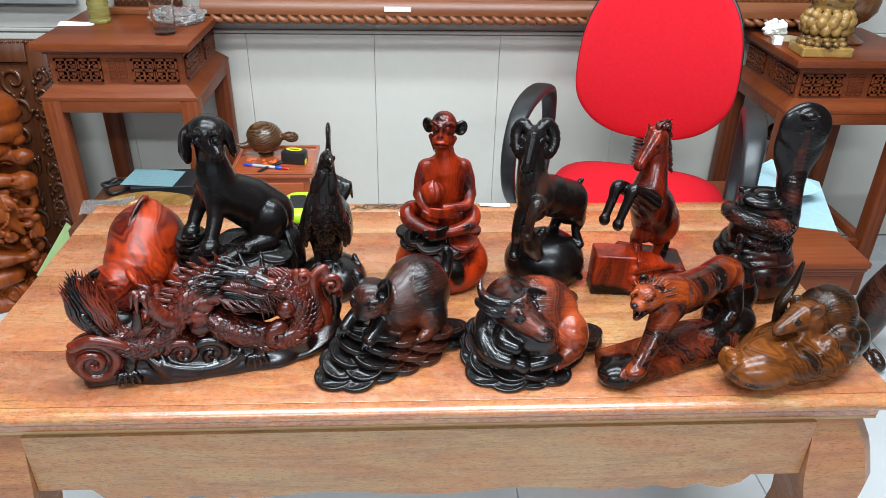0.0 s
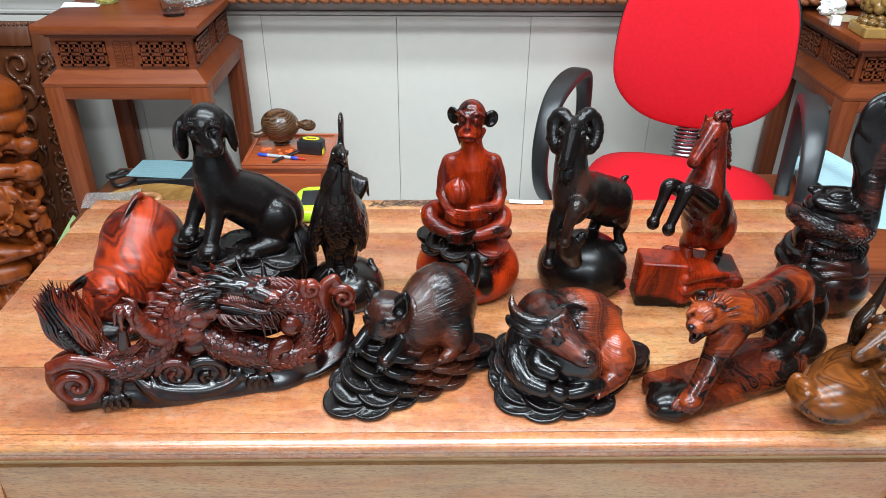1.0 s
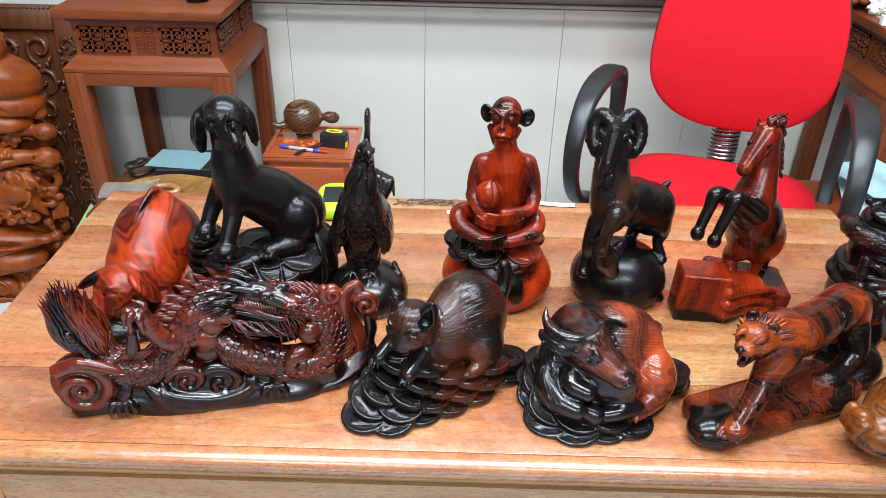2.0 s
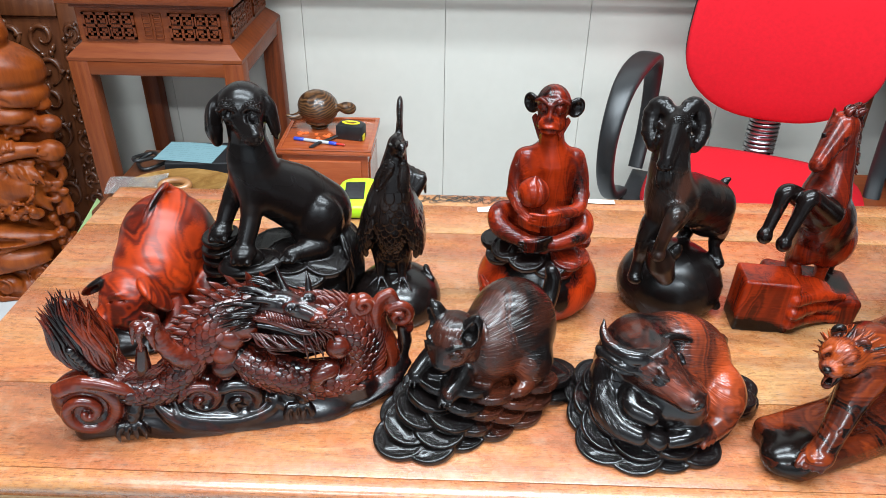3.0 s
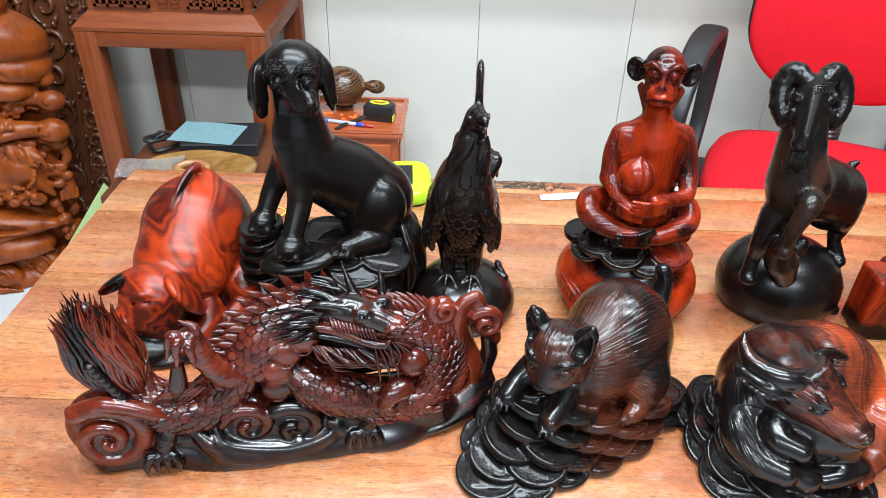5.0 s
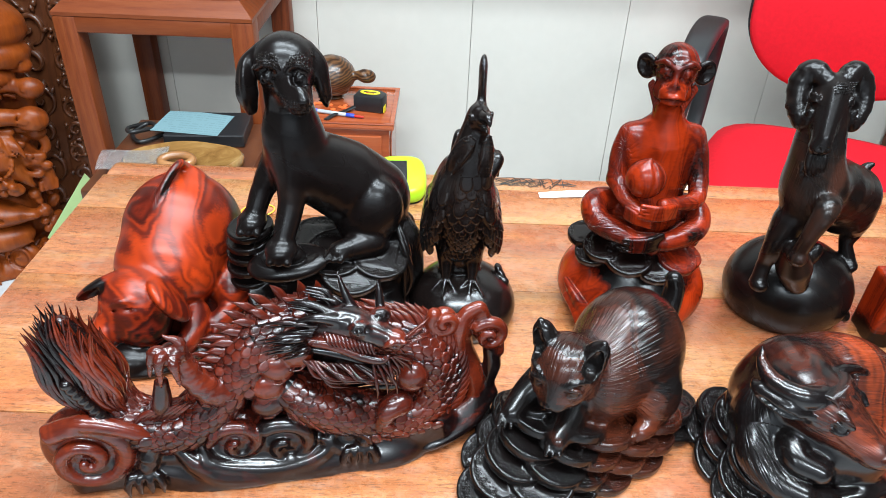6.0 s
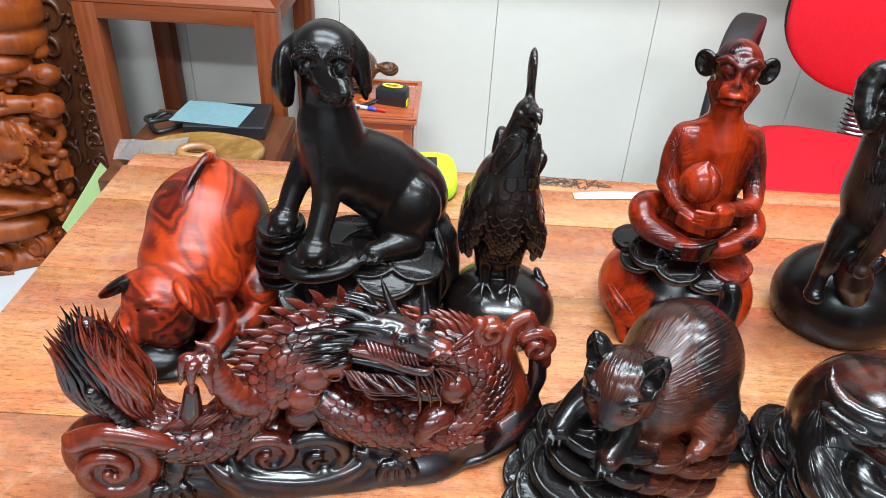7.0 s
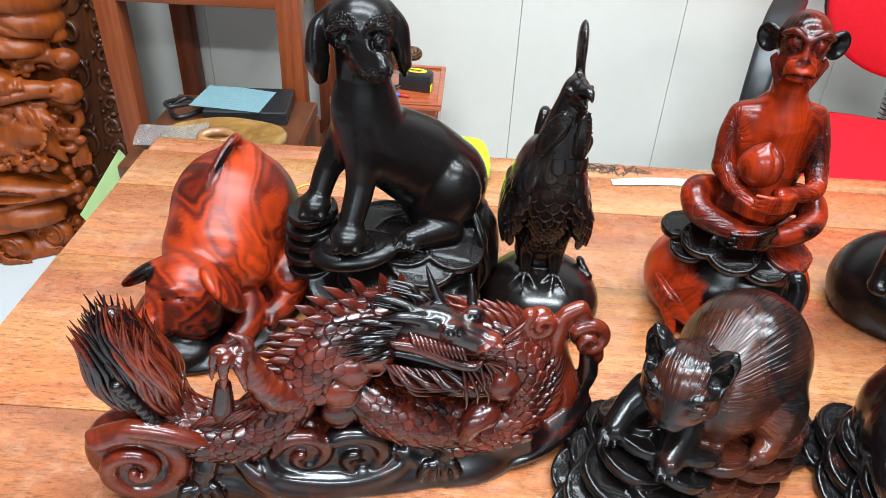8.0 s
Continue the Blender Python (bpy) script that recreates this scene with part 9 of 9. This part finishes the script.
def turtle():
    c = Clay((-9.5, -8, -0.4), (13.5, 8, 12.5), 0.2)
    c.ell(V((0, 0, 6.6)), (5.8, 5.4, 4.8), (0, 8, 0), k=0.5)
    c.ell(V((0, 0, 2.6)), (4.0, 3.8, 1.2), k=0.6)
    c.tube([(4.6, -0.6, 6.4), (6.4, -1.2, 7.0), (8.0, -1.6, 7.2)], [1.3, 1.1, 1.5], k=0.6)
    c.ell(V((9.0, -1.8, 7.0)), (2.2, 1.8, 1.7), k=0.6)
    for s in (-1, 1):
        c.ell(V((9.6, -1.8 + s * 1.1, 7.8)), 0.6, k=0.2)
    c.tube([(-4.6, -1.6, 4.6), (-6.6, -3.0, 4.4), (-8.4, -3.4, 5.2)], [1.2, 1.0, 0.4], k=0.6)
    c.tube([(10.2, -3.2, 6.4), (11.2, -2.0, 6.2), (10.8, -0.6, 6.4)], [0.16] * 3, k=0.2, cut=True)
    c.ell(V((0, 0, 0.8)), (2.6, 2.6, 0.5), k=0.1)
    c.cap((0, 0, 0.8), (0, 0, 2.4), 0.7, k=0.3)
    c.carve(lambda x, y, z: 0.16 * np.clip(np.sin(x * 1.3) * np.sin(y * 1.3 + z) - 0.2, 0, 1))
    c.flat(0.3)
    m = Mat("ringed_nutwood", 0.34, coat=0.2)
    v = m.coords((1, 1, 1.4), (0.4, 0.3, 0))
    w = m.node("ShaderNodeTexWave", Scale=34.0, Distortion=6.0, Detail=3.0)
    w.inputs["Detail Scale"].default_value = 1.0
    w.wave_type = "RINGS"
    m.link(v, w.inputs["Vector"])
    m.color(m.ramp(m.math("ADD", m.math("MULTIPLY", w.outputs["Fac"], 0.6), m.math("MULTIPLY", m.noise(v, 40), 0.4)), [(0.2, (0.022, 0.009, 0.004)), (0.5, (0.075, 0.030, 0.011)), (0.85, (0.15, 0.068, 0.026))]))
    ob = statue("turtle_carving", c, m.m, (-0.318, 2.585, 0.433), "small brown grained wooden turtle carving on a chest", group="items on the small chest")
    return ob


turtle()
M_YELLOW = plain("yellow_label", (0.78, 0.68, 0.03), 0.45)
tape = thing("tape_measure", "black tape measure with a yellow label on a chest", "tape measure", (-0.215, 2.520, 0.4365), -10, "items on the small chest")
part("case", slab([(-0.038, -0.024), (0.034, -0.027), (0.038, -0.022), (0.038, 0.012), (0.020, 0.026), (-0.020, 0.028), (-0.036, 0.018)], 0, 0.042, "z", 0.005), M_BLACK, tape, smooth=40)
oval = [(0.026 * math.cos(a) - 0.002, 0.013 * math.sin(a) + 0.002) for a in np.linspace(0, 2 * math.pi, 25)[:-1]]
part("label_plate", slab(oval, 0.0421, 0.0430, "z"), M_YELLOW, tape, "yellow oval label")
M_PRINT = plain("dark_print", (0.05, 0.03, 0.02), 0.6)
part("print_bar", box((-0.018, -0.001, 0.0431), (0.014, 0.004, 0.0435)), M_PRINT, tape)
part("print_bar", box((-0.012, -0.006, 0.0431), (0.010, -0.003, 0.0435)), plain("red_print", (0.5, 0.05, 0.02), 0.6), tape)
part("hook", box((0.0383, -0.024, 0.002), (0.0400, -0.004, 0.018), 0.0005), M_YELLOW, tape)
part("wrist_strap", sweep(spline([(-0.036, -0.02, 0.01), (-0.055, -0.045, 0.006), (-0.075, -0.075, 0.006), (-0.085, -0.105, 0.005)], 16), 0.006, 8, flat=0.4), M_BLACK, tape, smooth=60)
pen = thing("ballpoint_pen", "grey ballpoint pen with a blue grip and red cap", "pen", (-0.300, 2.472, 0.4415), -14, "items on the small chest")
for a, b, r, name, col in ((-0.075, -0.045, 0.0052, "cap", (0.03, 0.06, 0.42)), (-0.045, 0.03, 0.0048, "barrel", (0.42, 0.44, 0.46)), (0.03, 0.052, 0.0052, "grip", (0.03, 0.06, 0.42)), (0.052, 0.075, 0.0030, "tip", (0.62, 0.03, 0.02))):
    part(name, lathe([(r * 0.9, a), (r, a + 0.002), (r, b - 0.002), (r * 0.8, b)], 14, m=pose(0, 0, 0, 0, 90, 0)), plain("pen_" + name, col, 0.3), pen, smooth=40)
M_STICKER = plain("orange_sticker", (0.72, 0.13, 0.03), 0.35)
rng = random.Random(21)
for i in range(14):
    r = rng.uniform(0.005, 0.009)
    dot = part("amber_chip", lathe([(r, 0), (r * 1.05, 0.0015), (r * 0.7, 0.003)], 9), M_STICKER, smooth=40)
    dot.matrix_basis = pose(-0.318 + rng.uniform(-0.055, 0.06), 2.512 + rng.uniform(-0.025, 0.03), 0.4362, 0, 0, rng.uniform(0, 90))
    tagged(dot, "small glossy orange chip scattered on a chest", "chip", "orange chips on the chest")

# ---- on the table ----
M_LIME = plain("lime_plastic", (0.42, 0.82, 0.02), 0.35, grain=0.03)
gadget = thing("digital_gauge", "lime green plastic digital gauge with a dark screen", "gauge", (-0.095, 1.797, TOP), 4)
outline = []
for a in np.linspace(0, 2 * math.pi, 37)[:-1]:
    k = (abs(math.cos(a)) ** 3.2 + abs(math.sin(a)) ** 3.2) ** (-1 / 3.2)
    outline.append((0.040 * k * math.cos(a), 0.060 * k * math.sin(a)))
part("body", slab(outline, 0.001, 0.026, "z", 0.007), M_LIME, gadget, smooth=180)
part("screen", box((-0.026, -0.030, 0.0258), (0.010, 0.036, 0.0275), 0.001), plain("dark_screen", (0.015, 0.018, 0.02), 0.15), gadget)
part("base_plate", slab([(u * 0.96, w * 0.96) for u, w in outline], 0.0, 0.0012, "z"), M_BLACK, gadget)
M_SLIP = plain("white_paper", (0.82, 0.82, 0.80), 0.7, grain=0.02)
sheet("paper_strip", 0.125, 0.015, pose(0.185, 1.789, TOP + 0.0008, 0, 0, 6), M_SLIP, "torn white paper strip lying on the table", "paper", 0.004, seed=2)
sheet("paper_strip", 0.07, 0.016, pose(0.345, 1.828, TOP + 0.0008, 0, 0, -3), M_SLIP, "torn white paper strip near the table's back edge", "paper", 0.003, seed=3)
for bx, by, br in ((-0.300, 1.706, 0.023), (-0.287, 1.451, 0.018)):
    bm = sweep([(br * (1 + 0.12 * math.sin(2 * a)) * math.cos(a), br * 0.85 * math.sin(a), 0.001) for a in np.linspace(0, 2 * math.pi, 33)[:-1]], 0.0011, 6, closed=True)
    ob = part("rubber_band", bm, plain("yellow_rubber", (0.75, 0.50, 0.04), 0.5), smooth=180)
    ob.matrix_basis = pose(bx, by, TOP)
    tagged(ob, "thin yellow rubber band on the table", "rubber band", "rubber bands on the table")
scrawl = bmesh.new()
rng = random.Random(31)
for k in range(9):
    x = 0.035 + 0.016 * k
    pts = [(x, 1.822, 0)]
    for i in range(7):
        pts.append((x + rng.uniform(-0.022, 0.03), 1.822 + rng.uniform(-0.015, 0.018), 0))
    sweep(spline(pts, 36), 0.0007, 4, scrawl, flat=0.4)
ob = part("ink_scrawl", scrawl, plain("black_ink", (0.02, 0.018, 0.015), 0.6))
ob.matrix_basis = pose(0, 0, TOP + 0.0006)
tagged(ob, "loose black ink scribble drawn on the table planks", "drawing")

# ---- on the left stand ----
S_TOP = 0.852
M_GLASS = Mat("clear_glass", 0.04)
M_GLASS.b.inputs["Transmission Weight"].default_value = 1.0
M_GLASS.b.inputs["IOR"].default_value = 1.45
M_GLASS.color((0.95, 0.97, 0.96))
M_GLASS = M_GLASS.m
M_OIL = Mat("yellow_liquid", 0.1)
M_OIL.b.inputs["Transmission Weight"].default_value = 0.75
M_OIL.b.inputs["IOR"].default_value = 1.33
M_OIL.color((0.52, 0.46, 0.16))
M_OIL = M_OIL.m
bottle = thing("plastic_bottle", "ribbed clear plastic bottle of yellowish liquid", "bottle", (-0.775, 2.615, S_TOP))
prof = [(0.026, 0.0), (0.031, 0.004)]
for i in range(9):
    z = 0.012 + 0.015 * i
    prof += [(0.0315, z), (0.0288, z + 0.006), (0.0315, z + 0.012)]
prof += [(0.031, 0.155), (0.024, 0.185), (0.013, 0.205), (0.013, 0.222)]
part("shell", lathe(prof, 28), M_OIL, bottle, smooth=60)
part("cap", lathe([(0.0145, 0.2205), (0.0148, 0.236), (0.013, 0.239)], 20), M_LIME, bottle, "small green screw cap", smooth=40)
glass = thing("glass_mug", "empty clear faceted drinking glass", "glass", (-0.545, 2.475, S_TOP))
bm = bmesh.new()
lathe([(0.026, 0.0), (0.029, 0.002), (0.030, 0.02), (0.034, 0.095), (0.032, 0.095), (0.028, 0.022), (0.026, 0.014), (0.0, 0.012)], 20, bm)
part("tumbler", bm, M_GLASS, glass, smooth=25)
sheet("napkin", 0.10, 0.05, pose(-0.835, 2.585, S_TOP, 0, 0, 10), M_SLIP, "folded white paper napkin on the stand", "napkin", 0.004, seed=8)
bag = bmesh.new()
bmesh.ops.create_icosphere(bag, subdivisions=4, radius=1.0)
for v in bag.verts:
    n = noise.noise(v.co * 2.2) * 0.35 + noise.noise(v.co * 5.0) * 0.18
    v.co = Vector((v.co.x * 0.075, v.co.y * 0.055, max(v.co.z, -0.75) * 0.026 + 0.0205)) * (1 + n)
    v.co.z = max(v.co.z, 0.001)
ob = part("plastic_bag", bag, M_FILM, smooth=35)
ob.matrix_basis = pose(-0.54, 2.600, S_TOP, 0, 0, 20)
tagged(ob, "crumpled clear plastic bag on the stand", "plastic bag")
plaque = thing("carved_plaque", "low dark carved wooden plaque standing on the stand", "plaque", (-0.665, 2.735, S_TOP))
part("foot_rail", box((-0.12, -0.022, 0), (0.12, 0.022, 0.022), 0.004), M_FRAME, plaque, smooth=40)
part("back_board", box((-0.105, -0.004, 0.0225), (0.105, 0.012, 0.16), 0.003), M_PANEL, plaque)
for i in range(11):
    bm = bmesh.new()
    x = -0.095 + 0.019 * i
    for k in range(5):
        z = 0.04 + 0.026 * k
        sweep(spline([(x - 0.006, -0.006, z - 0.009), (x + 0.005, -0.011, z), (x - 0.004, -0.008, z + 0.010)], 6), [0.002, 0.004, 0.005, 0.005, 0.005, 0.004, 0.002], 6, bm)
    part("carved_strip", bm, M_PANEL, plaque, smooth=180)

# ---- on the right stand ----
R_TOP = 0.815
M_YWOOD = carving("yellow_boxwood", (0.07, 0.03, 0.008), (0.22, 0.115, 0.028), (0.36, 0.20, 0.055), 0.34, 16.0, spread=1.2)


def lotus():
    c = Clay((-9, -8, -0.4), (9, 8, 24), 0.2)
    c.block(V((0, 0, 1.4)), (7.4, 5.2, 1.4), 0.25, k=0.2, tone=0.75)
    for row, (r, z, n, s) in enumerate(((6.4, 3.6, 15, 1.2), (5.8, 5.0, 14, 1.1))):
        for i in range(n):
            a = 2 * math.pi * i / n
            c.ell(V((r * math.cos(a), r * 0.72 * math.sin(a), z)), (s, s, s * 0.8), k=0.3, tone=0.45)
    c.ell(V((0, 0, 4.4)), (5.8, 4.2, 2.4), k=0.5, tone=0.4)
    for row, (r, z, n) in enumerate(((6.2, 7.6, 13), (6.6, 9.6, 13), (5.8, 11.4, 12))):
        for i in range(n):
            a = 2 * math.pi * (i + 0.5 * row) / n
            c.ell(V((r * math.cos(a), r * 0.78 * math.sin(a), z)), (1.5, 1.3, 1.7), k=0.3, tone=0.55)
    c.ell(V((0, 0, 8.6)), (5.8, 4.5, 3.4), k=0.6, tone=0.5)
    c.ell(V((0, 0, 15.5)), (6.2, 4.6, 4.2), k=1.2, tone=0.5)
    c.ell(V((0, 0, 20.0)), (4.0, 3.2, 4.0), k=1.5, tone=0.5)
    c.carve(fur((0.4, 0.2, 1.0), 2.4, 0.12, 1.0, zone((0, 0, 15), (8, 7, 6))))
    c.flat(0)
    return statue("lotus_carving", c, M_YWOOD, (1.375, 2.445, R_TOP), "yellow boxwood carving with lotus petals on a block", rz=-3, group="pieces on the right stand")


lotus()
goblet = lathe([(0.0, 0.0), (0.052, 0.0), (0.055, 0.006), (0.040, 0.016), (0.022, 0.028), (0.020, 0.045), (0.030, 0.060), (0.052, 0.075), (0.070, 0.100), (0.074, 0.130), (0.066, 0.160), (0.058, 0.180), (0.052, 0.180), (0.060, 0.158), (0.066, 0.13), (0.0, 0.09)], 36)
ob = part("dark_goblet_vase", goblet, carving("dark_vase_wood", (0.03, 0.012, 0.006), (0.10, 0.04, 0.016), (0.2, 0.09, 0.04), 0.27, 8.0, 0.5), smooth=40)
ob.matrix_basis = pose(1.525, 2.585, R_TOP)
tagged(ob, "dark brown turned wooden goblet vase", "vase", "pieces on the right stand")
cube = part("paper_cube", box((-0.013, -0.011, 0), (0.013, 0.011, 0.026), 0.002), M_SLIP)
cube.matrix_basis = pose(1.290, 2.545, R_TOP, 0, 0, -8)
tagged(cube, "tiny white paper box on the stand", "box", "pieces on the right stand")
ball = bmesh.new()
bmesh.ops.create_icosphere(ball, subdivisions=4, radius=1.0)
for v in ball.verts:
    n = noise.noise(v.co * 2.0 + Vector((3, 1, 5))) * 0.45 + abs(noise.noise(v.co * 4.0)) * 0.35
    v.co = Vector((v.co.x * 0.032, v.co.y * 0.025, v.co.z * 0.026)) * (1 + n) + Vector((0, 0, 0.024))
    v.co.z = max(v.co.z, 0.0005)
ob = part("paper_wad", ball, M_SLIP, smooth=20)
ob.matrix_basis = pose(1.330, 2.660, R_TOP)
tagged(ob, "crumpled white paper wad on the stand", "paper", "pieces on the right stand")
sheet("kraft_card", 0.10, 0.07, pose(1.36, 2.615, R_TOP, 0, 0, -8), plain("kraft_card", (0.42, 0.33, 0.20), 0.7), "tan kraft card lying on the stand", "card", 0.005, seed=6)

# ---- low box, leaflets and bag between chair and stand ----
side = thing("side_box", "red-brown wooden box seat with a reeded top edge", "box seat", (1.18, 1.985, 0))
part("body", box((-0.115, -0.135, 0.0), (0.105, 0.325, 0.405), 0.003), M_STAND, side)
for i, (g, z0, z1) in enumerate(((0.004, 0.405, 0.414), (0.010, 0.4145, 0.424), (0.016, 0.4245, 0.434))):
    part("reed", box((-0.115 - g, -0.135 - g, z0), (0.105 + g, 0.325 + g, z1), 0.003), M_STAND, side, smooth=40)
part("lid", box((-0.135, -0.155, 0.4345), (0.125, 0.345, 0.452), 0.004), M_STAND, side, smooth=40)
sheet("blue_leaflet", 0.225, 0.46, pose(1.215, 2.095, 0.4535, 2, 0, -17), M_BLUE_LEAF, "large pale blue printed leaflet spread on a wooden box", "leaflet", 0.03, seed=12)
sheet("blue_leaflet", 0.14, 0.20, pose(1.225, 2.225, 0.4980, 4, -5, 20), M_BLUE_LEAF, "folded pale blue leaflet on top of another", "leaflet", 0.016, seed=15)
M_BAG = Mat("yellow_translucent_bag", 0.25)
M_BAG.b.inputs["Transmission Weight"].default_value = 0.35
M_BAG.color((0.75, 0.58, 0.20))
M_BAG = M_BAG.m
bag = bmesh.new()
bmesh.ops.create_icosphere(bag, subdivisions=4, radius=1.0)
for v in bag.verts:
    n = noise.noise(v.co * 1.8 + Vector((7, 2, 1))) * 0.3 + abs(noise.noise(v.co * 4.4)) * 0.22
    v.co = Vector((v.co.x * 0.045, v.co.y * 0.05, v.co.z * 0.22)) * (1 + n) + Vector((0, 0, 0.225))
    v.co.z = max(v.co.z, 0.0005)
ob = part("plastic_bag", bag, M_BAG, smooth=30)
ob.matrix_basis = pose(1.000, 1.835, 0.0)
tagged(ob, "crumpled yellowish plastic bag standing beside a wooden box", "plastic bag")
M_DARKW = carving("dark_polished_wood", (0.02, 0.008, 0.005), (0.07, 0.022, 0.012), (0.14, 0.05, 0.025), 0.27, 8.0, 0.3)
post = thing("carved_table_leg", "dark polished carved cabriole leg of a side table", "side table", (1.50, 2.03, 0))
part("leg", sweep(spline([(0.0, -0.03, 0.02), (0.0, 0.0, 0.08), (0.02, 0.01, 0.2), (0.06, 0.0, 0.32), (0.11, 0.0, 0.42), (0.17, 0.02, 0.50)], 30), [0.045, 0.034, 0.03, 0.028, 0.027, 0.03, 0.034, 0.04, 0.046, 0.05, 0.052, 0.053, 0.053, 0.052, 0.05, 0.048, 0.046, 0.044, 0.042, 0.04, 0.038, 0.037, 0.036, 0.036, 0.036, 0.036, 0.037, 0.038, 0.04, 0.042, 0.044], 16), M_DARKW, post, smooth=180)
for i in (-1, 0, 1):
    part("claw", sweep(spline([(0.018 * i, -0.04, 0.05), (0.028 * i, -0.075, 0.035), (0.034 * i, -0.085, 0.012)], 8), [0.016, 0.018, 0.019, 0.018, 0.017, 0.016, 0.014, 0.011, 0.006], 10), M_DARKW, post, smooth=180)
part("top", box((0.13, -0.06, 0.505), (0.50, 0.22, 0.53), 0.006), M_DARKW, post, smooth=40)
part("leg", box((0.44, 0.16, 0.0), (0.48, 0.20, 0.5045), 0.006), M_DARKW, post)
post2 = thing("turned_post", "dark turned wooden post with a carved head", "post", (1.455, 2.70, 0))
part("shaft", lathe([(0.0, 0.0), (0.04, 0.0), (0.04, 0.03), (0.02, 0.06), (0.026, 0.16), (0.018, 0.24), (0.028, 0.30), (0.020, 0.34), (0.026, 0.40), (0.022, 0.44), (0.0, 0.445)], 20), M_DARKW, post2, smooth=40)
part("scroll_head", sweep(spline([(0.0, 0, 0.44), (-0.01, -0.02, 0.48), (-0.035, -0.03, 0.50), (-0.05, -0.03, 0.48), (-0.04, -0.03, 0.462)], 20), 0.016, 10), M_DARKW, post2, smooth=180)
bit = part("paper_scrap", box((-0.012, -0.008, 0.0), (0.012, 0.008, 0.0015)), plain("scrap_paper", (0.55, 0.5, 0.38), 0.7))
bit.matrix_basis = pose(1.60, 2.11, 0, 0, 0, 30)
tagged(bit, "tiny scrap of paper on the floor tiles", "scrap")


# ---- added grey sheet that darkens the wall over the dark screen ----
tagged(part("grey_patch_sheet", box((-1.75, WALL - 0.035, 0.872), (-0.90, WALL - 0.012, 1.32), 0.003), plain("grey_patch_tone", (0.20, 0.205, 0.21), 0.45, grain=0.1, scale=9, bump=0.05)), "added plain grey sheet darkening the white wall above a rail", "board")
